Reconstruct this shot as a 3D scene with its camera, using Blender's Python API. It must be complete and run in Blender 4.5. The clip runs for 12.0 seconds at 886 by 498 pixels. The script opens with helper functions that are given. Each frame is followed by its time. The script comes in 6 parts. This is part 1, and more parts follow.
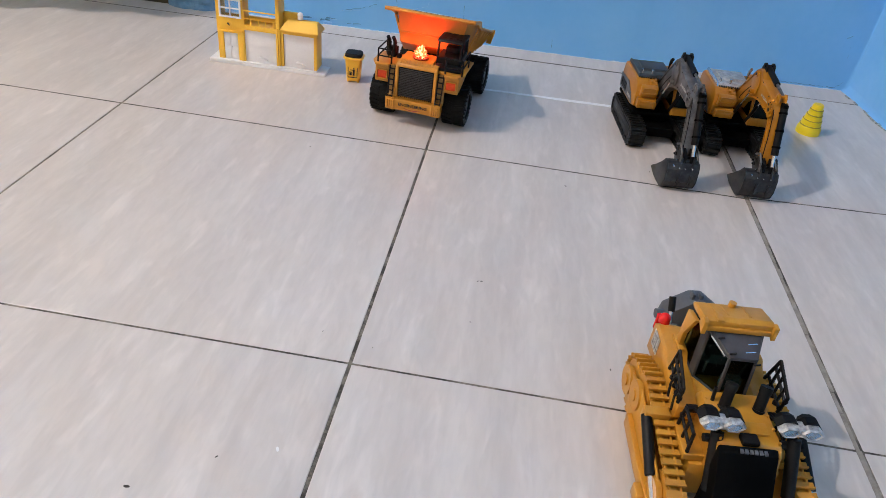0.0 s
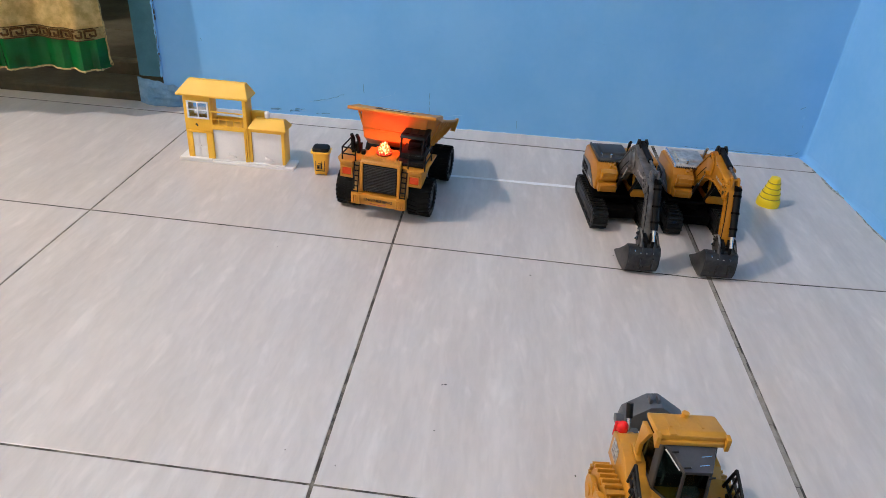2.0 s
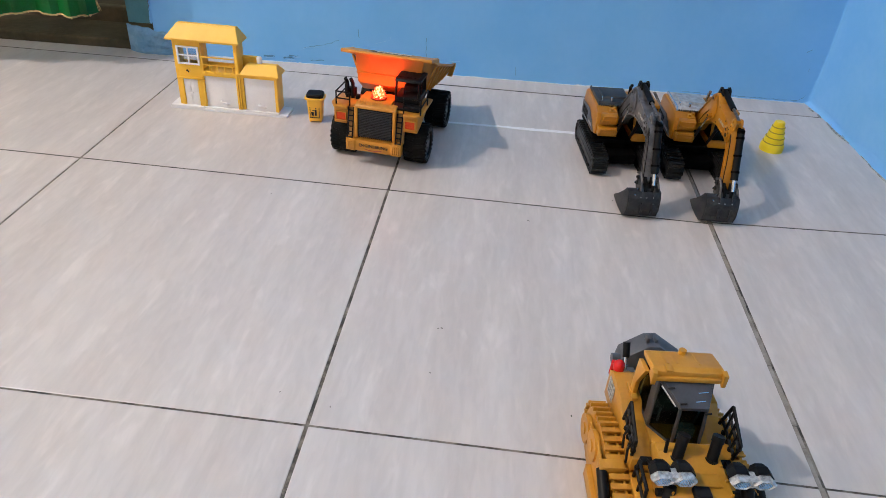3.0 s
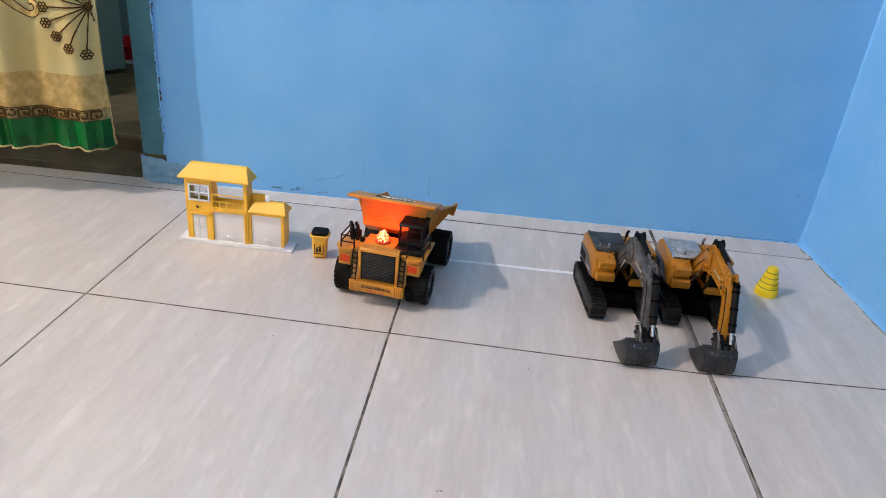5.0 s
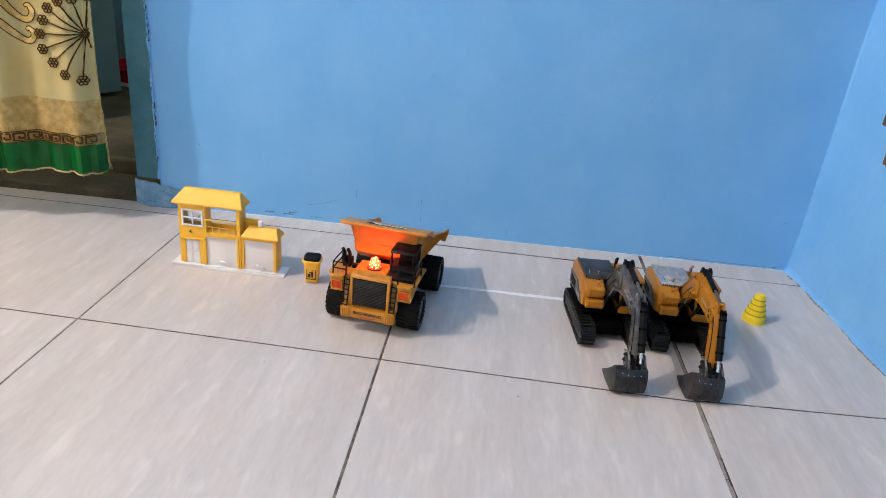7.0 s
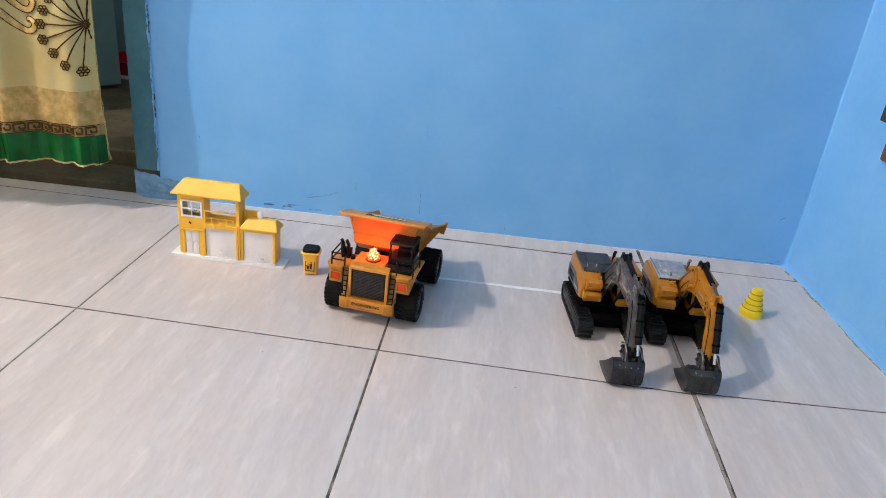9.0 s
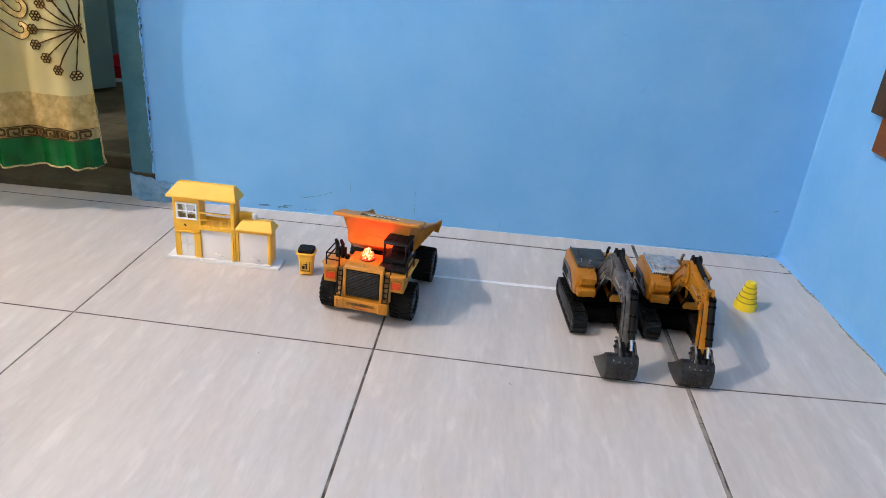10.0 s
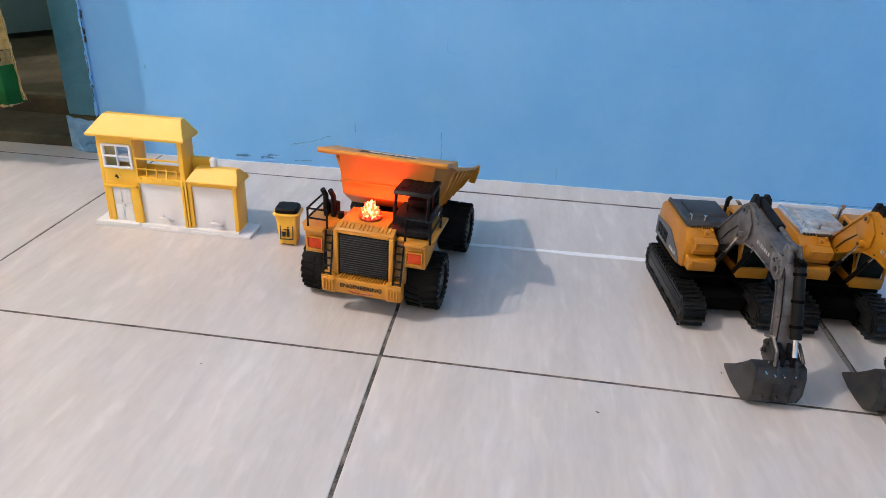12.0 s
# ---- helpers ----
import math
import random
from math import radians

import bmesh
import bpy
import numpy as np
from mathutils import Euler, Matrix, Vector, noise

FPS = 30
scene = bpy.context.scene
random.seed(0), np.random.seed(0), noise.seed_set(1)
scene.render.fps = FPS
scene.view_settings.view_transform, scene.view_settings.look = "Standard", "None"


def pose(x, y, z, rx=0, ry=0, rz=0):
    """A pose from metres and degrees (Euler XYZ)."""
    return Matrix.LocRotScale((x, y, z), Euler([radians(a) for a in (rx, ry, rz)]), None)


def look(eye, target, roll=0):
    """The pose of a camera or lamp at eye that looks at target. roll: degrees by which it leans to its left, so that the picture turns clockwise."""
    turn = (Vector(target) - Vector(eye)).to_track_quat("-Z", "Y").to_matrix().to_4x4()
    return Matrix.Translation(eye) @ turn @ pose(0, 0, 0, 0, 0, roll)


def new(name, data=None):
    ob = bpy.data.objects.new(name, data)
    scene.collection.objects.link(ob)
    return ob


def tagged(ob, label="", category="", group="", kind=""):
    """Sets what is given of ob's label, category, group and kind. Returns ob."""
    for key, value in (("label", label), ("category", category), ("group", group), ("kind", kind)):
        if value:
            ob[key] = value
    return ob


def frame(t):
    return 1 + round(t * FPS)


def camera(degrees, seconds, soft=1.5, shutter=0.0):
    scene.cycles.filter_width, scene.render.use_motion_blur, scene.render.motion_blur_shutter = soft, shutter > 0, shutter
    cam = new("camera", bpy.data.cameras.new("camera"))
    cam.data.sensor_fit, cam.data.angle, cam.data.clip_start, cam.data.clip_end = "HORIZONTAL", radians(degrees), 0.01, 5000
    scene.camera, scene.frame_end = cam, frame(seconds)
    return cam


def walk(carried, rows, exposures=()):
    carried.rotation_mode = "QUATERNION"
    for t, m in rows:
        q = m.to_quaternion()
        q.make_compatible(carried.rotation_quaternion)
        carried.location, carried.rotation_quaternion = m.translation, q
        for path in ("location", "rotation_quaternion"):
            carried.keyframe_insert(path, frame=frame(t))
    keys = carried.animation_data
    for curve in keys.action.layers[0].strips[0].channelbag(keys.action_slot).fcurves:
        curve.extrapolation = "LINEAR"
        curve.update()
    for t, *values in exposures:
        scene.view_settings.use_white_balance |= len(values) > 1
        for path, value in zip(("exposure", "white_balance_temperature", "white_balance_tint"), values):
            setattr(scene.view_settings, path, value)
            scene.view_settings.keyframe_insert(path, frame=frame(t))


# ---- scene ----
cam = camera(65.9, 12.0, soft=0.5)
PATH = [
    (0, (0.112, -0.962, 0.496), (-0.001, 0.668, -0.657), 6.9),
    (0.5, (0.118, -0.949, 0.513), (-0.002, 0.688, -0.629), 5.7),
    (1, (0.121, -0.937, 0.545), (0.0, 0.78, -0.474), 6.1),
    (1.5, (0.126, -0.935, 0.545), (0.03, 0.774, -0.491), 5.5),
    (2, (0.139, -0.933, 0.555), (0.033, 0.784, -0.466), 4.6),
    (2.5, (0.142, -0.935, 0.538), (0.045, 0.748, -0.538), 4.8),
    (3, (0.148, -0.93, 0.532), (0.05, 0.722, -0.592), 4.3),
    (3.5, (0.142, -0.913, 0.563), (0.049, 0.796, -0.473), 5.2),
    (5.5, (0.132, -0.906, 0.6), (0.009, 0.892, -0.268), 5.2),
    (6, (0.137, -0.907, 0.604), (0.017, 0.888, -0.271), 4.9),
    (6.5, (0.137, -0.906, 0.605), (0.029, 0.898, -0.252), 5.2),
    (7, (0.135, -0.911, 0.614), (0.029, 0.911, -0.205), 5.8),
    (9, (0.137, -0.918, 0.607), (0.035, 0.901, -0.218), 6.2),
    (9.5, (0.143, -0.92, 0.61), (0.009, 0.888, -0.233), 5.2),
    (10, (0.148, -0.921, 0.613), (0.046, 0.894, -0.221), 5.3),
    (10.5, (0.145, -0.922, 0.608), (0.064, 0.896, -0.222), 5.3),
    (11, (0.139, -0.847, 0.594), (0.073, 0.961, -0.258), 5.4),
    (11.5, (0.118, -0.688, 0.542), (-0.038, 1.161, -0.204), 4.7),
    (12, (0.116, -0.575, 0.423), (-0.061, 1.201, -0.479), 3.4),
]
walk(cam, [(t, look(eye, target, roll)) for t, eye, target, roll in PATH], [(0, -0.13), (3.5, -0.13), (5.5, 0.0), (12, 0.05)])

# ---- light and picture ----
LAMP = (-2.52, -1.06, 3.28)
world = bpy.data.worlds.new("world")
world.use_nodes = True
world.node_tree.nodes["Background"].inputs[0].default_value = (0.75, 0.85, 1.0, 1)
world.node_tree.nodes["Background"].inputs[1].default_value = 0.02
scene.world = world
bulb = bpy.data.lights.new("room_bulb_light", "POINT")
bulb.energy, bulb.color, bulb.shadow_soft_size = 278, (1.0, 0.908, 0.882), 0.020
new("room_bulb_light", bulb).location = LAMP
beacon_light = bpy.data.lights.new("beacon_light", "POINT")
beacon_light.energy, beacon_light.color, beacon_light.shadow_soft_size = 0.15, (1.0, 0.03, 0.01), 0.008


# ---- materials ----
def node(nt, kind, **sets):
    n = nt.nodes.new(kind)
    for k, v in sets.items():
        n.inputs[k.replace("_", " ")].default_value = v
    return n


def surf(name, a, b=None, rough=0.5, detail=5.0, metal=0.0, scale=40.0, fine=400.0, bump=0.1, depth=0.001, stretch=(1, 1, 1), rough2=None, own=False, coat=0.0, spec=0.5, lo=0.35, hi=0.65):
    """A surface that varies between two colours at a coarse and a fine scale, with fine relief."""
    m = bpy.data.materials.new(name)
    m.use_nodes = True
    nt, link = m.node_tree, m.node_tree.links.new
    bsdf = nt.nodes["Principled BSDF"]
    co = nt.nodes.new("ShaderNodeTexCoord")
    mp = nt.nodes.new("ShaderNodeMapping")
    mp.inputs["Scale"].default_value = stretch
    link(co.outputs["Object"], mp.inputs["Vector"])
    if own:
        info = nt.nodes.new("ShaderNodeObjectInfo")
        far = node(nt, "ShaderNodeMath")
        far.operation = "MULTIPLY"
        far.inputs[1].default_value = 37.0
        link(info.outputs["Random"], far.inputs[0])
        link(far.outputs[0], mp.inputs["Location"])
    n1 = node(nt, "ShaderNodeTexNoise", Scale=scale, Detail=detail, Roughness=0.5)
    n2 = node(nt, "ShaderNodeTexNoise", Scale=fine, Detail=3.0)
    link(mp.outputs[0], n1.inputs["Vector"])
    link(mp.outputs[0], n2.inputs["Vector"])
    mix = nt.nodes.new("ShaderNodeMath")
    mix.operation = "MULTIPLY_ADD"
    mix.inputs[1].default_value, mix.inputs[2].default_value = 0.3, -0.15
    link(n2.outputs[0], mix.inputs[0])
    add = nt.nodes.new("ShaderNodeMath")
    link(n1.outputs[0], add.inputs[0])
    link(mix.outputs[0], add.inputs[1])
    ramp = nt.nodes.new("ShaderNodeMapRange")
    ramp.inputs["From Min"].default_value, ramp.inputs["From Max"].default_value = lo, hi
    link(add.outputs[0], ramp.inputs[0])
    col = nt.nodes.new("ShaderNodeMix")
    col.data_type = "RGBA"
    col.inputs[6].default_value, col.inputs[7].default_value = (*a, 1), (*(b or a), 1)
    link(ramp.outputs[0], col.inputs[0])
    link(col.outputs[2], bsdf.inputs["Base Color"])
    r = nt.nodes.new("ShaderNodeMapRange")
    r.inputs["To Min"].default_value, r.inputs["To Max"].default_value = rough, rough if rough2 is None else rough2
    link(ramp.outputs[0], r.inputs[0])
    link(r.outputs[0], bsdf.inputs["Roughness"])
    bsdf.inputs["Metallic"].default_value, bsdf.inputs["Coat Weight"].default_value = metal, coat
    bsdf.inputs["Specular IOR Level"].default_value = spec
    if bump:
        bp = node(nt, "ShaderNodeBump", Strength=bump, Distance=depth)
        link(add.outputs[0], bp.inputs["Height"])
        link(bp.outputs[0], bsdf.inputs["Normal"])
    return m


M_TILE = surf("tile_glaze", (0.575, 0.528, 0.495), (0.640, 0.592, 0.555), 0.28, detail=5.0, scale=26, fine=110, bump=0.0, stretch=(1.3, 0.13, 1), own=True, lo=0.34, hi=0.66)


def clouded(m, stretch, layers):
    """Lays wide soft clouds and sparse flecks over a surface's colour: layers of scale, from, to, darkest, lightest."""
    nt, link = m.node_tree, m.node_tree.links.new
    base = nt.nodes["Principled BSDF"].inputs["Base Color"]
    mp = next(n for n in nt.nodes if n.bl_idname == "ShaderNodeMapping")
    for scale, lo, hi, dark, light in layers:
        wide = nt.nodes.new("ShaderNodeMapping")
        wide.inputs["Scale"].default_value = stretch
        link(mp.outputs[0], wide.inputs["Vector"])
        n = node(nt, "ShaderNodeTexNoise", Scale=scale, Detail=4.0, Distortion=0.6)
        link(wide.outputs[0], n.inputs["Vector"])
        r = nt.nodes.new("ShaderNodeMapRange")
        r.inputs["From Min"].default_value, r.inputs["From Max"].default_value = lo, hi
        r.inputs["To Min"].default_value, r.inputs["To Max"].default_value = dark, light
        link(n.outputs[0], r.inputs[0])
        mix = nt.nodes.new("ShaderNodeMix")
        mix.data_type, mix.blend_type = "RGBA", "MULTIPLY"
        mix.inputs[0].default_value = 1.0
        link(base.links[0].from_socket, mix.inputs[6])
        link(r.outputs[0], mix.inputs[7])
        link(mix.outputs[2], base)


clouded(M_TILE, (1.0, 2.6, 1.0), ((7.0, 0.35, 0.65, 0.955, 1.02), (34.0, 0.55, 0.70, 0.975, 1.08), (95.0, 0.40, 0.62, 0.965, 1.02)))
M_GROUT = surf("dirty_grout", (0.045, 0.040, 0.034), (0.30, 0.26, 0.21), 0.9, scale=45, fine=400, bump=0.6, lo=0.42, hi=0.72)
M_FILL = surf("grey_joint_filler", (0.21, 0.185, 0.155), (0.36, 0.325, 0.285), 0.9, scale=60, fine=500, bump=0.8, lo=0.3, hi=0.7)
M_WALL = surf("blue_wall_paint", (0.172, 0.474, 0.88), (0.202, 0.506, 0.90), 0.6, spec=0.25, scale=7, fine=70, bump=0.30, depth=0.004, rough2=0.45)
M_FRAME = surf("teal_frame_paint", (0.036, 0.148, 0.205), (0.055, 0.19, 0.25), 0.5, spec=0.3, scale=20, fine=150, bump=0.2, depth=0.001)
M_PLASTER = surf("rough_blue_plaster", (0.13, 0.30, 0.48), (0.22, 0.40, 0.58), 0.8, scale=45, fine=200, bump=0.9, depth=0.006)
M_CAULK = surf("white_filler", (0.46, 0.62, 0.80), (0.80, 0.83, 0.86), 0.7, scale=60, fine=300, bump=0.8, depth=0.003)
M_GAP = surf("crumbled_mortar", (0.16, 0.17, 0.175), (0.46, 0.46, 0.45), 0.9, scale=160, fine=500, bump=0.8, depth=0.002)
M_CRACK = surf("dark_crack", (0.07, 0.20, 0.40), (0.12, 0.31, 0.57), 0.9)
M_FLAKEGLINT = surf("pale_flake_and_glint", (0.22, 0.51, 0.90), (0.30, 0.58, 0.93), 0.6, spec=0.25)
# ceiling and closing walls stay out of view; tints picked for warm bounce
M_CEIL = surf("ceiling_bounce_paint", (0.76, 0.70, 0.61), (0.80, 0.74, 0.65), 0.8, scale=6, bump=0.1)
M_CREAM = surf("cream_bounce_paint", (0.73, 0.62, 0.48), (0.77, 0.66, 0.52), 0.7, scale=6, bump=0.1)
M_CEMENT = surf("brown_cement", (0.042, 0.036, 0.018), (0.092, 0.078, 0.044), 0.75, scale=14, fine=120, bump=0.5, depth=0.004)
M_CEMENTEDGE = surf("pale_cement_edge", (0.085, 0.073, 0.042), (0.15, 0.13, 0.08), 0.7, scale=30, fine=150, bump=0.4)
M_LEAF = surf("teal_door_paint", (0.26, 0.42, 0.46), (0.30, 0.46, 0.50), 0.5, scale=8, bump=0.1)
M_RED = surf("red_plastic", (0.55, 0.01, 0.03), (0.45, 0.01, 0.02), 0.35)
M_DARK = surf("dark_cloth", (0.012, 0.014, 0.02), (0.02, 0.02, 0.03), 0.9)
M_WOOD = surf("red_brown_wood", (0.15, 0.045, 0.008), (0.24, 0.080, 0.016), 0.55, spec=0.2, scale=18, fine=140, bump=0.3, depth=0.001, stretch=(1, 0.15, 1))
M_WOODDARK = surf("dark_varnished_wood", (0.060, 0.032, 0.010), (0.12, 0.062, 0.020), 0.5, spec=0.2, scale=30, fine=200, bump=0.4, depth=0.001, stretch=(1, 1, 0.15))
M_LINE = surf("white_line_paint", (0.82, 0.82, 0.83), (0.90, 0.90, 0.90), 0.6, scale=80, bump=0.5)
M_SPECK = surf("dark_speck", (0.03, 0.028, 0.025), (0.08, 0.07, 0.06), 0.9)
M_SATIN = surf("gold_satin", (0.90, 0.73, 0.31), (0.97, 0.85, 0.44), 0.38, spec=0.4, scale=9, fine=500, bump=0.30, depth=0.001, rough2=0.5)
M_SATIN2 = surf("gold_brocade", (0.66, 0.46, 0.15), (0.93, 0.71, 0.30), 0.5, spec=0.2, scale=70, fine=420, bump=0.7, depth=0.001)
M_GREEN = surf("green_satin", (0.001, 0.13, 0.018), (0.006, 0.27, 0.05), 0.27, spec=0.45, scale=14, fine=500, bump=0.2)
M_BROWN = surf("brown_thread", (0.065, 0.030, 0.006), (0.14, 0.072, 0.018), 0.8, spec=0.1, scale=300, bump=0.6)
M_GOLD = surf("gold_thread", (0.42, 0.30, 0.09), (0.62, 0.5, 0.22), 0.45, scale=300, bump=0.6)
M_YEL = surf("amber_plastic", (0.51, 0.208, 0.016), (0.58, 0.245, 0.022), 0.40, scale=25, fine=300, bump=0.05, rough2=0.5)
M_BED = surf("dull_amber_plastic", (0.55, 0.215, 0.018), (0.61, 0.246, 0.025), 0.42, scale=25, fine=300, bump=0.05)
M_EXY = surf("amber_metal_paint", (0.375, 0.150, 0.006), (0.45, 0.187, 0.010), 0.38, spec=0.4, scale=25, fine=300, bump=0.08, coat=0.1)
M_DZY = surf("ochre_plastic", (0.45, 0.205, 0.018), (0.53, 0.250, 0.026), 0.36, scale=25, fine=300, bump=0.08)
M_HOUSEY = surf("bright_yellow_plastic", (0.88, 0.50, 0.04), (0.92, 0.54, 0.055), 0.4, scale=25, fine=300, bump=0.05)
M_CONE = surf("lemon_plastic", (0.88, 0.66, 0.01), (0.92, 0.70, 0.02), 0.45, scale=30, bump=0.05)
M_CONELINE = surf("olive_groove_shade", (0.34, 0.25, 0.01), (0.42, 0.31, 0.02), 0.6)
M_WHITE = surf("white_plastic", (0.76, 0.76, 0.77), (0.83, 0.83, 0.83), 0.4, scale=25, bump=0.04)
M_BLACK = surf("black_plastic", (0.0035, 0.0035, 0.004), (0.007, 0.007, 0.0075), 0.5, spec=0.18, scale=40, fine=400, bump=0.1, rough2=0.55)
M_RUBBER = surf("black_rubber", (0.004, 0.004, 0.004), (0.009, 0.009, 0.0085), 0.7, spec=0.15, scale=60, fine=500, bump=0.2)
M_TRACK = surf("satin_black_track", (0.006, 0.0065, 0.0065), (0.014, 0.0145, 0.014), 0.42, spec=0.35, scale=80, fine=500, bump=0.3)
M_GREYB = surf("grey_boom_paint", (0.075, 0.073, 0.074), (0.16, 0.152, 0.150), 0.34, scale=60, fine=400, bump=0.2, metal=0.3)
M_STEEL = surf("dark_steel", (0.024, 0.024, 0.026), (0.05, 0.049, 0.047), 0.42, scale=60, fine=350, bump=0.25, metal=0.4)
M_CHROME = surf("chrome_trim", (0.62, 0.63, 0.65), (0.78, 0.78, 0.8), 0.2, metal=0.95, scale=80, bump=0.1)
M_SILVER = surf("silver_lamp", (0.30, 0.30, 0.30), (0.62, 0.62, 0.61), 0.32, metal=0.45, scale=250, fine=900, bump=0.7, depth=0.001)
M_DKGREY = surf("charcoal_panel", (0.018, 0.019, 0.021), (0.034, 0.035, 0.037), 0.45, scale=40, bump=0.1)
M_GREYP = surf("slate_grey_plastic", (0.070, 0.075, 0.085), (0.095, 0.10, 0.11), 0.45, scale=40, bump=0.08)
M_ORLAMP = surf("orange_red_lens", (0.58, 0.045, 0.008), (0.66, 0.06, 0.012), 0.35, spec=0.25, scale=200, bump=0.3)
M_REDLAMP = surf("red_lens", (0.62, 0.008, 0.01), (0.7, 0.012, 0.012), 0.2, scale=90, bump=0.2)
M_INK = surf("black_print", (0.012, 0.011, 0.010), (0.02, 0.018, 0.015), 0.5)
M_STICKER = surf("charcoal_sticker", (0.030, 0.022, 0.022), (0.045, 0.036, 0.034), 0.6, spec=0.15)
M_STICKRED = surf("maroon_sticker", (0.28, 0.02, 0.03), (0.34, 0.03, 0.04), 0.35)
M_BEIGE = surf("tan_ladder_back", (0.38, 0.22, 0.07), (0.45, 0.27, 0.09), 0.5)


def glass(name, tint, rough=0.03, ior=1.45):
    m = bpy.data.materials.new(name)
    m.use_nodes = True
    b = m.node_tree.nodes["Principled BSDF"]
    b.inputs["Base Color"].default_value = (*tint, 1)
    b.inputs["Roughness"].default_value, b.inputs["Transmission Weight"].default_value, b.inputs["IOR"].default_value = rough, 1.0, ior
    return m


M_CLEAR = glass("clear_plastic", (0.92, 0.95, 0.97), 0.08)
M_SMOKE = surf("smoked_window", (0.004, 0.008, 0.008), (0.008, 0.013, 0.013), 0.2, spec=0.08, scale=30, bump=0.05)
M_PITCH = surf("matt_black_panel_and_shade", (0.0012, 0.0012, 0.0013), (0.0025, 0.0025, 0.0026), 0.6, spec=0.04, scale=40, fine=300, bump=0.1)
M_TINT = glass("tinted_window", (0.22, 0.34, 0.33), 0.05, 1.15)
M_SEAT = surf("grey_green_seat", (0.05, 0.08, 0.075), (0.09, 0.12, 0.11), 0.6)
M_VISOR = surf("dusty_slate_panel", (0.034, 0.032, 0.036), (0.055, 0.052, 0.056), 0.42, scale=40, bump=0.08)
M_FRAMEGREY = surf("slate_frame", (0.020, 0.020, 0.022), (0.040, 0.039, 0.041), 0.45, scale=60, bump=0.1)
M_PRINT = surf("worn_white_print", (0.26, 0.25, 0.25), (0.52, 0.51, 0.50), 0.5, scale=300)
M_DECK = surf("dull_silver_cover", (0.36, 0.36, 0.36), (0.58, 0.58, 0.575), 0.36, metal=0.55, scale=120, fine=700, bump=0.4)
M_RIM = surf("grey_wheel_rim", (0.055, 0.055, 0.056), (0.13, 0.13, 0.13), 0.4, scale=150, bump=0.2, metal=0.3)
M_LENS = surf("grey_lamp_glass", (0.16, 0.18, 0.20), (0.30, 0.32, 0.34), 0.2, scale=500, fine=1200, bump=0.6)


def glow(name, colour, strength):
    m = bpy.data.materials.new(name)
    m.use_nodes = True
    b = m.node_tree.nodes["Principled BSDF"]
    b.inputs["Base Color"].default_value = (*colour, 1)
    b.inputs["Emission Color"].default_value, b.inputs["Emission Strength"].default_value = (*colour, 1), strength
    return m


M_BEACON = glow("lit_beacon", (1.0, 0.11, 0.03), 3.0)
M_BEACONHOT = glow("lit_beacon_core", (1.0, 0.50, 0.20), 2.6)
M_BEACONRED = glow("lit_red_lens", (1.0, 0.03, 0.01), 1.2)
M_BEACONBASE = surf("red_beacon_base", (0.26, 0.016, 0.010), (0.34, 0.022, 0.012), 0.3)


# ---- shapes ----
def box(bm, x0, x1, y0, y1, z0, z1, bevel=0.0):
    made = bmesh.ops.create_cube(bm, size=1, matrix=Matrix.Translation(((x0 + x1) / 2, (y0 + y1) / 2, (z0 + z1) / 2)) @ Matrix.Diagonal((abs(x1 - x0), abs(y1 - y0), abs(z1 - z0), 1)))
    if bevel:
        edges = {e for v in made["verts"] for e in v.link_edges}
        bmesh.ops.bevel(bm, geom=list(edges), offset=bevel, segments=2, affect="EDGES", profile=0.5)
    return bm


def cyl(bm, p, q, r, r2=None, n=16):
    p, q = Vector(p), Vector(q)
    m = Matrix.Translation((p + q) / 2) @ (q - p).to_track_quat("Z", "Y").to_matrix().to_4x4()
    bmesh.ops.create_cone(bm, cap_ends=True, segments=n, radius1=r, radius2=r if r2 is None else r2, depth=(q - p).length, matrix=m)
    return bm


def tube(bm, points, r, n=8):
    for p, q in zip(points, points[1:]):
        cyl(bm, p, q, r, n=n)
    for p in points[1:-1]:
        bmesh.ops.create_icosphere(bm, subdivisions=1, radius=r * 1.02, matrix=Matrix.Translation(p))
    return bm


def prism(bm, outline, a0, a1, axis="x", bevel=0.0):
    """A flat outline pushed along an axis; outline in (y, z) for x, (x, z) for y, (x, y) for z."""
    def place(u, v, a):
        return {"x": (a, u, v), "y": (u, a, v), "z": (u, v, a)}[axis]
    lo = [bm.verts.new(place(u, v, a0)) for u, v in outline]
    hi = [bm.verts.new(place(u, v, a1)) for u, v in outline]
    faces = [bm.faces.new(lo), bm.faces.new(hi[::-1])]
    n = len(lo)
    for i in range(n):
        faces.append(bm.faces.new((lo[(i + 1) % n], lo[i], hi[i], hi[(i + 1) % n])))
    bmesh.ops.recalc_face_normals(bm, faces=faces)
    if bevel:
        bmesh.ops.bevel(bm, geom=list({e for f in faces for e in f.edges}), offset=bevel, segments=2, affect="EDGES", profile=0.5)
    return bm


def inset(outline, d):
    """The outline moved inwards by d, corner by corner."""
    n = len(outline)
    turn = sum(outline[i][0] * outline[(i + 1) % n][1] - outline[(i + 1) % n][0] * outline[i][1] for i in range(n))
    s = 1 if turn > 0 else -1
    out = []
    for i in range(n):
        p, q, r = (Vector(outline[(i + k) % n]) for k in (-1, 0, 1))
        a, b = (q - p).normalized(), (r - q).normalized()
        na, nb = Vector((-a.y, a.x)) * s, Vector((-b.y, b.x)) * s
        m = na + nb
        out.append(tuple(q + m * (d / max(0.5, m.dot(na)))))
    return out


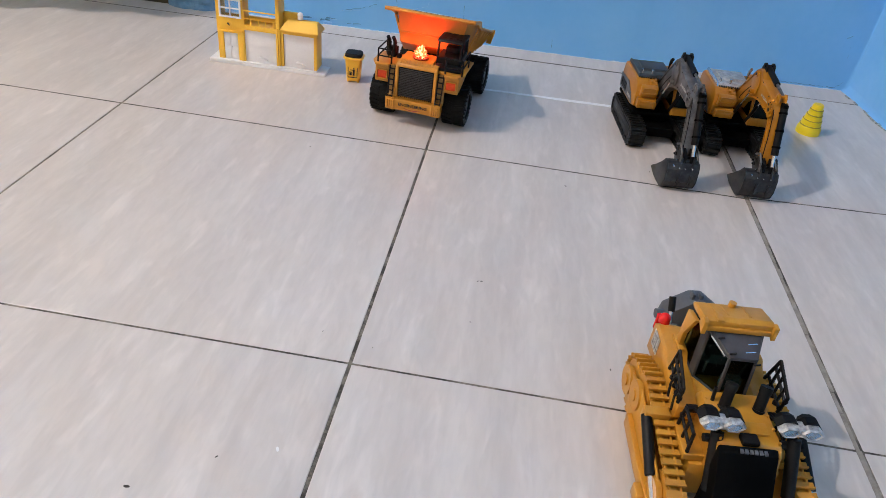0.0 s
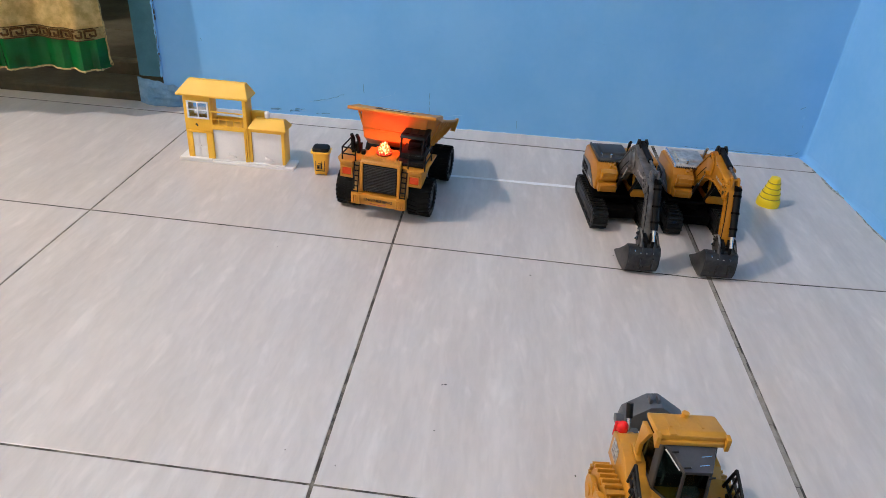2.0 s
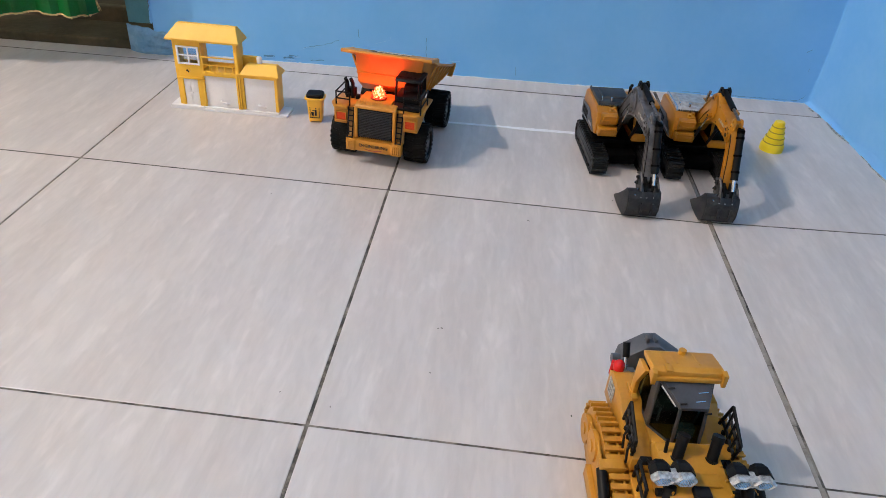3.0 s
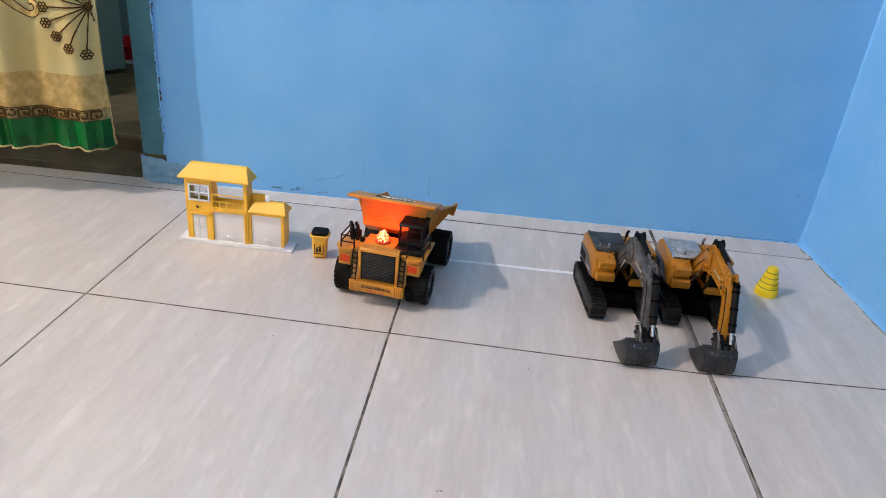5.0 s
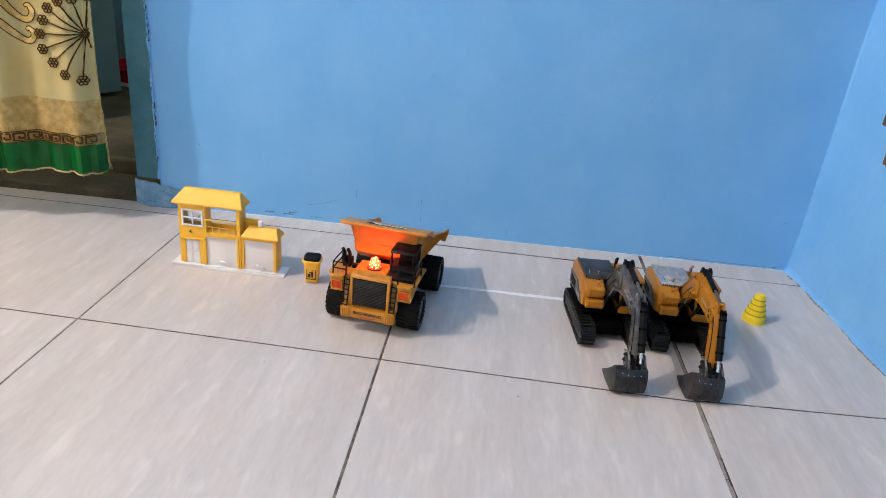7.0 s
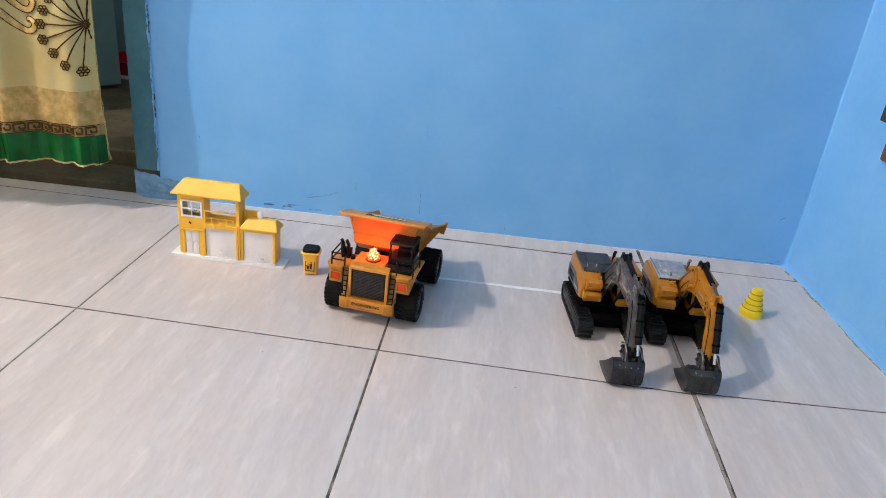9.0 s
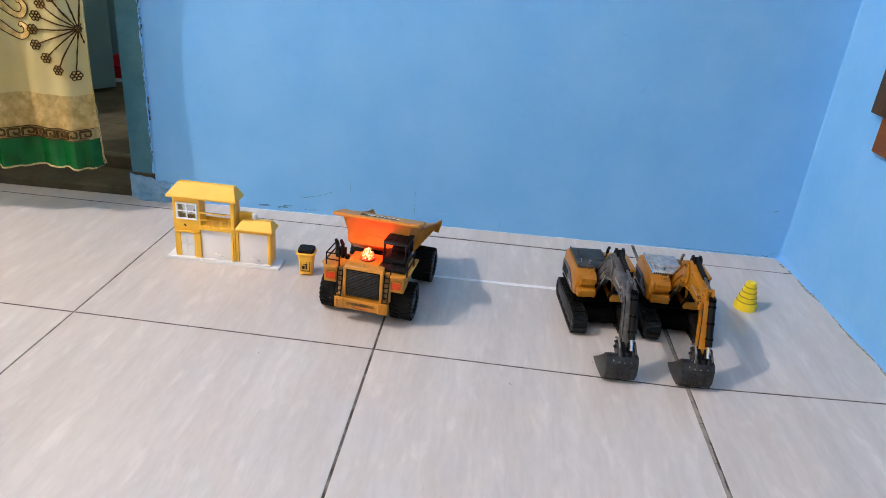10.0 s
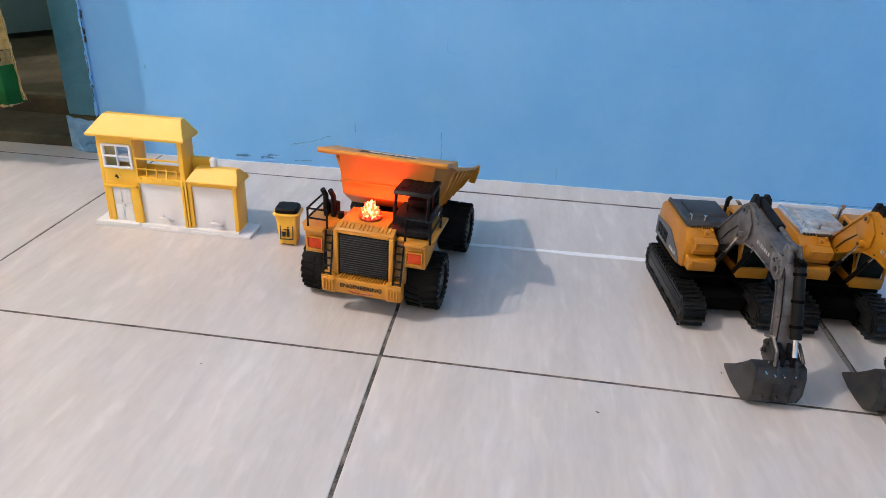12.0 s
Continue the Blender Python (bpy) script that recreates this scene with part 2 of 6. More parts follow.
def rim(bm, outline, d, x0, x1):
    """A raised border of width d along an outline, from x0 to x1."""
    inner = inset(outline, d)
    n = len(outline)
    for i in range(n):
        j = (i + 1) % n
        quad = [outline[i], outline[j], inner[j], inner[i]]
        loft(bm, [[(x0, *p) for p in quad], [(x1, *p) for p in quad]])
    return bm


def bolts(bm, x, places, r, h, n=8):
    for y, z in places:
        cyl(bm, (x, y, z), (x + h, y, z), r, r * 0.8, n=n)
    return bm


def loft(bm, rings, cap=True):
    """Skin through rings of equally many points."""
    vs = [[bm.verts.new(p) for p in ring] for ring in rings]
    faces = []
    n = len(vs[0])
    for a, b in zip(vs, vs[1:]):
        for i in range(n):
            faces.append(bm.faces.new((a[i], a[(i + 1) % n], b[(i + 1) % n], b[i])))
    if cap:
        faces += [bm.faces.new(vs[0][::-1]), bm.faces.new(vs[-1])]
    bmesh.ops.recalc_face_normals(bm, faces=faces)
    return bm


def mesh_of(name, bm, material, smooth=False):
    me = bpy.data.meshes.new(name)
    bm.to_mesh(me)
    bm.free()
    me.materials.append(material)
    if smooth:
        me.polygons.foreach_set("use_smooth", [True] * len(me.polygons))
        me.set_sharp_from_angle(angle=radians(35))
    return me


def part(name, bm, material, parent=None, label="", smooth=True):
    """Links a bmesh as one mesh object under a thing or part."""
    ob = new(name, mesh_of(name, bm, material, smooth))
    ob.parent = parent
    if label:
        ob["label"] = label
    return ob


def B():
    return bmesh.new()


def thing(name, label, category, at=None, group=""):
    ob = new(name)
    ob.empty_display_size = 0.02
    tagged(ob, label, category, group)
    if at is not None:
        ob.matrix_basis = at
    return ob


def words(name, text, size, material, parent, m, stretch=1.0, thick=0.0002, bold=0.0):
    cu = bpy.data.curves.new(name, "FONT")
    cu.body, cu.size, cu.align_x, cu.align_y, cu.extrude, cu.offset = text, size, "CENTER", "CENTER", thick, bold
    tmp = bpy.data.objects.new(name, cu)
    scene.collection.objects.link(tmp)
    bpy.context.view_layer.update()
    me = bpy.data.meshes.new_from_object(tmp.evaluated_get(bpy.context.evaluated_depsgraph_get()))
    bpy.data.objects.remove(tmp)
    me.materials.clear()
    me.materials.append(material)
    ob = new(name, me)
    ob.parent, ob.matrix_basis = parent, m @ Matrix.Diagonal((stretch, 1, 1, 1))
    return ob


# ---- the room; its walls stand turned a little against the tiles ----
ROOM = pose(0.841, 0.573, 0, 0, 0, 2.65)
HIGH = 3.45
DOOR_R, DOOR_L = -1.4475, -2.26      # the doorway's sides, from the corner along the back wall


def structure(name, bm, material, label, category, m=ROOM, smooth=False):
    ob = new(name, mesh_of(name, bm, material, smooth))
    ob.matrix_basis = m
    return tagged(ob, label, category, kind="structure")


# slab of joint mortar under the tiles
bm = B()
box(bm, -4.6, 1.1, -3.6, 0.66, -0.08, -0.0006)
floor = structure("floor", bm, M_GROUT, "pale glossy ceramic tiles with dark dirty joints", "floor", Matrix.Identity(4))

bm = B()
box(bm, DOOR_R, 0.12, 0, 0.13, -0.02, HIGH)
box(bm, -4.72, DOOR_L, 0, 0.13, -0.02, HIGH)
box(bm, DOOR_L, DOOR_R, 0, 0.13, 2.06, HIGH)
wall_north = structure("wall_north", bm, M_WALL, "sky-blue painted plaster wall with fine cracks", "wall")
bm = B()
box(bm, 0, 0.12, -3.9, -0.92, -0.02, HIGH)
box(bm, 0, 0.12, -0.21, 0, -0.02, HIGH)
box(bm, 0, 0.12, -0.92, -0.21, -0.02, 0.318)
box(bm, 0, 0.12, -0.92, -0.21, 1.45, HIGH)
wall_east = structure("wall_east", bm, M_WALL, "sky-blue painted plaster wall beside the toys", "wall")
# unseen walls and ceiling close the room and bounce warm fill light
bm = B()
box(bm, -4.6, 0.12, -4.02, -3.9, -0.02, HIGH)
structure("wall_south", bm, M_CREAM, "plain wall out of view, cream for warm bounced light", "wall")
bm = B()
box(bm, -4.72, -4.6, -3.9, 0, -0.02, HIGH)
structure("wall_west", bm, M_CREAM, "plain wall out of view, cream for warm bounced light", "wall")
bm = B()
box(bm, -4.72, 0.12, -4.02, 0.13, HIGH, HIGH + 0.1)
structure("ceiling", bm, M_CEIL, "plain ceiling out of view, warm white for bounced light", "ceiling")
# door frame of the doorway
bm = B()
box(bm, DOOR_R - 0.052, DOOR_R - 0.001, -0.004, 0.10, 0.062, 2.06, 0.003)
box(bm, DOOR_L + 0.001, DOOR_L + 0.052, -0.004, 0.10, 0.062, 2.06, 0.003)
box(bm, DOOR_L + 0.054, DOOR_R - 0.054, -0.004, 0.10, 2.0, 2.058, 0.003)
door_1 = structure("door_1", bm, M_FRAME, "teal painted wooden door frame around an open doorway", "door frame")
# lump of plaster at the frame's foot
bm = B()
bmesh.ops.create_grid(bm, x_segments=26, y_segments=16, size=0.5)
for v in bm.verts:
    u, w = v.co.x + 0.5, v.co.y + 0.5
    x = DOOR_R - 0.058 + 0.105 * u
    top = 0.060 - 0.020 * u + 0.012 * noise.noise((x * 60, 0, 3))
    edge = min(1, 4 * u, 6 * (1 - u), 5 * (1 - w))
    v.co = (x, -0.002 - edge * (0.007 + 0.008 * (1 - w) + 0.006 * noise.noise((x * 70, w * 6, 1))), w * top)
part("plaster_foot", bm, M_PLASTER, door_1, "rough blue-grey plaster lump at the frame foot")

# raised cement floor behind the doorway
bm = B()
box(bm, DOOR_L, DOOR_R, 0.004, 0.128, -0.01, 0.020, 0.005)
box(bm, DOOR_L, DOOR_R, 0.128, 0.40, -0.01, 0.052, 0.004)
box(bm, DOOR_L - 1.6, DOOR_R + 0.9, 0.40, 1.32, -0.01, 0.052)
step = structure("floor_back_room", bm, M_CEMENT, "dark brown worn cement floor, a step higher", "floor")
bm = B()
box(bm, DOOR_L, DOOR_R, 0.131, 0.150, 0.0515, 0.0530, 0.0005)
part("nosing", bm, M_CEMENTEDGE, step, "pale strip along the edge of the cement step")
bm = B()
for x0, x1, y0, y1 in ((DOOR_L - 1.7, DOOR_R + 1.0, 1.32, 1.42), (DOOR_R + 0.9, DOOR_R + 1.0, 0.13, 1.32), (DOOR_L - 1.7, DOOR_L - 1.6, 0.13, 1.32)):
    box(bm, x0, x1, y0, y1, -0.02, HIGH)
structure("wall_back_room", bm, M_LEAF, "teal painted wall of the dim back room", "wall")
bm = B()
box(bm, DOOR_L - 1.7, DOOR_R + 1.0, 0.13, 1.42, HIGH, HIGH + 0.1)
structure("ceiling_back_room", bm, M_CEIL, "plain ceiling of the back room", "ceiling")
# unseen lamp, added to brighten the dim back room
fill_back = bpy.data.lights.new("back_room_fill_light", "POINT")
fill_back.energy, fill_back.color, fill_back.shadow_soft_size = 13, (1.0, 0.95, 0.78), 0.04
lamp_back = new("back_room_fill_light", fill_back)
lamp_back.matrix_basis = ROOM @ Matrix.Translation((-1.30, 0.36, 2.3))


# ---- doorway: curtain and what stands behind it ----
def fold(x, z):
    """How far the curtain's cloth stands out from its plane."""
    return 0.013 * math.sin(x * 46 + 0.6 * math.sin(z * 5)) + 0.005 * math.sin(x * 97 + 1.3) - 0.004 * math.sin(z * 9 + x * 12) + max(0, 1 - abs(z - 0.09) / 0.13) * (0.0070 * math.sin(x * 165 + 2 * math.sin(x * 31)) + 0.002 * math.sin(x * 290))


# the curtain hangs askew, in its own frame: its near edge at x = 0
CURTAIN = pose(-0.670, 0.395, 0.011, 0, 0, 16.26)
CUR_R, CUR_L = 0.006, -0.72


def cloth(z0, z1, nz, lift=0.0, nx=110, x0=CUR_L, x1=CUR_R):
    bm = B()
    cols = []
    for i in range(nx + 1):
        x = x0 + (x1 - x0) * i / nx
        cols.append([bm.verts.new((x + 0.005 * max(0, 1 - (z0 + (z1 - z0) * j / nz) / 0.30) * (i / nx) ** 40, 0.0 + fold(x, z0 + (z1 - z0) * j / nz) - lift, z0 + (z1 - z0) * j / nz)) for j in range(nz + 1)])
    for a, b in zip(cols, cols[1:]):
        for j in range(nz):
            bm.faces.new((a[j], b[j], b[j + 1], a[j + 1]))
    bmesh.ops.solidify(bm, geom=bm.faces[:], thickness=0.0012)
    return bm


def on_cloth(x, z, lift=0.0022):
    return Vector((x, 0.0 + fold(x, z) - lift, z))


curtain = thing("door_curtain", "gold satin door curtain with brown embroidery and green hem", "curtain", CURTAIN)
part("cloth", cloth(0.246, 1.99, 60), M_SATIN, curtain, "gold satin cloth")
part("brocade_band", cloth(0.176, 0.247, 6, 0.0006), M_SATIN2, curtain, "mottled gold brocade band")
part("key_band", cloth(0.154, 0.178, 3, 0.001), M_GOLD, curtain, "gold band behind a brown meander")
part("green_hem", cloth(0.0945, 0.155, 8, 0.0012), M_GREEN, curtain, "shiny green satin hem")
bm = B()
tube(bm, [on_cloth(CUR_L + (CUR_R - CUR_L) * k / 150, 0.0945 + 0.0012 * noise.noise((k * 0.7, 3, 0)), 0.0014) for k in range(151)], 0.0017, n=5)
x = CUR_L
while x < CUR_R:
    cyl(bm, on_cloth(x, 0.0965), on_cloth(x + random.uniform(-0.003, 0.003), 0.0935 - random.uniform(0, 0.0022)), 0.0010, n=5)
    x += random.uniform(0.003, 0.014)
part("fringe", bm, M_GOLD, curtain, "short pale gold fringe")
bm = B()
for sway, z1 in ((0.0015, 0.42), (0.0035, 0.26), (0.0055, 0.19)):
    strand = []
    z = 0.098
    while z < z1:
        strand.append(on_cloth(CUR_R - 0.001, z) + Vector((0.005 * max(0, 1 - z / 0.30) + sway * (0.6 + 0.8 * noise.noise((z * 45, sway * 900, 0))), 0.002 * noise.noise((z * 40, 7, sway * 900)), 0)))
        z += 0.006
    tube(bm, strand, 0.0007, n=4)
part("frayed_edge", bm, M_GOLD, curtain, "loose pale threads")
bm = B()
key = [(0, 0), (0, 1), (0.78, 1), (0.78, 0.25), (0.36, 0.25), (0.36, 0.6)]
pitch = 0.0225
for k in range(int((CUR_R - CUR_L) / pitch)):
    x0 = CUR_R - 0.006 - (k + 1) * pitch
    pts = [on_cloth(x0 + pitch * u, 0.1585 + 0.0145 * w, 0.0026) for u, w in key] + []
    for p, q in zip(pts, pts[1:]):
        cyl(bm, p, q, 0.0021, n=5)
    cyl(bm, on_cloth(x0, 0.1585, 0.0026), on_cloth(x0 + pitch, 0.1585, 0.0026), 0.0009, n=5)
for z in (0.1550, 0.1770):
    x = CUR_L
    while x < CUR_R - 0.012:
        cyl(bm, on_cloth(x, z, 0.0024), on_cloth(x + 0.012, z, 0.0024), 0.0010, n=5)
        x += 0.012
part("meander", bm, M_BROWN, curtain, "dark brown meander border")


def thread(bm, pts, r=0.0011):
    for p, q in zip(pts, pts[1:]):
        cyl(bm, on_cloth(*p), on_cloth(*q), r, n=5)


def bloom(bm, cx, cz, r):
    for k in range(6):
        a = k * math.tau / 6
        px, pz = cx + r * 0.62 * math.cos(a), cz + r * 0.62 * math.sin(a)
        thread(bm, [(px + r * 0.36 * math.cos(b), pz + r * 0.36 * math.sin(b)) for b in [j * math.tau / 6 for j in range(7)]], 0.0012)
    thread(bm, [(cx + r * 0.25 * math.cos(b), cz + r * 0.25 * math.sin(b)) for b in [j * math.tau / 6 for j in range(7)]], 0.0008)


def sunburst(cx, cz):
    bm = B()
    for k in range(18):
        a = radians(k * 20 + 3)
        reach = 0.078 - 0.010 * math.sin(a) + 0.002 * math.sin(k * 2.1)
        cut = cx + reach * math.cos(a) > CUR_R + 0.001
        if cut:
            reach = min(reach, (CUR_R - 0.003 - cx) / max(0.01, math.cos(a)))
        n = 8
        for off in (-0.0004, 0.0004):
            thread(bm, [(cx + (0.004 + (reach - 0.011) * j / n) * math.cos(a) - off * math.sin(a) + random.uniform(-0.0006, 0.0006), cz + (0.004 + (reach - 0.011) * j / n) * math.sin(a) + off * math.cos(a)) for j in range(n + 1)], 0.0010)
        if not cut:
            bloom(bm, cx + reach * math.cos(a), cz + reach * math.sin(a), 0.0098)
    bloom(bm, cx, cz, 0.006)
    return bm


def curl(points, sub=6):
    """A smooth line through points along the cloth."""
    out = []
    p = [points[0]] + list(points) + [points[-1]]
    for i in range(1, len(p) - 2):
        for j in range(sub):
            t = j / sub
            out.append(tuple(0.5 * (2 * p[i][k] + (p[i + 1][k] - p[i - 1][k]) * t + (2 * p[i - 1][k] - 5 * p[i][k] + 4 * p[i + 1][k] - p[i + 2][k]) * t * t + (3 * p[i][k] - p[i - 1][k] - 3 * p[i + 1][k] + p[i + 2][k]) * t ** 3) for k in (0, 1)))
    return out + [points[-1]]


def scroll(points, half):
    """Outline and filling of a stitched scroll."""
    mid = curl(points)
    edge, fill = B(), B()
    lines = ([], [])
    n = len(mid)
    for i, (x, z) in enumerate(mid):
        xa, za = mid[max(0, i - 1)]
        xb, zb = mid[min(n - 1, i + 1)]
        d = math.hypot(xb - xa, zb - za) or 1
        w = half * min(1, 0.35 + 2.5 * (1 - i / n))
        lines[0].append((x - w * (zb - za) / d, z + w * (xb - xa) / d))
        lines[1].append((x + w * (zb - za) / d, z - w * (xb - xa) / d))
    for line in lines:
        thread(edge, line, 0.0010)
    thread(edge, [lines[0][-1], lines[1][-1]], 0.0010)
    for (a, b), (c, d) in zip(zip(*lines), list(zip(*lines))[1:]):
        m = 7
        for j in range(1, m):
            u = j / m
            cyl(fill, on_cloth(a[0] + (b[0] - a[0]) * u, a[1] + (b[1] - a[1]) * u, 0.0016), on_cloth(c[0] + (d[0] - c[0]) * u, c[1] + (d[1] - c[1]) * u, 0.0016), 0.0008, n=4)
    return edge, fill


for cx, cz in ((-0.005, 0.375), (-0.365, 0.375), (-0.005, 0.75), (-0.365, 0.75)):
    part("embroidered_sunburst", sunburst(cx, cz), M_BROWN, curtain, "brown stitched sunburst of small flowers")
low = [(-0.178, 0.450), (-0.160, 0.405), (-0.144, 0.381), (-0.128, 0.363), (-0.111, 0.355), (-0.098, 0.360), (-0.095, 0.372), (-0.104, 0.379), (-0.109, 0.374)]
high = [(-0.152, 0.470), (-0.144, 0.433), (-0.133, 0.410), (-0.117, 0.396), (-0.101, 0.396), (-0.093, 0.409), (-0.099, 0.421), (-0.108, 0.419)]
for pts in (low, high):
    for mirror in (0, 1):
        edge, fill = scroll([(-0.37 - x, z) if mirror else (x, z) for x, z in pts], 0.0058)
        part("scroll_filling", fill, M_SATIN2, part("embroidered_scroll", edge, M_BROWN, curtain, "brown stitched scroll"), "mottled gold filling")
# rod that the curtain hangs from
rod = thing("curtain_rod", "thin dark metal rod above the doorway", "curtain rod", CURTAIN)
bm = B()
cyl(bm, (-0.76, 0, 1.99), (0.05, 0, 1.99), 0.008)
for x, reach in ((-0.74, 0.29), (0.04, 0.10)):
    cyl(bm, (x, 0, 1.99), (x, reach, 1.99), 0.006)
part("bar", bm, M_STEEL, rod)

leaf = thing("inner_door", "plain teal painted door leaf standing open into the back room", "door", ROOM @ pose(-2.318, 0.172, 0, 0, 0, 56.6))
bm = B()
box(bm, 0.0, 0.72, -0.0175, 0.0175, 0.066, 2.0, 0.002)
part("leaf", bm, M_LEAF, leaf)
bm = B()
cyl(bm, (-0.014, 0, 0.050), (-0.014, 0, 2.0), 0.012)
part("hinge_post", bm, M_STEEL, leaf)
for z in (0.3, 1.0, 1.7):
    part("hinge", box(B(), -0.010, 0.050, -0.0200, -0.0170, z, z + 0.09, 0.0008), M_STEEL, leaf)
crate = thing("red_crate", "red plastic crate with a pale foot rim on cement", "crate", ROOM @ pose(-1.92, 1.000, 0.052))
bm = B()
loft(bm, [[(x * s, y * s * 0.7, z) for x, y in ((-1, -1), (1, -1), (1, 1), (-1, 1))] for s, z in ((0.14, 0.008), (0.147, 0.055), (0.139, 0.055), (0.132, 0.014))])
part("tub", bm, M_RED, crate)
bm = B()
for y0, y1, x0, x1 in ((-0.108, -0.099, -0.15, 0.15), (0.099, 0.108, -0.15, 0.15), (-0.099, 0.099, -0.15, -0.142), (-0.099, 0.099, 0.142, 0.15)):
    box(bm, x0, x1, y0, y1, 0.0, 0.010)
part("rim", bm, M_WHITE, crate, "pale rim")
coat = thing("hanging_cloth", "dark cloth hanging on the back room wall", "cloth", ROOM)
bm = B()
for i in range(5):
    x = -2.34 + 0.07 * i
    loft(bm, [[(x + dx, 1.308 + dy + 0.004 * math.sin(i * 2), z) for dx, dy in ((0, 0), (0.035, -0.02), (0.07, 0), (0.035, 0.008))] for z in (0.40, 0.9, 1.4)])
part("cloth", bm, M_DARK, coat)

# wooden window in the east wall
window_1 = thing("window_1", "red-brown wooden window with a shutter, plaster-smeared edges", "window", ROOM)
window_1["kind"] = "structure"
bm = B()
box(bm, -0.018, 0.10, -0.235, -0.180, 0.383, 1.45, 0.003)
part("window_frame", bm, M_WOODDARK, window_1, "dark varnished side post")
bm = B()
box(bm, -0.012, 0.10, -0.92, -0.212, 0.319, 0.383, 0.003)
part("window_sill", bm, M_WOOD, window_1, "red-brown bottom rail")
bm = B()
box(bm, -0.012, 0.10, -0.92, -0.865, 0.384, 1.45, 0.003)
part("window_frame", bm, M_WOODDARK, window_1)
bm = B()
box(bm, 0.02, 0.05, -0.864, -0.236, 0.384, 1.45, 0.003)
for k in range(3):
    box(bm, 0.012, 0.019, -0.84, -0.26, 0.41 + k * 0.345, 0.41 + k * 0.345 + 0.31, 0.004)
part("shutter", bm, M_WOOD, window_1, "red-brown panelled shutter")

bm = B()
for k in range(26):
    y, z = (-0.179 - 0.0004 * k, 0.40 + 0.010 * k) if k < 6 else (-0.1785, 0.40 + 0.010 * k)
    bmesh.ops.create_icosphere(bm, subdivisions=1, radius=0.004, matrix=Matrix.Translation((-0.001, y + random.uniform(0, 0.004), z)) @ Matrix.Diagonal((0.35, random.uniform(0.6, 1.5), random.uniform(0.8, 2.0), 1)))
for k in range(30):
    bmesh.ops.create_icosphere(bm, subdivisions=1, radius=0.004, matrix=Matrix.Translation((-0.001, -0.205 - 0.012 * k, 0.318 - random.uniform(0, 0.004))) @ Matrix.Diagonal((0.35, random.uniform(0.8, 2.0), random.uniform(0.6, 1.3), 1)))
part("plaster_smear", bm, M_FLAKEGLINT, window_1, "pale blue plaster smeared along the edge")

# filler along the foot of the back wall, and cracks, flakes and painted highlights on it
bm = B()
x = -1.44
while x < -0.01:
    w = random.uniform(0.010, 0.060)
    h = random.uniform(0.0004, 0.0026)
    d = random.uniform(0.0008, 0.0034)
    loft(bm, [[(x + w * u, 0.001, -0.001), (x + w * u, -d * k, -0.001), (x + w * u, -d * 0.8 * k, h * 0.4 * k), (x + w * u, 0.001, h * k)] for u, k in ((0, 0.35), (0.3, 1.0), (0.7, 0.8), (1, 0.3))])
    x += w * random.uniform(0.8, 1.1)
filler = structure("trim", bm, M_CAULK, "crumbly white filler along the wall foot", "trim")
bm = B()
y = -0.02
while y > -1.6:
    w = random.uniform(0.01, 0.05)
    h = random.uniform(0.002, 0.007)
    d = random.uniform(0.001, 0.005)
    loft(bm, [[(0.001, y - w * u, -0.001), (-d * k, y - w * u, -0.001), (-d * 0.8 * k, y - w * u, h * 0.4 * k), (0.001, y - w * u, h * k)] for u, k in ((0, 0.35), (0.3, 1.0), (0.7, 0.8), (1, 0.3))])
    y -= w * random.uniform(0.8, 1.6)
structure("trim", bm, M_PLASTER, "thin blue-grey filler along the wall foot", "trim")


# the corner is filled out with plaster, and the side wall runs out over the tiles
bm = B()
rings = []
for k in range(70):
    z = HIGH * (k / 69) ** 2
    r = 0.0035 + 0.002 * noise.noise((z * 9, 1.5, 0)) + 0.0015 * noise.noise((z * 31, 7, 0)) + 0.004 * max(0, 1 - z / 0.06)
    rings.append([(-r + r * math.cos(a), -r + r * math.sin(a), z - 0.001) for a in [math.radians(90 - 15 * j) for j in range(7)]] + [(0.002, 0.002, z - 0.001)])
loft(bm, rings)
structure("trim", bm, M_WALL, "uneven rounded plaster in the wall corner", "trim", smooth=True)
bm = B()
rings = []
for k in range(160):
    y = 0.001 - 1.9 * k / 159
    d = 0.004 + 0.004 * noise.noise((y * 11, 3, 0)) + 0.002 * noise.noise((y * 47, 9, 0)) + 0.008 * max(0, 1 + y / 0.06)
    h = 0.014 + 0.008 * noise.noise((y * 8, 5, 2))
    rings.append([(0.002, y, -0.001), (-d, y, -0.001), (-d * 0.92, y, 0.0012), (-d * 0.45, y, h * 0.25), (-d * 0.16, y, h * 0.6), (-0.0004, y, h), (0.002, y, h)])
loft(bm, rings)
structure("trim", bm, M_WALL, "uneven blue plaster foot of the side wall", "trim", smooth=True)
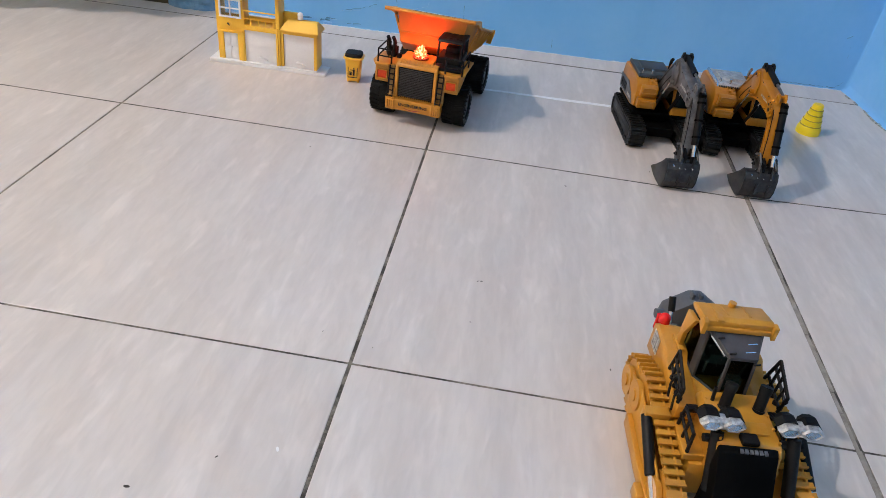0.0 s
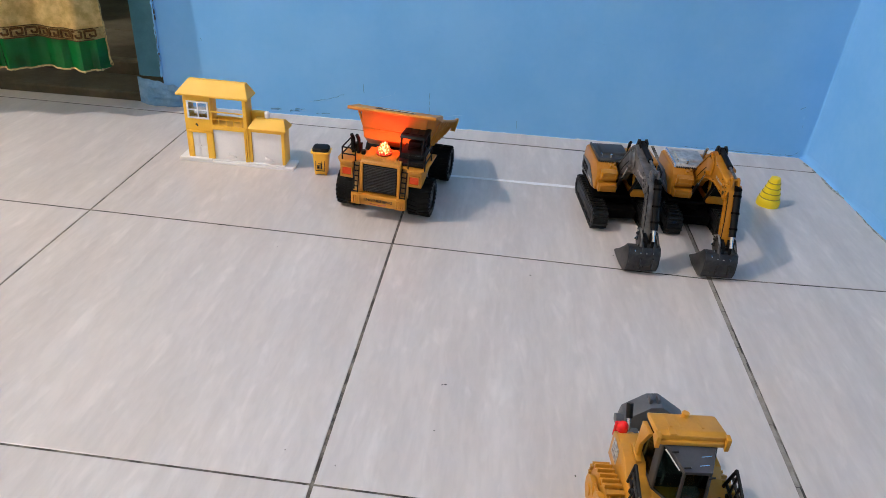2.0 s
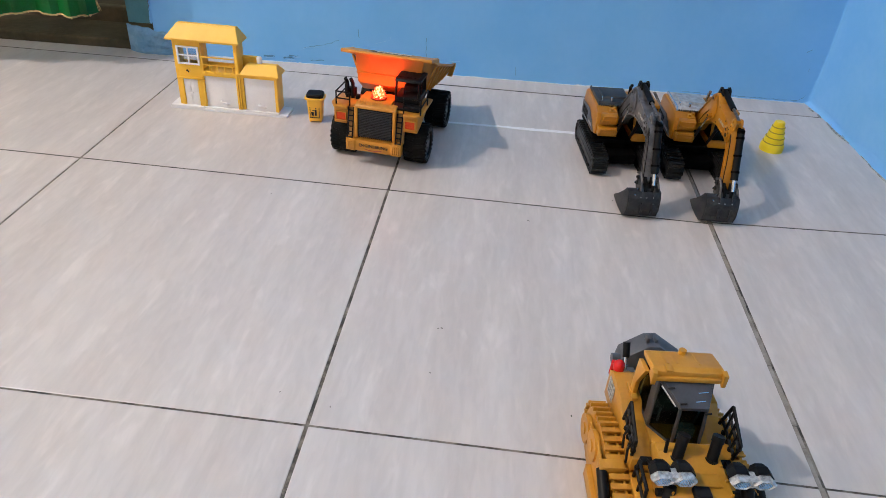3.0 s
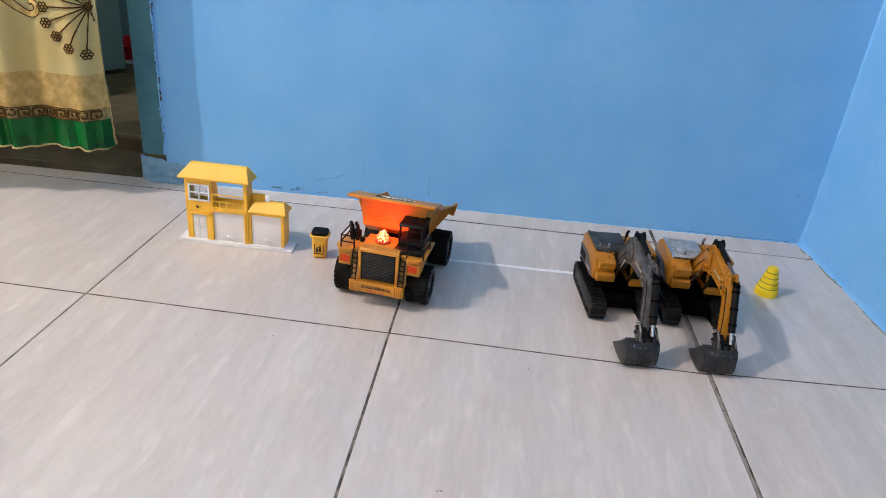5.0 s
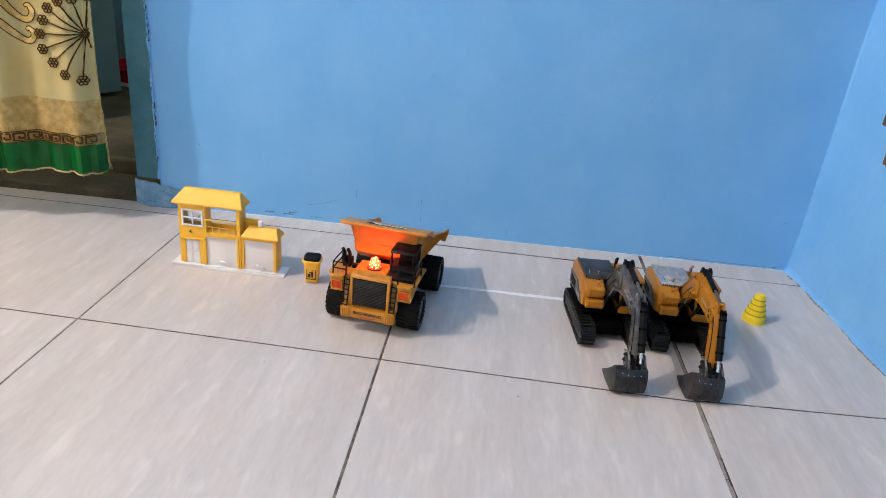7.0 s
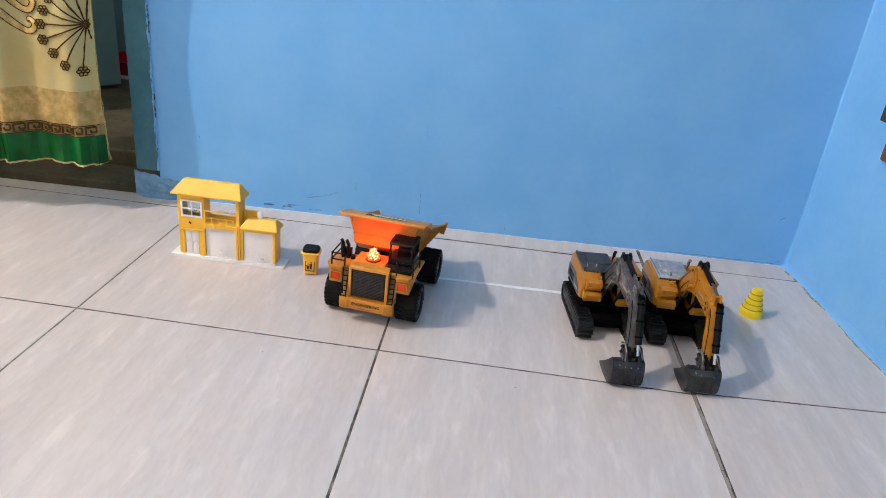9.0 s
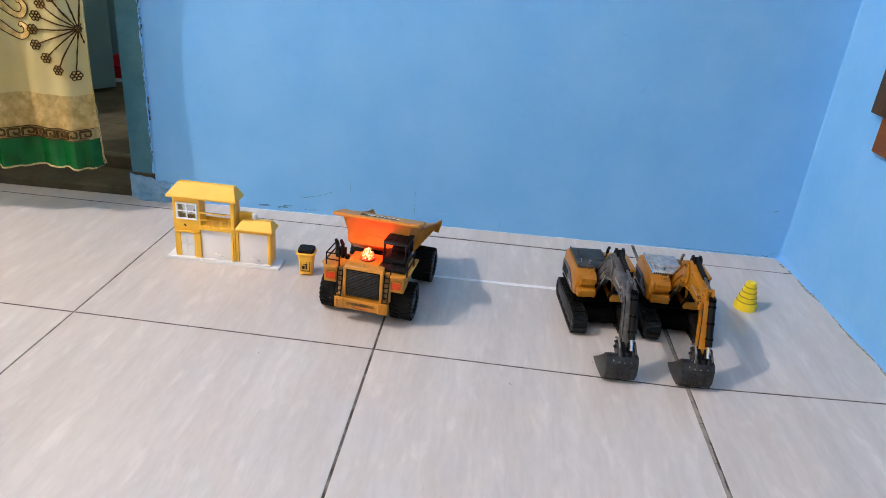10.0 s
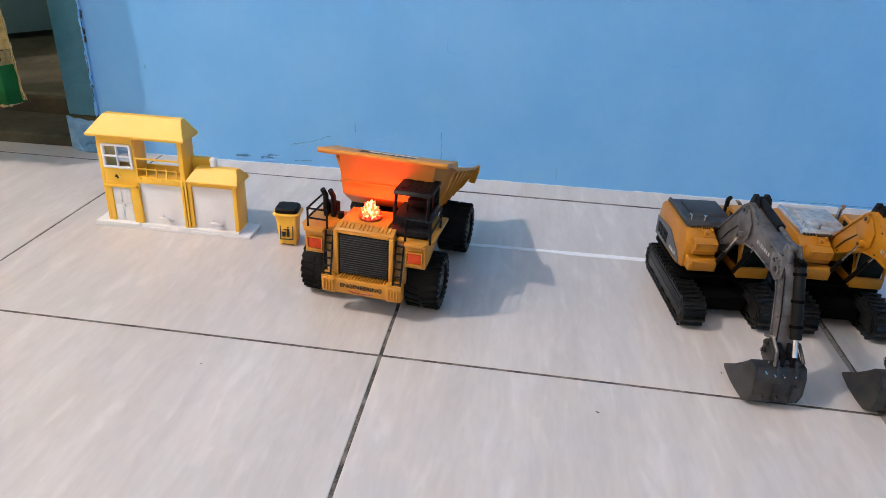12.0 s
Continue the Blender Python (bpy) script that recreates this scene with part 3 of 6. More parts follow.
for ya, yb, w, shift in ((-0.105, -0.205, 0.0065, 0.000), (-0.255, -0.335, 0.0030, -0.001), (-0.325, -0.420, 0.0060, 0.000), (-0.440, -0.500, 0.0042, 0.001), (-0.030, -0.050, 0.0040, 0.006), (-0.062, -0.080, 0.0036, 0.004)):
    bm = B()
    n = 24
    near, away = [], []
    for k in range(n + 1):
        y = ya + (yb - ya) * k / n
        foot = -(0.004 + 0.004 * noise.noise((y * 11, 3, 0)) + 0.002 * noise.noise((y * 47, 9, 0)) + 0.008 * max(0, 1 + y / 0.06)) - shift
        half = 0.7 * w * (0.25 + 0.75 * math.sin(math.pi * k / n) ** 0.6) * (0.75 + 0.5 * noise.noise((y * 120, 2, 0)))
        near.append((foot + 0.002, y))
        away.append((foot - half, y))
    prism(bm, near + away[::-1], 0.0002, 0.0016, "z")
    structure("trim", bm, M_GAP, "crumbled grey mortar at the wall foot", "trim")


def scar(points, width, material, name, label):
    """A thin jagged mark on the back wall, from places along it and up it."""
    bm = B()
    pts = []
    for (xa, za), (xb, zb) in zip(points, points[1:]):
        n = max(2, int(math.hypot(xb - xa, zb - za) / 0.006))
        pts += [(xa + (xb - xa) * i / n + random.uniform(-0.0012, 0.0012), za + (zb - za) * i / n + random.uniform(-0.0012, 0.0012)) for i in range(n)]
    pts.append(points[-1])
    for (xa, za), (xb, zb) in zip(pts, pts[1:]):
        r = width * random.uniform(0.2, 0.75) * (1.0 if material is not M_WALL else 0.7 if width < 0.001 else 1.3)
        cyl(bm, (xa, -0.0002, za), (xb, -0.0002, zb), r, r * 0.8, n=5)
    return part(name, bm, material, wall_north, label)


def along(xw):
    return (xw - 0.841) / math.cos(radians(2.65))


# pale lines just below the cracks paint the highlight on their edges
for pts, w, mat in (
    (((-0.276, 0.036), (-0.235, 0.044), (-0.198, 0.057)), 0.0011, M_CRACK),
    (((-0.276, 0.0345), (-0.23, 0.042)), 0.0014, M_FLAKEGLINT),
    (((-0.156, 0.086), (-0.154, 0.066)), 0.0010, M_CRACK),
    (((-0.118, 0.057), (-0.088, 0.066), (-0.085, 0.076)), 0.0008, M_FLAKEGLINT),
    (((-0.008, 0.078), (-0.007, 0.028)), 0.0009, M_CRACK),
    (((0.018, 0.018), (0.04, 0.028), (0.067, 0.032)), 0.0010, M_FLAKEGLINT),
    (((-0.366, 0.0105), (-0.352, 0.0120), (-0.341, 0.0110)), 0.0030, M_CRACK),
    (((-0.362, 0.0070), (-0.346, 0.0080)), 0.0026, M_FLAKEGLINT),
    (((-0.322, 0.0085), (-0.311, 0.0110), (-0.300, 0.0100)), 0.0036, M_CRACK),
    (((-0.309, 0.0150), (-0.288, 0.0165)), 0.0022, M_CRACK),
    (((-0.316, 0.0050), (-0.296, 0.0060)), 0.0030, M_FLAKEGLINT),
    (((-0.300, 0.0135), (-0.284, 0.0140)), 0.0020, M_FLAKEGLINT),
    (((-0.262, 0.0080), (-0.232, 0.0100)), 0.0014, M_CRACK),
    (((0.19, 0.03), (0.191, 0.012)), 0.0008, M_CRACK),
    (((0.388, 0.460), (0.404, 0.456), (0.407, 0.450)), 0.0017, M_WALL),
    (((0.385, 0.340), (0.397, 0.356)), 0.0015, M_WALL),
    (((0.446, 0.342), (0.463, 0.371)), 0.0015, M_WALL),
    (((0.463, 0.371), (0.486, 0.421)), 0.0008, M_WALL),
    (((0.264, 0.303), (0.283, 0.302)), 0.0018, M_WALL),
    (((0.543, 0.460), (0.549, 0.459)), 0.0022, M_WALL),
    (((0.555, 0.458), (0.558, 0.457)), 0.0016, M_WALL),
    (((0.437, 0.312), (0.442, 0.310)), 0.0018, M_WALL),
    (((0.455, 0.319), (0.465, 0.323)), 0.0012, M_WALL),
    (((0.333, 0.217), (0.352, 0.213), (0.375, 0.217)), 0.0011, M_WALL),
    (((0.081, 0.384), (0.087, 0.398)), 0.0017, M_WALL),
    (((0.225, 0.405), (0.249, 0.407)), 0.0013, M_WALL),
    (((-0.010, 0.350), (0.000, 0.358)), 0.0016, M_WALL),
    (((-0.062, 0.436), (-0.061, 0.428)), 0.0014, M_WALL),
    (((-0.008, 0.440), (-0.008, 0.430)), 0.0012, M_WALL),
    (((0.045, 0.318), (0.049, 0.321)), 0.0014, M_WALL),
    (((0.075, 0.297), (0.084, 0.298)), 0.0012, M_WALL),
    (((-0.008, 0.238), (-0.006, 0.212), (0.018, 0.207), (0.026, 0.214)), 0.0013, M_WALL),
    (((0.358, 0.387), (0.370, 0.510)), 0.0009, M_WALL),
    (((-0.511, 0.155), (-0.509, 0.151)), 0.0014, M_CRACK),
    (((0.801, 0.401), (0.811, 0.405)), 0.0013, M_WALL),
    (((0.810, 0.094), (0.812, 0.090)), 0.0022, M_WALL),
    (((0.814, 0.076), (0.813, 0.070)), 0.0010, M_CRACK),
    (((0.560, 0.0050), (0.640, 0.0045), (0.700, 0.0040), (0.790, 0.0045)), 0.0011, M_CRACK),
    (((0.796, 0.0050), (0.812, 0.0045)), 0.0022, M_CRACK),
    (((0.812, 0.0050), (0.822, 0.0110), (0.828, 0.0190)), 0.0007, M_CRACK),
    (((0.796, 0.112), (0.806, 0.117)), 0.0012, M_CRACK),
):
    scar([(along(x), z) for x, z in pts], w, mat, {M_CRACK: "crack", M_FLAKEGLINT: "flake_glint", M_WALL: "paint_ridge"}[mat], {M_CRACK: "dark hairline crack", M_FLAKEGLINT: "pale chip and painted edge highlight", M_WALL: "raised blue paint drip"}[mat])
# the split between door frame and wall
bm = B()
z = 0.09
while z < 1.6:
    h = random.uniform(0.004, 0.012)
    w = DOOR_R + 0.0014 * math.sin(z * 37) + random.uniform(-0.0006, 0.0006)
    box(bm, w - random.uniform(0.0002, 0.0006), w + random.uniform(0.0002, 0.0008), -0.0050, 0.001, z, z + h)
    z += h * 0.9 + random.choice((0, 0, 0.004, 0.02))
part("split", bm, M_SPECK, wall_north, "dark gap between wall and door frame")
# ragged plaster where the wall meets the frame
bm = B()
rnd = random.Random(12)
z = 0.07
while z < 1.7:
    h = rnd.uniform(0.004, 0.014)
    reach = 0.0006 + 0.0028 * max(0, noise.noise((z * 23, 4, 1)) + 0.35) * rnd.uniform(0.5, 1.2)
    bmesh.ops.create_icosphere(bm, subdivisions=1, radius=1.0, matrix=Matrix.Translation((DOOR_R - reach * 0.4, -0.0028, z)) @ Matrix.Rotation(rnd.uniform(-0.4, 0.4), 4, "Y") @ Matrix.Diagonal((0.0012 + reach, 0.0022, h, 1)))
    z += h * rnd.uniform(0.5, 1.3)
part("plaster_lip", bm, M_WALL, wall_north, "ragged plaster edge beside the door frame")
# the split up the room's corner
bm = B()
z = 0.06
while z < 1.2:
    h = random.uniform(0.006, 0.03)
    box(bm, -0.0009, 0.0006, -0.0009, 0.0006, z, z + h * 0.5)
    z += h + random.uniform(0.04, 0.20)
part("split", bm, M_CRACK, wall_north, "dark hairline split in the corner")


# ---- toy house ----
def toy_house(at):
    h = thing("toy_fire_station", "yellow and white plastic toy garage house on the tiles", "toy house", at)
    base = part("base_plate", box(B(), 0.002, 0.222, 0, 0.052, 0, 0.0045, 0.0008), M_WHITE, h, "white stepped plastic base")
    bm = B()
    box(bm, 0.004, 0.066, -0.0015, 0.05, 0.0046, 0.008, 0.0006)
    box(bm, 0.0665, 0.206, 0.002, 0.05, 0.0046, 0.0075, 0.0006)
    box(bm, 0.122, 0.136, -0.001, 0.0015, 0.0046, 0.0085, 0.0006)
    part("base_step", bm, M_WHITE, base)
    # tower with door and window
    bm = B()
    box(bm, 0.020, 0.0245, 0.006, 0.046, 0.008, 0.1298, 0.0006)
    box(bm, 0.0245, 0.031, 0.006, 0.012, 0.008, 0.0590, 0.0004)
    box(bm, 0.0585, 0.0705, 0.004, 0.012, 0.008, 0.0590, 0.0006)
    box(bm, 0.0245, 0.0705, 0.006, 0.012, 0.0590, 0.0868, 0.0006)
    box(bm, 0.0245, 0.0280, 0.006, 0.012, 0.0868, 0.1180)
    box(bm, 0.0660, 0.0705, 0.006, 0.012, 0.0868, 0.1180)
    box(bm, 0.0245, 0.0705, 0.006, 0.012, 0.1180, 0.1298, 0.0006)
    box(bm, 0.0246, 0.1370, 0.042, 0.046, 0.008, 0.0830, 0.0006)
    box(bm, 0.0665, 0.0705, 0.0125, 0.0419, 0.008, 0.1298, 0.0006)
    part("tower_wall", bm, M_HOUSEY, h)
    bm = B()
    box(bm, 0.1305, 0.1370, 0.006, 0.046, 0.008, 0.1298, 0.0006)
    box(bm, 0.1308, 0.1345, 0.0025, 0.0058, 0.008, 0.076, 0.0006)
    box(bm, 0.1352, 0.1382, 0.0035, 0.0058, 0.008, 0.076, 0.0006)
    part("pillar", bm, M_HOUSEY, h)
    part("band", box(B(), 0.0706, 0.1370, 0.0035, 0.0418, 0.0672, 0.0762, 0.0007), M_HOUSEY, h)
    part("lintel", box(B(), 0.0225, 0.0685, 0.0022, 0.0058, 0.0588, 0.0622, 0.0005), M_HOUSEY, h)
    # front door
    d = part("door", box(B(), 0.0310, 0.0585, 0.008, 0.0105, 0.008, 0.0590, 0.0005), M_WHITE, h, "white plastic door")
    bm = B()
    for x in (0.0325, 0.0462):
        box(bm, x, x + 0.0105, 0.0068, 0.0079, 0.035, 0.0560, 0.0004)
        box(bm, x, x + 0.0105, 0.0068, 0.0079, 0.011, 0.0310, 0.0004)
    cyl(bm, (0.0445, 0.008, 0.031), (0.0445, 0.0050, 0.031), 0.0018)
    part("door_panel", bm, M_WHITE, d)
    # window
    w = part("window", box(B(), 0.0281, 0.0659, 0.0085, 0.0095, 0.0869, 0.1179), M_CLEAR, h, "clear window pane")
    bm = B()
    for x0, x1, z0, z1 in ((0.0268, 0.0672, 0.0858, 0.0885), (0.0268, 0.0672, 0.1162, 0.1190), (0.0268, 0.0300, 0.0885, 0.1162), (0.0642, 0.0672, 0.0885, 0.1162), (0.0462, 0.0482, 0.0885, 0.1162), (0.0300, 0.0642, 0.1015, 0.1034)):
        box(bm, x0, x1, 0.0030, 0.0072, z0, z1, 0.0003)
    part("window_frame", bm, M_WHITE, w, "white cross-bar frame")
    badge = part("badge", cyl(B(), (0.0425, 0.0058, 0.0742), (0.0425, 0.0042, 0.0742), 0.0052, n=20), M_HOUSEY, h)
    bm = B()
    prism(bm, [(0.0398, 0.0727), (0.0418, 0.0735), (0.0440, 0.0705), (0.0452, 0.0722), (0.0440, 0.0752), (0.0420, 0.0770), (0.0408, 0.0755)], 0.0033, 0.0041, "y")
    part("emblem", bm, M_INK, badge, "dark emblem")
    # garage doors
    for x0, x1, z1 in ((0.0707, 0.1306, 0.0670), (0.1440, 0.2000, 0.0690)):
        g = part("garage_door", box(B(), x0, x1, 0.009, 0.012, 0.0075, z1, 0.0005), M_WHITE, h, "smooth white garage door")
        xm = (x0 + x1) / 2 + 0.003
        bm = B()
        tube(bm, [(xm - 0.006, 0.0082, 0.0190), (xm - 0.005, 0.001, 0.0195), (xm + 0.004, 0.001, 0.0185), (xm + 0.0062, 0.0020, 0.0160), (xm + 0.0066, 0.0082, 0.0135)], 0.0021)
        part("handle", bm, M_WHITE, g)
    # balcony
    bm = B()
    box(bm, 0.0706, 0.1304, 0.0045, 0.0062, 0.1005, 0.1028, 0.0004)
    box(bm, 0.0706, 0.0726, 0.0046, 0.0061, 0.0763, 0.1004)
    box(bm, 0.0727, 0.1304, 0.0048, 0.0060, 0.0868, 0.0882)
    for k in range(4):
        x = 0.0840 + k * 0.0138
        box(bm, x, x + 0.0017, 0.0046, 0.0061, 0.0763, 0.0900, 0.0002)
    part("balcony_rail", bm, M_HOUSEY, h)
    bm = B()
    for k in range(4):
        x = 0.0755 + k * 0.015
        prism(bm, [(0.0034, 0.0765), (0.0008, 0.0765), (0.0034, 0.0720)], x, x + 0.002)
    part("bracket", bm, M_HOUSEY, h)

    def hip(x0, x1, y0, y1, z0, z1, in0, in1, name):
        bm = B()
        ym = (y0 + y1) / 2
        box(bm, x0, x1, y0, y1, z0 - 0.003, z0)
        lo = [bm.verts.new(p) for p in ((x0, y0, z0 + 0.0001), (x1, y0, z0 + 0.0001), (x1, y1, z0 + 0.0001), (x0, y1, z0 + 0.0001))]
        hi = [bm.verts.new(p) for p in ((x0 + in0, ym - 0.006, z1), (x1 - in1, ym - 0.006, z1), (x1 - in1, ym + 0.006, z1), (x0 + in0, ym + 0.006, z1))]
        bm.faces.new(hi)
        for i in range(4):
            bm.faces.new((lo[i], lo[(i + 1) % 4], hi[(i + 1) % 4], hi[i]))
        bmesh.ops.bevel(bm, geom=bm.edges[:], offset=0.0007, segments=2, affect="EDGES")
        return part(name, bm, M_HOUSEY, h, smooth=False)
    hip(0.0105, 0.1440, -0.003, 0.053, 0.1325, 0.1560, 0.019, 0.009, "tower_roof")
    bm = B()
    box(bm, 0.1385, 0.1435, 0.006, 0.012, 0.008, 0.0755, 0.0005)
    box(bm, 0.2005, 0.206, 0.006, 0.046, 0.008, 0.0755, 0.0006)
    box(bm, 0.1385, 0.2004, 0.042, 0.046, 0.008, 0.0755, 0.0006)
    box(bm, 0.1436, 0.2004, 0.006, 0.012, 0.0690, 0.0755, 0.0005)
    part("garage_wall", bm, M_HOUSEY, h)
    r = hip(0.1400, 0.2110, -0.002, 0.051, 0.0780, 0.0935, 0.010, 0.007, "garage_roof")
    part("parapet", box(B(), 0.1372, 0.1660, 0.036, 0.046, 0.0785, 0.1010, 0.0008), M_HOUSEY, h)
    bm = B()
    cyl(bm, (0.172, 0.024, 0.0945), (0.172, 0.024, 0.1020), 0.0050)
    bmesh.ops.create_uvsphere(bm, u_segments=16, v_segments=8, radius=0.0053, matrix=Matrix.Translation((0.172, 0.024, 0.1022)))
    part("siren", bm, M_WHITE, r, "white rounded siren")
    return h


toy_house(pose(-0.450, 0.222, 0, 0, 0, 0.6) @ Matrix.Diagonal((1, 0.82, 1, 1)))


# ---- toy wheelie bin ----
def toy_bin(at):
    t = thing("toy_trash_bin", "yellow plastic toy trash bin with black lid", "toy bin", at)
    bm = B()

    def ring(hx, hy, z, n=20, p=5):
        return [(hx * math.copysign(abs(math.cos(a)) ** (2 / p), math.cos(a)), hy * math.copysign(abs(math.sin(a)) ** (2 / p), math.sin(a)), z) for a in [k * math.tau / n for k in range(n)]]
    loft(bm, [ring(0.0115, 0.0105, 0.0025), ring(0.0118, 0.0108, 0.004), ring(0.0145, 0.0135, 0.040), ring(0.0145, 0.0135, 0.0412)])
    part("body", bm, M_HOUSEY, t)
    bm = B()
    loft(bm, [ring(0.0165, 0.0150, 0.0405), ring(0.0178, 0.0160, 0.0415), ring(0.0178, 0.0160, 0.0432), ring(0.0165, 0.0150, 0.044)])
    part("rim", bm, M_HOUSEY, t)
    bm = B()
    loft(bm, [ring(0.0142, 0.0128, 0.0438), ring(0.0150, 0.0136, 0.0452), ring(0.0148, 0.0134, 0.0485), ring(0.0132, 0.0118, 0.0503)])
    part("lid", bm, M_BLACK, t, "black domed lid")
    bm = B()
    for x in (-0.009, 0.009):
        cyl(bm, (x, -0.007, 0.0), (x, -0.007, 0.004), 0.0018)
        cyl(bm, (x, 0.007, 0.0), (x, 0.007, 0.004), 0.0018)
    part("feet", bm, M_HOUSEY, t)
    bm = B()
    tilt = Matrix.Translation((0, -0.01245, 0.022)) @ Matrix.Rotation(radians(-4.6), 4, "X")
    for x0, x1, z0, z1 in ((-0.0085, 0.0085, 0.0125, 0.0135), (-0.0085, 0.0085, -0.0125, -0.0115), (-0.0085, -0.0075, -0.0115, 0.0125), (0.0075, 0.0085, -0.0115, 0.0125), (-0.005, 0.005, 0.0150, 0.0160), (0.0005, 0.0035, -0.0085, 0.002), (-0.0055, -0.0015, -0.0085, -0.004), (-0.0062, -0.0008, -0.0035, -0.0025), (-0.004, 0.0005, 0.0, 0.0012), (0.001, 0.003, 0.003, 0.005)):
        box(bm, x0, x1, -0.0004, 0.0008, z0, z1)
    bmesh.ops.transform(bm, matrix=tilt, verts=bm.verts[:])
    part("label_print", bm, M_INK, t, "black printed symbol in a frame")
    return t


toy_bin(pose(-0.1745, 0.231, 0, 0, 0, 4) @ Matrix.Diagonal((1.04, 1.04, 1.08, 1)))


# ---- toy cone ----
cone = thing("toy_traffic_cone", "lemon-yellow plastic toy traffic cone with grooves", "toy cone", pose(0.679, 0.304, 0))
bm = B()
prof = [(0.0210, 0.0), (0.0212, 0.010), (0.0190, 0.016), (0.0178, 0.017), (0.0172, 0.026), (0.0152, 0.027), (0.0143, 0.036), (0.0126, 0.037), (0.0118, 0.046), (0.0102, 0.047), (0.0094, 0.054), (0.0080, 0.0565)]
loft(bm, [[(r * math.cos(a), r * math.sin(a), z) for a in [k * math.tau / 28 for k in range(28)]] for r, z in prof])
part("body", bm, M_CONE, cone)
# slightly proud darker rings paint the grooves' shade
for r, z in ((0.0186, 0.0165), (0.0165, 0.0265), (0.0137, 0.0365), (0.0113, 0.0465)):
    bm = B()
    loft(bm, [[(q * math.cos(a), q * math.sin(a), y) for a in [k * math.tau / 28 for k in range(28)]] for q, y in ((r + 0.0004, z - 0.0009), (r + 0.0008, z), (r + 0.0002, z + 0.0009))])
    part("groove", bm, M_CONELINE, cone, "dark olive ring painting the shade of a groove")


# ---- toy excavators ----
def track(parent, x, length, width, height, y0, name, material, shoes=38, wheel_mat=None):
    """A crawler track: belt with single shoes, frame and road wheels."""
    r = height / 2
    straight = length - 2 * r
    total = 2 * straight + math.tau * r

    def at(s, off):
        s %= total
        if s < straight:
            return (y0 + r + s, r + r + off), 0.0
        s -= straight
        if s < math.pi * r:
            a = math.pi / 2 - s / r
            return (y0 + r + straight + (r + off) * math.cos(a), r + (r + off) * math.sin(a)), -s / r
        s -= math.pi * r
        if s < straight:
            return (y0 + r + straight - s, -off), math.pi
        s -= straight
        a = -math.pi / 2 - s / r
        return (y0 + r + (r + off) * math.cos(a), r + (r + off) * math.sin(a)), math.pi - s / r
    t = new(name)
    t.parent, t.empty_display_size = parent, 0.01
    bm = B()
    n = 48
    outer = [at(total * k / n, -0.0016)[0] for k in range(n)]
    inner = [at(total * k / n, -0.0042)[0] for k in range(n)]
    rings = [[(x + sx, *p) for p in prof] for sx, prof in ((-width / 2, inner), (-width / 2, outer), (width / 2, outer), (width / 2, inner), (-width / 2, inner))]
    loft(bm, rings, cap=False)
    bmesh.ops.remove_doubles(bm, verts=bm.verts[:], dist=1e-6)
    part("belt", bm, material, t)
    w = total / shoes * 0.43
    one = B()
    bmesh.ops.create_cube(one, size=1, matrix=Matrix.Diagonal((width, w * 2, 0.0016, 1)))
    bmesh.ops.create_cube(one, size=1, matrix=Matrix.Translation((0, w * 0.30, 0.0019)) @ Matrix.Diagonal((width * 0.98, w * 0.62, 0.0042, 1)))
    for u in (-0.36, 0.36):
        bmesh.ops.create_cube(one, size=1, matrix=Matrix.Translation((width * u, -w * 0.35, 0.0011)) @ Matrix.Diagonal((width * 0.16, w * 0.7, 0.0022, 1)))
    shoe = mesh_of("track_shoe", one, material)
    for k in range(shoes):
        (y, z), a = at(total * (k + 0.5) / shoes, -0.0028)
        ob = new("track_shoe", shoe)
        ob.parent, ob.matrix_basis = t, Matrix.Translation((x, y, z + 0.0006)) @ Matrix.Rotation(a, 4, "X")
    bm = B()
    box(bm, x - width * 0.47, x + width * 0.47, y0 + r * 0.8, y0 + length - r * 0.8, r * 0.45, r * 1.55, 0.003)
    box(bm, x - width * 0.49, x + width * 0.49, y0 + r, y0 + length - r, r * 0.85, r * 1.15, 0.001)
    part("track_frame", bm, material, t)
    oval = [at(total * k / 40, -0.0062)[0] for k in range(40)]
    for x0, x1 in ((x - width * 0.505, x - width * 0.46), (x + width * 0.46, x + width * 0.505)):
        part("track_guard", rim(B(), oval, 0.0016, x0, x1), material, t, smooth=False)
    for k in range(6):
        y = y0 + r + straight * k / 5
        rr = (r - 0.0046) if k in (0, 5) else r * 0.42
        zc = r if k in (0, 5) else r * 0.42 + 0.0046
        bm = B()
        cyl(bm, (x - width * 0.42, y, zc), (x + width * 0.42, y, zc), rr, n=18)
        cyl(bm, (x - width * 0.47, y, zc), (x + width * 0.47, y, zc), rr * 0.5, n=12)
        part("road_wheel", bm, wheel_mat or material, t)
    return t


def ram(parent, p, q, r, body=M_BLACK, rod=M_CHROME, share=0.6, name="hydraulic_ram"):
    p, q = Vector(p), Vector(q)
    mid = p.lerp(q, share)
    c = part(name, cyl(B(), p, mid, r, n=14), body, parent)
    part("piston_rod", cyl(B(), p.lerp(q, share * 0.9), q, r * 0.5, n=10), rod, c, "bright chrome rod")
    return c


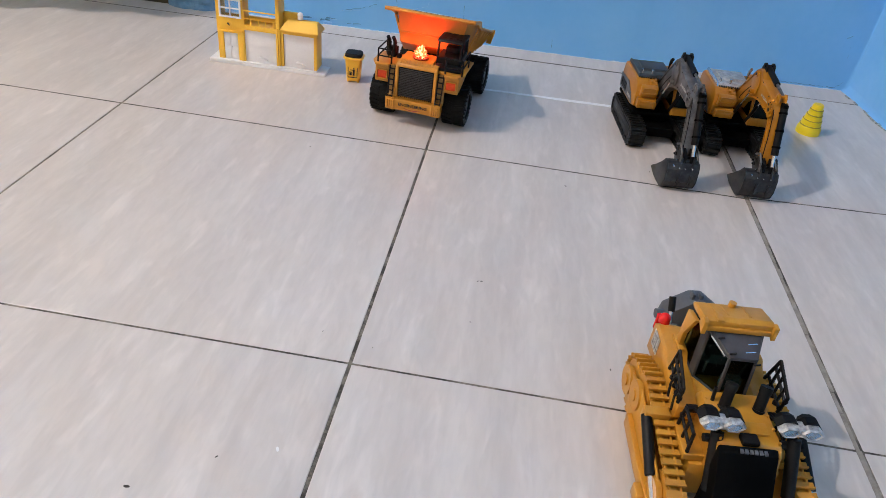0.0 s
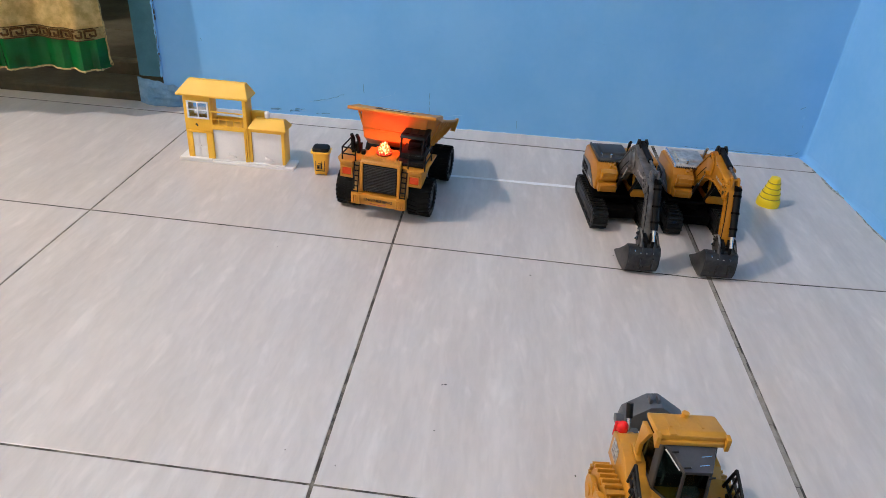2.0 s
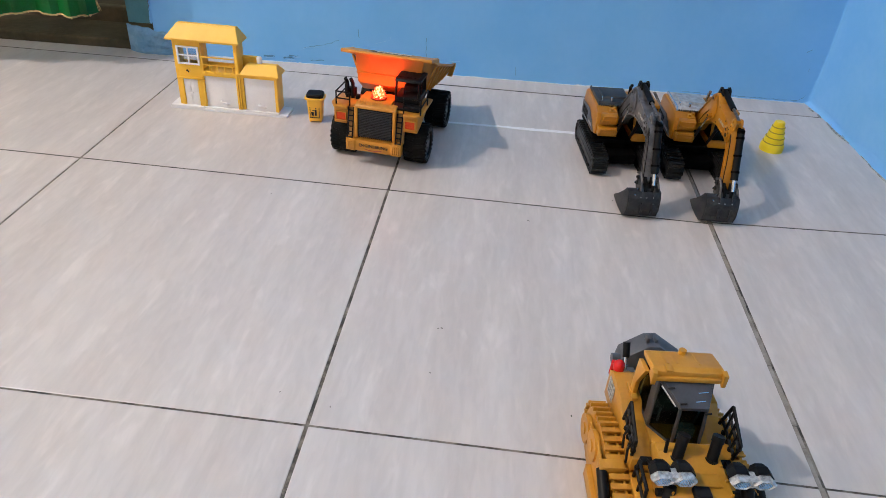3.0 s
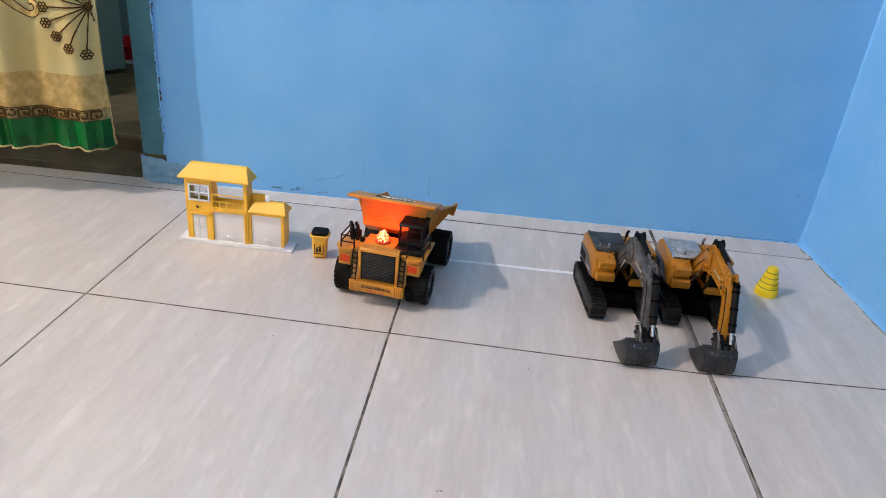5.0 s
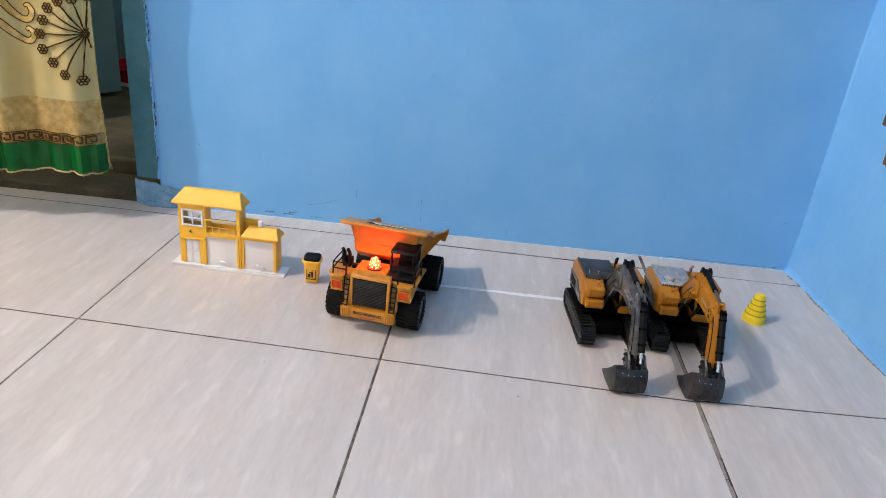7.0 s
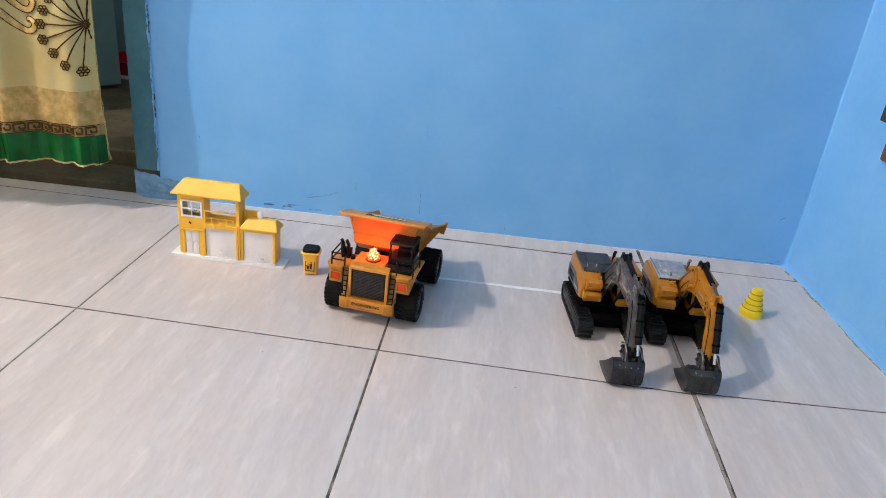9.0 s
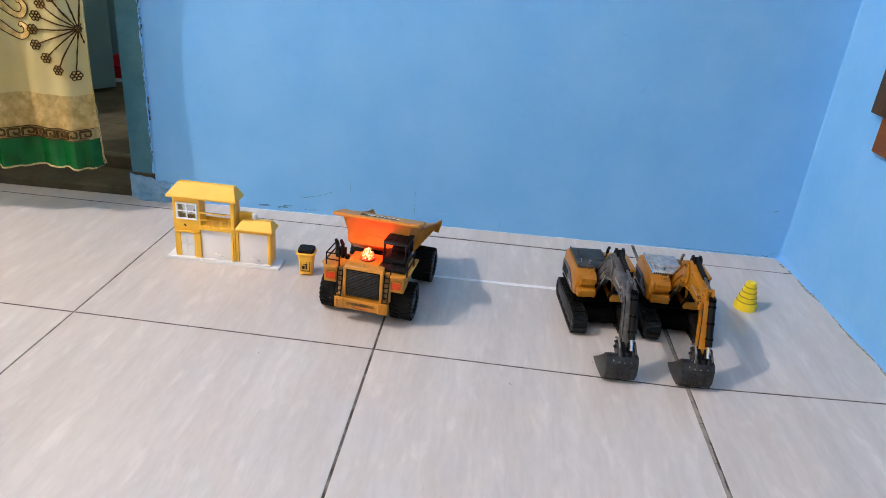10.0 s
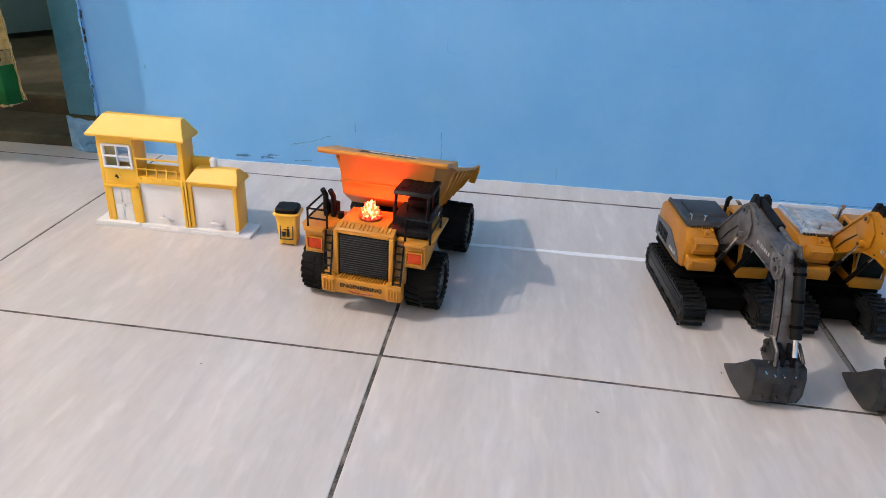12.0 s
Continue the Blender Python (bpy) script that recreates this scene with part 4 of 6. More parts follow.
def excavator(at, boom_mat, deck_mat, ram_mat, label, boom_label):
    e = thing("toy_excavator", label, "toy excavator", at, "toy excavators side by side")
    for x in (-0.0438, 0.0438):
        track(e, x, 0.165, 0.0262, 0.037, -0.080, "track", M_TRACK)
    # pitch black here paints in the shade between tracks and house
    bm = B()
    box(bm, -0.024, 0.024, -0.05, 0.05, 0.012, 0.030, 0.003)
    cyl(bm, (0, 0, 0.030), (0, 0, 0.040), 0.026, n=28)
    part("undercarriage", bm, M_PITCH, e)
    # upper house
    bm = B()
    box(bm, -0.050, 0.050, -0.028, 0.080, 0.040, 0.047, 0.002)
    part("turntable_deck", bm, M_PITCH, e)
    bm = B()
    prism(bm, [(-0.024, 0.054), (0.0, 0.048), (0.082, 0.047), (0.088, 0.062), (0.082, 0.092), (0.074, 0.098), (-0.006, 0.098), (-0.020, 0.091), (-0.024, 0.080)], -0.050, -0.016, bevel=0.0022)
    part("side_body", bm, M_EXY, e)
    bm = B()
    prism(bm, [(0.038, 0.047), (0.082, 0.047), (0.088, 0.062), (0.082, 0.090), (0.074, 0.096), (0.038, 0.096)], -0.0158, 0.050, bevel=0.002)
    part("engine_cover", bm, M_EXY, e)
    bm = B()
    prism(bm, [(-0.016, 0.0535), (0.082, 0.050), (0.084, 0.074), (0.030, 0.078), (-0.002, 0.064)], -0.0514, -0.0502, bevel=0.0004)
    part("side_panel", bm, M_GREYP, e, "slate grey side panel")
    bm = B()
    for k, w in enumerate((0.0026, 0.0018, 0.0030, 0.0022, 0.0026)):
        box(bm, -0.0518, -0.0512, 0.000 + k * 0.0046, 0.000 + k * 0.0046 + w, 0.0570, 0.0615)
    part("side_marking", bm, M_PRINT, e, "short white bars of print")
    for k in range(4):
        part("vent_slat", box(B(), -0.0522, -0.0515, 0.036 + k * 0.010, 0.043 + k * 0.010, 0.056, 0.070), M_BLACK, e)
    bm = B()
    prism(bm, [(-0.0242, 0.0745), (-0.0310, 0.0745), (-0.0310, 0.0800), (-0.0345, 0.0805), (-0.0345, 0.0905), (-0.0242, 0.0935)], -0.044, -0.0165, bevel=0.0006)
    part("tool_box", bm, M_EXY, e)
    bm = B()
    for x0, x1, z0, z1 in ((-0.0425, -0.0405, 0.0822, 0.0898), (-0.0205, -0.0180, 0.0822, 0.0898), (-0.0425, -0.0180, 0.0808, 0.0820), (-0.0425, -0.0180, 0.0898, 0.0905)):
        box(bm, x0, x1, -0.0356, -0.0340, z0, z1, 0.0002)
    part("box_frame", bm, M_EXY, e)
    bm = B()
    for x0, x1, z0, z1 in ((-0.0445, -0.0420, 0.0580, 0.0680), (-0.0200, -0.0175, 0.0580, 0.0680), (-0.0445, -0.0175, 0.0668, 0.0690)):
        box(bm, x0, x1, -0.0388, -0.0365, z0, z1, 0.0003)
    part("step_frame", bm, M_EXY, e)
    bm = B()
    prism(bm, [(-0.0235, 0.0925), (-0.0085, 0.0990), (-0.0085, 0.1004), (-0.0235, 0.0942)], -0.0300, -0.0170, bevel=0.0003)
    box(bm, -0.0285, -0.0250, -0.0215, -0.0150, 0.0945, 0.0985, 0.0004)
    box(bm, -0.0215, -0.0185, -0.0175, -0.0110, 0.0965, 0.1000, 0.0004)
    part("front_ledge", bm, M_EXY, e)
    bm = B()
    for k in range(5):
        box(bm, -0.0292 + k * 0.0024, -0.0280 + k * 0.0024, -0.0120, -0.0086, 0.0990, 0.1006)
    part("ledge_slot", bm, M_BLACK, e, "row of dark slots")
    bm = B()
    for y in (0.040, 0.055, 0.070):
        box(bm, 0.0502, 0.0508, y - 0.005, y + 0.005, 0.058, 0.082, 0.0003)
    rim(bm, [(0.034, 0.050), (0.080, 0.050), (0.084, 0.064), (0.079, 0.087), (0.040, 0.087)], 0.0016, 0.0499, 0.0509)
    part("side_hatch", bm, M_EXY, e)
    bm = B()
    prism(bm, [(-0.0242, 0.0560), (-0.0370, 0.0560), (-0.0380, 0.0640), (-0.0360, 0.0715), (-0.0242, 0.0715)], -0.0470, -0.0150, bevel=0.0006)
    part("fuel_tank_step", bm, M_EXY, e)
    # roof deck
    bm = B()
    prism(bm, [(-0.004, 0.0982), (0.072, 0.0982), (0.068, 0.1035), (0.0, 0.1035)], -0.044, 0.012, bevel=0.0012)
    deck = part("deck_cover", bm, deck_mat, e, "dull silver engine cover" if deck_mat is M_DECK else "charcoal engine cover")
    bm = B()
    for k in range(14):
        box(bm, -0.043 + k * 0.0038, -0.041 + k * 0.0038, -0.0075, -0.0045, 0.0982, 0.1005)
    part("grille", bm, M_DKGREY, deck)
    part("deck_rail", prism(B(), [(-0.006, 0.0985), (0.074, 0.0985), (0.070, 0.1045), (-0.002, 0.1045)], -0.0465, -0.0445), M_CHROME if deck_mat is M_DECK else M_DKGREY, deck)
    bm = B()
    prism(bm, [(0.014, 0.1034), (0.060, 0.1034), (0.056, 0.1066), (0.018, 0.1066)], -0.036, 0.006, bevel=0.0008)
    part("deck_hatch", bm, deck_mat, deck)
    for x in (-0.0395,):
        part("deck_handle", tube(B(), [(x, 0.003, 0.1034), (x, 0.004, 0.1085), (x, 0.010, 0.1085), (x, 0.011, 0.1034)], 0.0007, n=6), M_CHROME, deck, "small bright handle")
    bm = B()
    cyl(bm, (-0.024, 0.002, 0.1036), (-0.024, 0.002, 0.110), 0.0022)
    part("cap", bm, M_CHROME, deck, "pale filler cap")
    bm = B()
    tube(bm, [(0.020, 0.052, 0.096), (0.020, 0.052, 0.112), (0.020, 0.047, 0.117)], 0.0028, n=10)
    part("exhaust_pipe", bm, M_BLACK if deck_mat is not M_DECK else M_CHROME, e)
    # cab on the far side of the boom
    cab = new("cab")
    cab.parent, cab.empty_display_size = e, 0.01
    part("cab_glass", box(B(), 0.0175, 0.0485, -0.0265, 0.0345, 0.049, 0.106, 0.002), M_SMOKE, cab, "black glossy windows")
    part("cab_roof", box(B(), 0.015, 0.051, -0.030, 0.0372, 0.106, 0.1125, 0.0025), M_EXY, cab)
    bm = B()
    prism(bm, [(-0.030, 0.046), (0.0372, 0.046), (0.0372, 0.056), (-0.018, 0.056), (-0.028, 0.060), (-0.031, 0.060)], 0.015, 0.051, bevel=0.0008)
    for x in (0.0158, 0.0502):
        for y in (-0.0285, 0.036):
            cyl(bm, (x, y, 0.05), (x, y + (0.006 if y < 0 else 0), 0.108), 0.0016, n=8)
        cyl(bm, (x, -0.0285, 0.058), (x, -0.006, 0.108), 0.0013, n=8)
    part("cab_frame", bm, M_EXY, cab)
    # boom: a bent web with raised borders, pivots, hoses and rams
    web = [(0.004, 0.066), (0.012, 0.078), (0.004, 0.092), (-0.030, 0.127), (-0.052, 0.149), (-0.064, 0.156), (-0.074, 0.155), (-0.088, 0.147), (-0.150, 0.137), (-0.161, 0.131), (-0.163, 0.122), (-0.155, 0.114), (-0.098, 0.116), (-0.076, 0.112), (-0.052, 0.103), (-0.020, 0.084), (-0.008, 0.068)]
    boom = part("boom", prism(B(), web, -0.0076, 0.0076, bevel=0.0006), boom_mat, e, boom_label)
    bm = B()
    for x0, x1 in ((-0.0090, -0.0074), (0.0074, 0.0090)):
        rim(bm, web, 0.0022, x0, x1)
    part("boom_border", bm, boom_mat, boom, smooth=False)
    # flat black strips stand in for the shade inside a pressed groove
    fold_web = [(-0.016, 0.090), (-0.030, 0.106), (-0.048, 0.122), (-0.060, 0.128), (-0.060, 0.1265), (-0.048, 0.1200), (-0.030, 0.1035), (-0.016, 0.0872)]
    bm = B()
    for x0, x1 in ((-0.0080, -0.0073), (0.0073, 0.0080)):
        prism(bm, fold_web, x0, x1)
    part("boom_groove_shade", bm, M_BLACK, boom, "black strip painting the shade of a pressed groove")
    bm = B()
    for x0, x1 in ((-0.0101, -0.0088), (0.0088, 0.0101)):
        bm = B()
        prism(bm, [(-0.046, 0.132), (-0.056, 0.147), (-0.070, 0.149), (-0.082, 0.138), (-0.082, 0.122), (-0.070, 0.112), (-0.058, 0.118)], x0, x1, bevel=0.0003)
        part("boom_plate", bm, boom_mat, boom)
        bm = B()
        prism(bm, [(-0.138, 0.134), (-0.150, 0.1385), (-0.164, 0.132), (-0.165, 0.119), (-0.154, 0.112), (-0.140, 0.117)], x0, x1, bevel=0.0003)
        part("boom_plate", bm, boom_mat, boom)
    for y, z, r, w in ((-0.062, 0.146, 0.0046, 0.0118), (-0.156, 0.125, 0.0062, 0.0128), (-0.070, 0.120, 0.0040, 0.0160), (0.002, 0.079, 0.006, 0.0115), (-0.147, 0.131, 0.0030, 0.0116)):
        pin = part("pivot_pin", cyl(B(), (-w, y, z), (w, y, z), r, n=16), boom_mat, boom)
        part("pin_head", cyl(B(), (-w - 0.0010, y, z), (w + 0.0010, y, z), r * 0.5, n=6), M_STEEL, pin, "dark bolt head")
    bm = B()
    for x0, x1 in ((-0.0100, -0.0090), (0.0090, 0.0100)):
        bolts(bm, x0 if x0 < 0 else x1, ((-0.094, 0.144), (-0.094, 0.119), (-0.132, 0.137), (-0.132, 0.1175), (-0.020, 0.113), (-0.024, 0.090)), 0.0010, 0.0012 if x0 < 0 else -0.0012)
    part("boom_bolt", bm, M_STEEL, boom, "small dark bolts")
    bm = B()
    for k, w in enumerate((0.0030, 0.0022, 0.0034, 0.0026, 0.0030, 0.0020, 0.0028)):
        box(bm, -0.0079, -0.0075, -0.0990 - k * 0.0046 - w, -0.0990 - k * 0.0046, 0.1248 - k * 0.0001, 0.1288 - k * 0.0001)
    part("boom_marking", bm, M_PRINT, boom, "short white bars of print")
    for x in (-0.0140, 0.0140):
        ram(e, (x, -0.022, 0.050), (x, -0.070, 0.120), 0.0027, M_BLACK, M_CHROME, 0.56)
    ram(e, (0.003, -0.062, 0.158), (0.003, -0.153, 0.146), 0.0044, M_BLACK, M_RIM, 0.60)
    bm = B()
    prism(bm, [(-0.050, 0.149), (-0.056, 0.163), (-0.064, 0.166), (-0.072, 0.163), (-0.076, 0.153)], -0.0036, -0.0020, bevel=0.0004)
    prism(bm, [(-0.050, 0.149), (-0.056, 0.163), (-0.064, 0.166), (-0.072, 0.163), (-0.076, 0.153)], 0.0080, 0.0096, bevel=0.0004)
    cyl(bm, (-0.0050, -0.063, 0.160), (0.0110, -0.063, 0.160), 0.0028, n=12)
    box(bm, -0.0030, 0.0090, -0.074, -0.054, 0.1535, 0.1570, 0.0006)
    part("ram_bracket", bm, M_BLACK, boom, "black pivot bracket")
    # elbow knuckle: cheeks, discs and the ram's clevis
    bm = B()
    cyl(bm, (-0.0116, -0.155, 0.130), (0.0116, -0.155, 0.130), 0.0084, n=20)
    for x in (-0.0062, 0.0040):
        prism(bm, [(-0.146, 0.136), (-0.149, 0.149), (-0.156, 0.151), (-0.162, 0.146), (-0.164, 0.136)], x, x + 0.0022, bevel=0.0004)
    cyl(bm, (-0.0075, -0.154, 0.146), (0.0078, -0.154, 0.146), 0.0022, n=10)
    elbow = part("elbow_knuckle", bm, boom_mat, boom)
    bm = B()
    cyl(bm, (-0.0116, -0.155, 0.130), (0.0116, -0.155, 0.130), 0.0030, n=8)
    bolts(bm, -0.0116, [(-0.155 + 0.0056 * math.cos(k * 1.05), 0.130 + 0.0056 * math.sin(k * 1.05)) for k in range(6)], 0.0009, -0.0010)
    bolts(bm, 0.0116, [(-0.155 + 0.0056 * math.cos(k * 1.05), 0.130 + 0.0056 * math.sin(k * 1.05)) for k in range(6)], 0.0009, 0.0010)
    part("elbow_bolt", bm, M_STEEL, elbow, "ring of small bolts")
    # arm with its own borders, front ram and linkage
    stick = [(-0.142, 0.133), (-0.149, 0.140), (-0.159, 0.138), (-0.170, 0.124), (-0.183, 0.090), (-0.191, 0.054), (-0.187, 0.045), (-0.178, 0.044), (-0.158, 0.104), (-0.145, 0.121)]
    arm = part("arm", prism(B(), stick, -0.0066, 0.0058, bevel=0.0006), boom_mat, e)
    bm = B()
    rim(bm, stick, 0.0020, -0.0078, -0.0064)
    rim(bm, stick, 0.0020, 0.0056, 0.0070)
    part("arm_border", bm, boom_mat, arm, smooth=False)
    bm = B()
    prism(bm, [(-0.161, 0.113), (-0.168, 0.112), (-0.179, 0.082), (-0.174, 0.078)], -0.0071, -0.0064, bevel=0.0002)
    bolts(bm, -0.0071, ((-0.166, 0.108), (-0.176, 0.083), (-0.182, 0.060), (-0.156, 0.122)), 0.0012, -0.0012)
    part("arm_plate", bm, boom_mat, arm)
    part("hose", tube(B(), [(-0.0084, -0.154, 0.139), (-0.0086, -0.169, 0.124), (-0.0084, -0.182, 0.090), (-0.0084, -0.189, 0.062)], 0.0007, n=6), M_BLACK, arm, "thin black hose")
    ram(e, (0.0040, -0.168, 0.134), (0.0042, -0.204, 0.056), 0.0054, M_BLACK, M_CHROME, 0.80)
    bm = B()
    for f in (0.06, 0.36, 0.64):
        p, q = Vector((0.0040, -0.168, 0.134)), Vector((0.0042, -0.204, 0.056))
        cyl(bm, p.lerp(q, f), p.lerp(q, f + 0.035), 0.0062, n=14)
    box(bm, 0.0000, 0.0080, -0.172, -0.160, 0.1300, 0.1400, 0.0008)
    part("ram_collar", bm, M_PITCH, arm, "matt black collars")
    part("link_rod", tube(B(), [(-0.0135, -0.176, 0.062), (-0.0135, -0.190, 0.069), (-0.0135, -0.204, 0.061), (-0.0135, -0.207, 0.047)], 0.0016, n=6), M_GREYB, arm, "scuffed grey link rod")
    part("link_rod", tube(B(), [(0.0125, -0.176, 0.060), (0.0125, -0.192, 0.063), (0.0125, -0.208, 0.052)], 0.0016, n=6), M_STEEL, arm)
    bm = B()
    for x in (-0.0125, 0.0095):
        prism(bm, [(-0.174, 0.056), (-0.184, 0.062), (-0.205, 0.050), (-0.206, 0.042), (-0.186, 0.036), (-0.176, 0.040)], x, x + 0.003, bevel=0.0004)
    for y, z in ((-0.181, 0.048), (-0.201, 0.047), (-0.182, 0.058)):
        cyl(bm, (-0.0145, y, z), (0.0145, y, z), 0.0032, n=12)
        cyl(bm, (-0.0165, y, z), (0.0165, y, z), 0.0018, n=6)
    part("bucket_linkage", bm, M_STEEL, arm, "dark steel linkage")
    bm = B()
    prism(bm, [(-0.176, 0.052), (-0.184, 0.064), (-0.204, 0.058), (-0.206, 0.044), (-0.186, 0.034)], -0.0085, -0.0035, bevel=0.0006)
    prism(bm, [(-0.176, 0.052), (-0.184, 0.064), (-0.204, 0.058), (-0.206, 0.044), (-0.186, 0.034)], 0.0020, 0.0065, bevel=0.0006)
    prism(bm, [(-0.178, 0.048), (-0.200, 0.054), (-0.202, 0.044), (-0.186, 0.036)], -0.0036, 0.0021)
    part("bucket_mount", bm, M_BLACK, arm, "black bucket mount")
    bm = B()
    bolts(bm, -0.0165, ((-0.181, 0.048), (-0.201, 0.047)), 0.0013, -0.0008)
    for x, z in ((-0.0225, 0.043), (-0.0135, 0.040), (-0.0045, 0.0395), (0.006, 0.040)):
        cyl(bm, (x, -0.2140, z), (x, -0.2105, z), 0.0009, n=6)
    part("bright_bolt", bm, M_CHROME, arm, "worn bright bolt heads")
    # bucket: bent shell between two side plates, open towards the machine
    shell = [(-0.160, 0.0100), (-0.172, 0.0045), (-0.186, 0.0012), (-0.201, 0.0010), (-0.209, 0.0060), (-0.214, 0.018), (-0.212, 0.036), (-0.207, 0.0455), (-0.196, 0.0465)]
    inner = [(-0.196, 0.0440), (-0.2048, 0.0430), (-0.2096, 0.035), (-0.2115, 0.018), (-0.2072, 0.0080), (-0.200, 0.0034), (-0.186, 0.0036), (-0.172, 0.0070), (-0.1610, 0.0125)]
    side = shell + [(-0.187, 0.037), (-0.174, 0.0250), (-0.160, 0.0150), (-0.1575, 0.0125)]
    x0, x1 = -0.0315, 0.0185

    def flare(bm):
        for v in bm.verts:
            v.co.x += (v.co.x + 0.0065) / 0.025 * max(0, v.co.y + 0.192) * 0.15

    bm = B()
    prism(bm, shell + inner, x0 + 0.0022, x1 - 0.0022, bevel=0.0003)
    flare(bm)
    bucket = part("bucket", bm, M_STEEL, e, "dark scuffed steel bucket")
    for x in (x0, x1 - 0.0020):
        bm = B()
        prism(bm, side, x, x + 0.0020, bevel=0.0004)
        flare(bm)
        part("side_plate", bm, M_STEEL, bucket)
    bm = B()
    for x in (-0.0105, 0.0075):
        prism(bm, [(-0.188, 0.0466), (-0.186, 0.0540), (-0.206, 0.0530), (-0.2145, 0.0380), (-0.2085, 0.0455)], x - 0.0012, x + 0.0012)
        box(bm, x - 0.0014, x + 0.0014, -0.2160, -0.2125, 0.012, 0.030)
    for x in (-0.020, -0.006, 0.008):
        cyl(bm, (x, -0.2155, 0.016), (x, -0.2125, 0.016), 0.0010, n=8)
    part("bucket_rib", bm, M_STEEL, bucket)
    return e


excavator(pose(0.3725, 0.200, 0, 0, 0, 6.5), M_GREYB, M_DKGREY, M_GREYB, "amber toy excavator with grey boom and charcoal engine cover", "grey painted boom")
excavator(pose(0.5055, 0.207, 0, 0, 0, 2.2), M_EXY, M_DECK, M_BLACK, "amber toy excavator with amber boom and dull silver engine cover", "amber painted boom")


# ---- toy dump truck ----
def wheel(parent, x, y, r, width, side):
    w = new("wheel")
    w.parent, w.matrix_basis, w.empty_display_size = parent, Matrix.Translation((x, y, r)), 0.01
    bm = B()
    n = 36
    prof = [(-0.5, 0.60), (-0.5, 0.86), (-0.40, 0.965), (0.40, 0.965), (0.5, 0.86), (0.5, 0.60), (0.36, 0.56), (-0.36, 0.56)]
    rings = [[(width * u, r * q * math.cos(a), r * q * math.sin(a)) for u, q in prof] for a in [k * math.tau / n for k in range(n + 1)]]
    loft(bm, rings, cap=False)
    bmesh.ops.remove_doubles(bm, verts=bm.verts[:], dist=1e-6)
    for k in range(24):
        for s in (-1, 1):
            a = (k + (0.22 if s > 0 else -0.22)) * math.tau / 24
            m = Matrix.Rotation(a, 4, "X") @ Matrix.Translation((s * width * 0.27, 0, r * 0.962)) @ Matrix.Rotation(s * 0.22, 4, "Z")
            bmesh.ops.create_cube(bm, size=1, matrix=m @ Matrix.Diagonal((width * 0.44, r * 0.15, r * 0.072, 1)))
            m = Matrix.Rotation(a, 4, "X") @ Matrix.Translation((s * width * 0.49, 0, r * 0.86)) @ Matrix.Rotation(s * -0.4, 4, "Y")
            bmesh.ops.create_cube(bm, size=1, matrix=m @ Matrix.Diagonal((width * 0.05, r * 0.11, r * 0.17, 1)))
    part("tyre", bm, M_RUBBER, w, "chunky black rubber tyre")
    bm = B()
    o = side * width
    cyl(bm, (-o * 0.3, 0, 0), (o * 0.34, 0, 0), r * 0.58, n=28)
    cyl(bm, (o * 0.34, 0, 0), (o * 0.46, 0, 0), r * 0.22, r * 0.17, n=18)
    for k in range(10):
        a = k * math.tau / 10
        d = Vector((0, math.cos(a), math.sin(a)))
        cyl(bm, Vector((o * 0.36, 0, 0)) + d * r * 0.20, Vector((o * 0.40, 0, 0)) + d * r * 0.62, r * 0.045, n=6)
        cyl(bm, Vector((o * 0.34, 0, 0)) + d * r * 0.34, Vector((o * 0.42, 0, 0)) + d * r * 0.34, r * 0.05, n=8)
    for k in range(28):
        a, b = k * math.tau / 28, (k + 1) * math.tau / 28
        cyl(bm, (o * 0.40, r * 0.60 * math.cos(a), r * 0.60 * math.sin(a)), (o * 0.40, r * 0.60 * math.cos(b), r * 0.60 * math.sin(b)), r * 0.04, n=6)
    part("rim", bm, M_RIM, w, "grey spoked rim")
    bm = B()
    for k in range(20):
        a = k * math.tau / 20
        for turn in (-0.12, 0.12):
            p = Vector((o * 0.512, r * 0.66 * math.cos(a), r * 0.66 * math.sin(a)))
            q = Vector((o * 0.512, r * 0.86 * math.cos(a + turn), r * 0.86 * math.sin(a + turn)))
            cyl(bm, p, q, r * 0.022, n=5)
    part("sidewall_web", bm, M_RIM, w, "raised grey sidewall pattern")
    return w


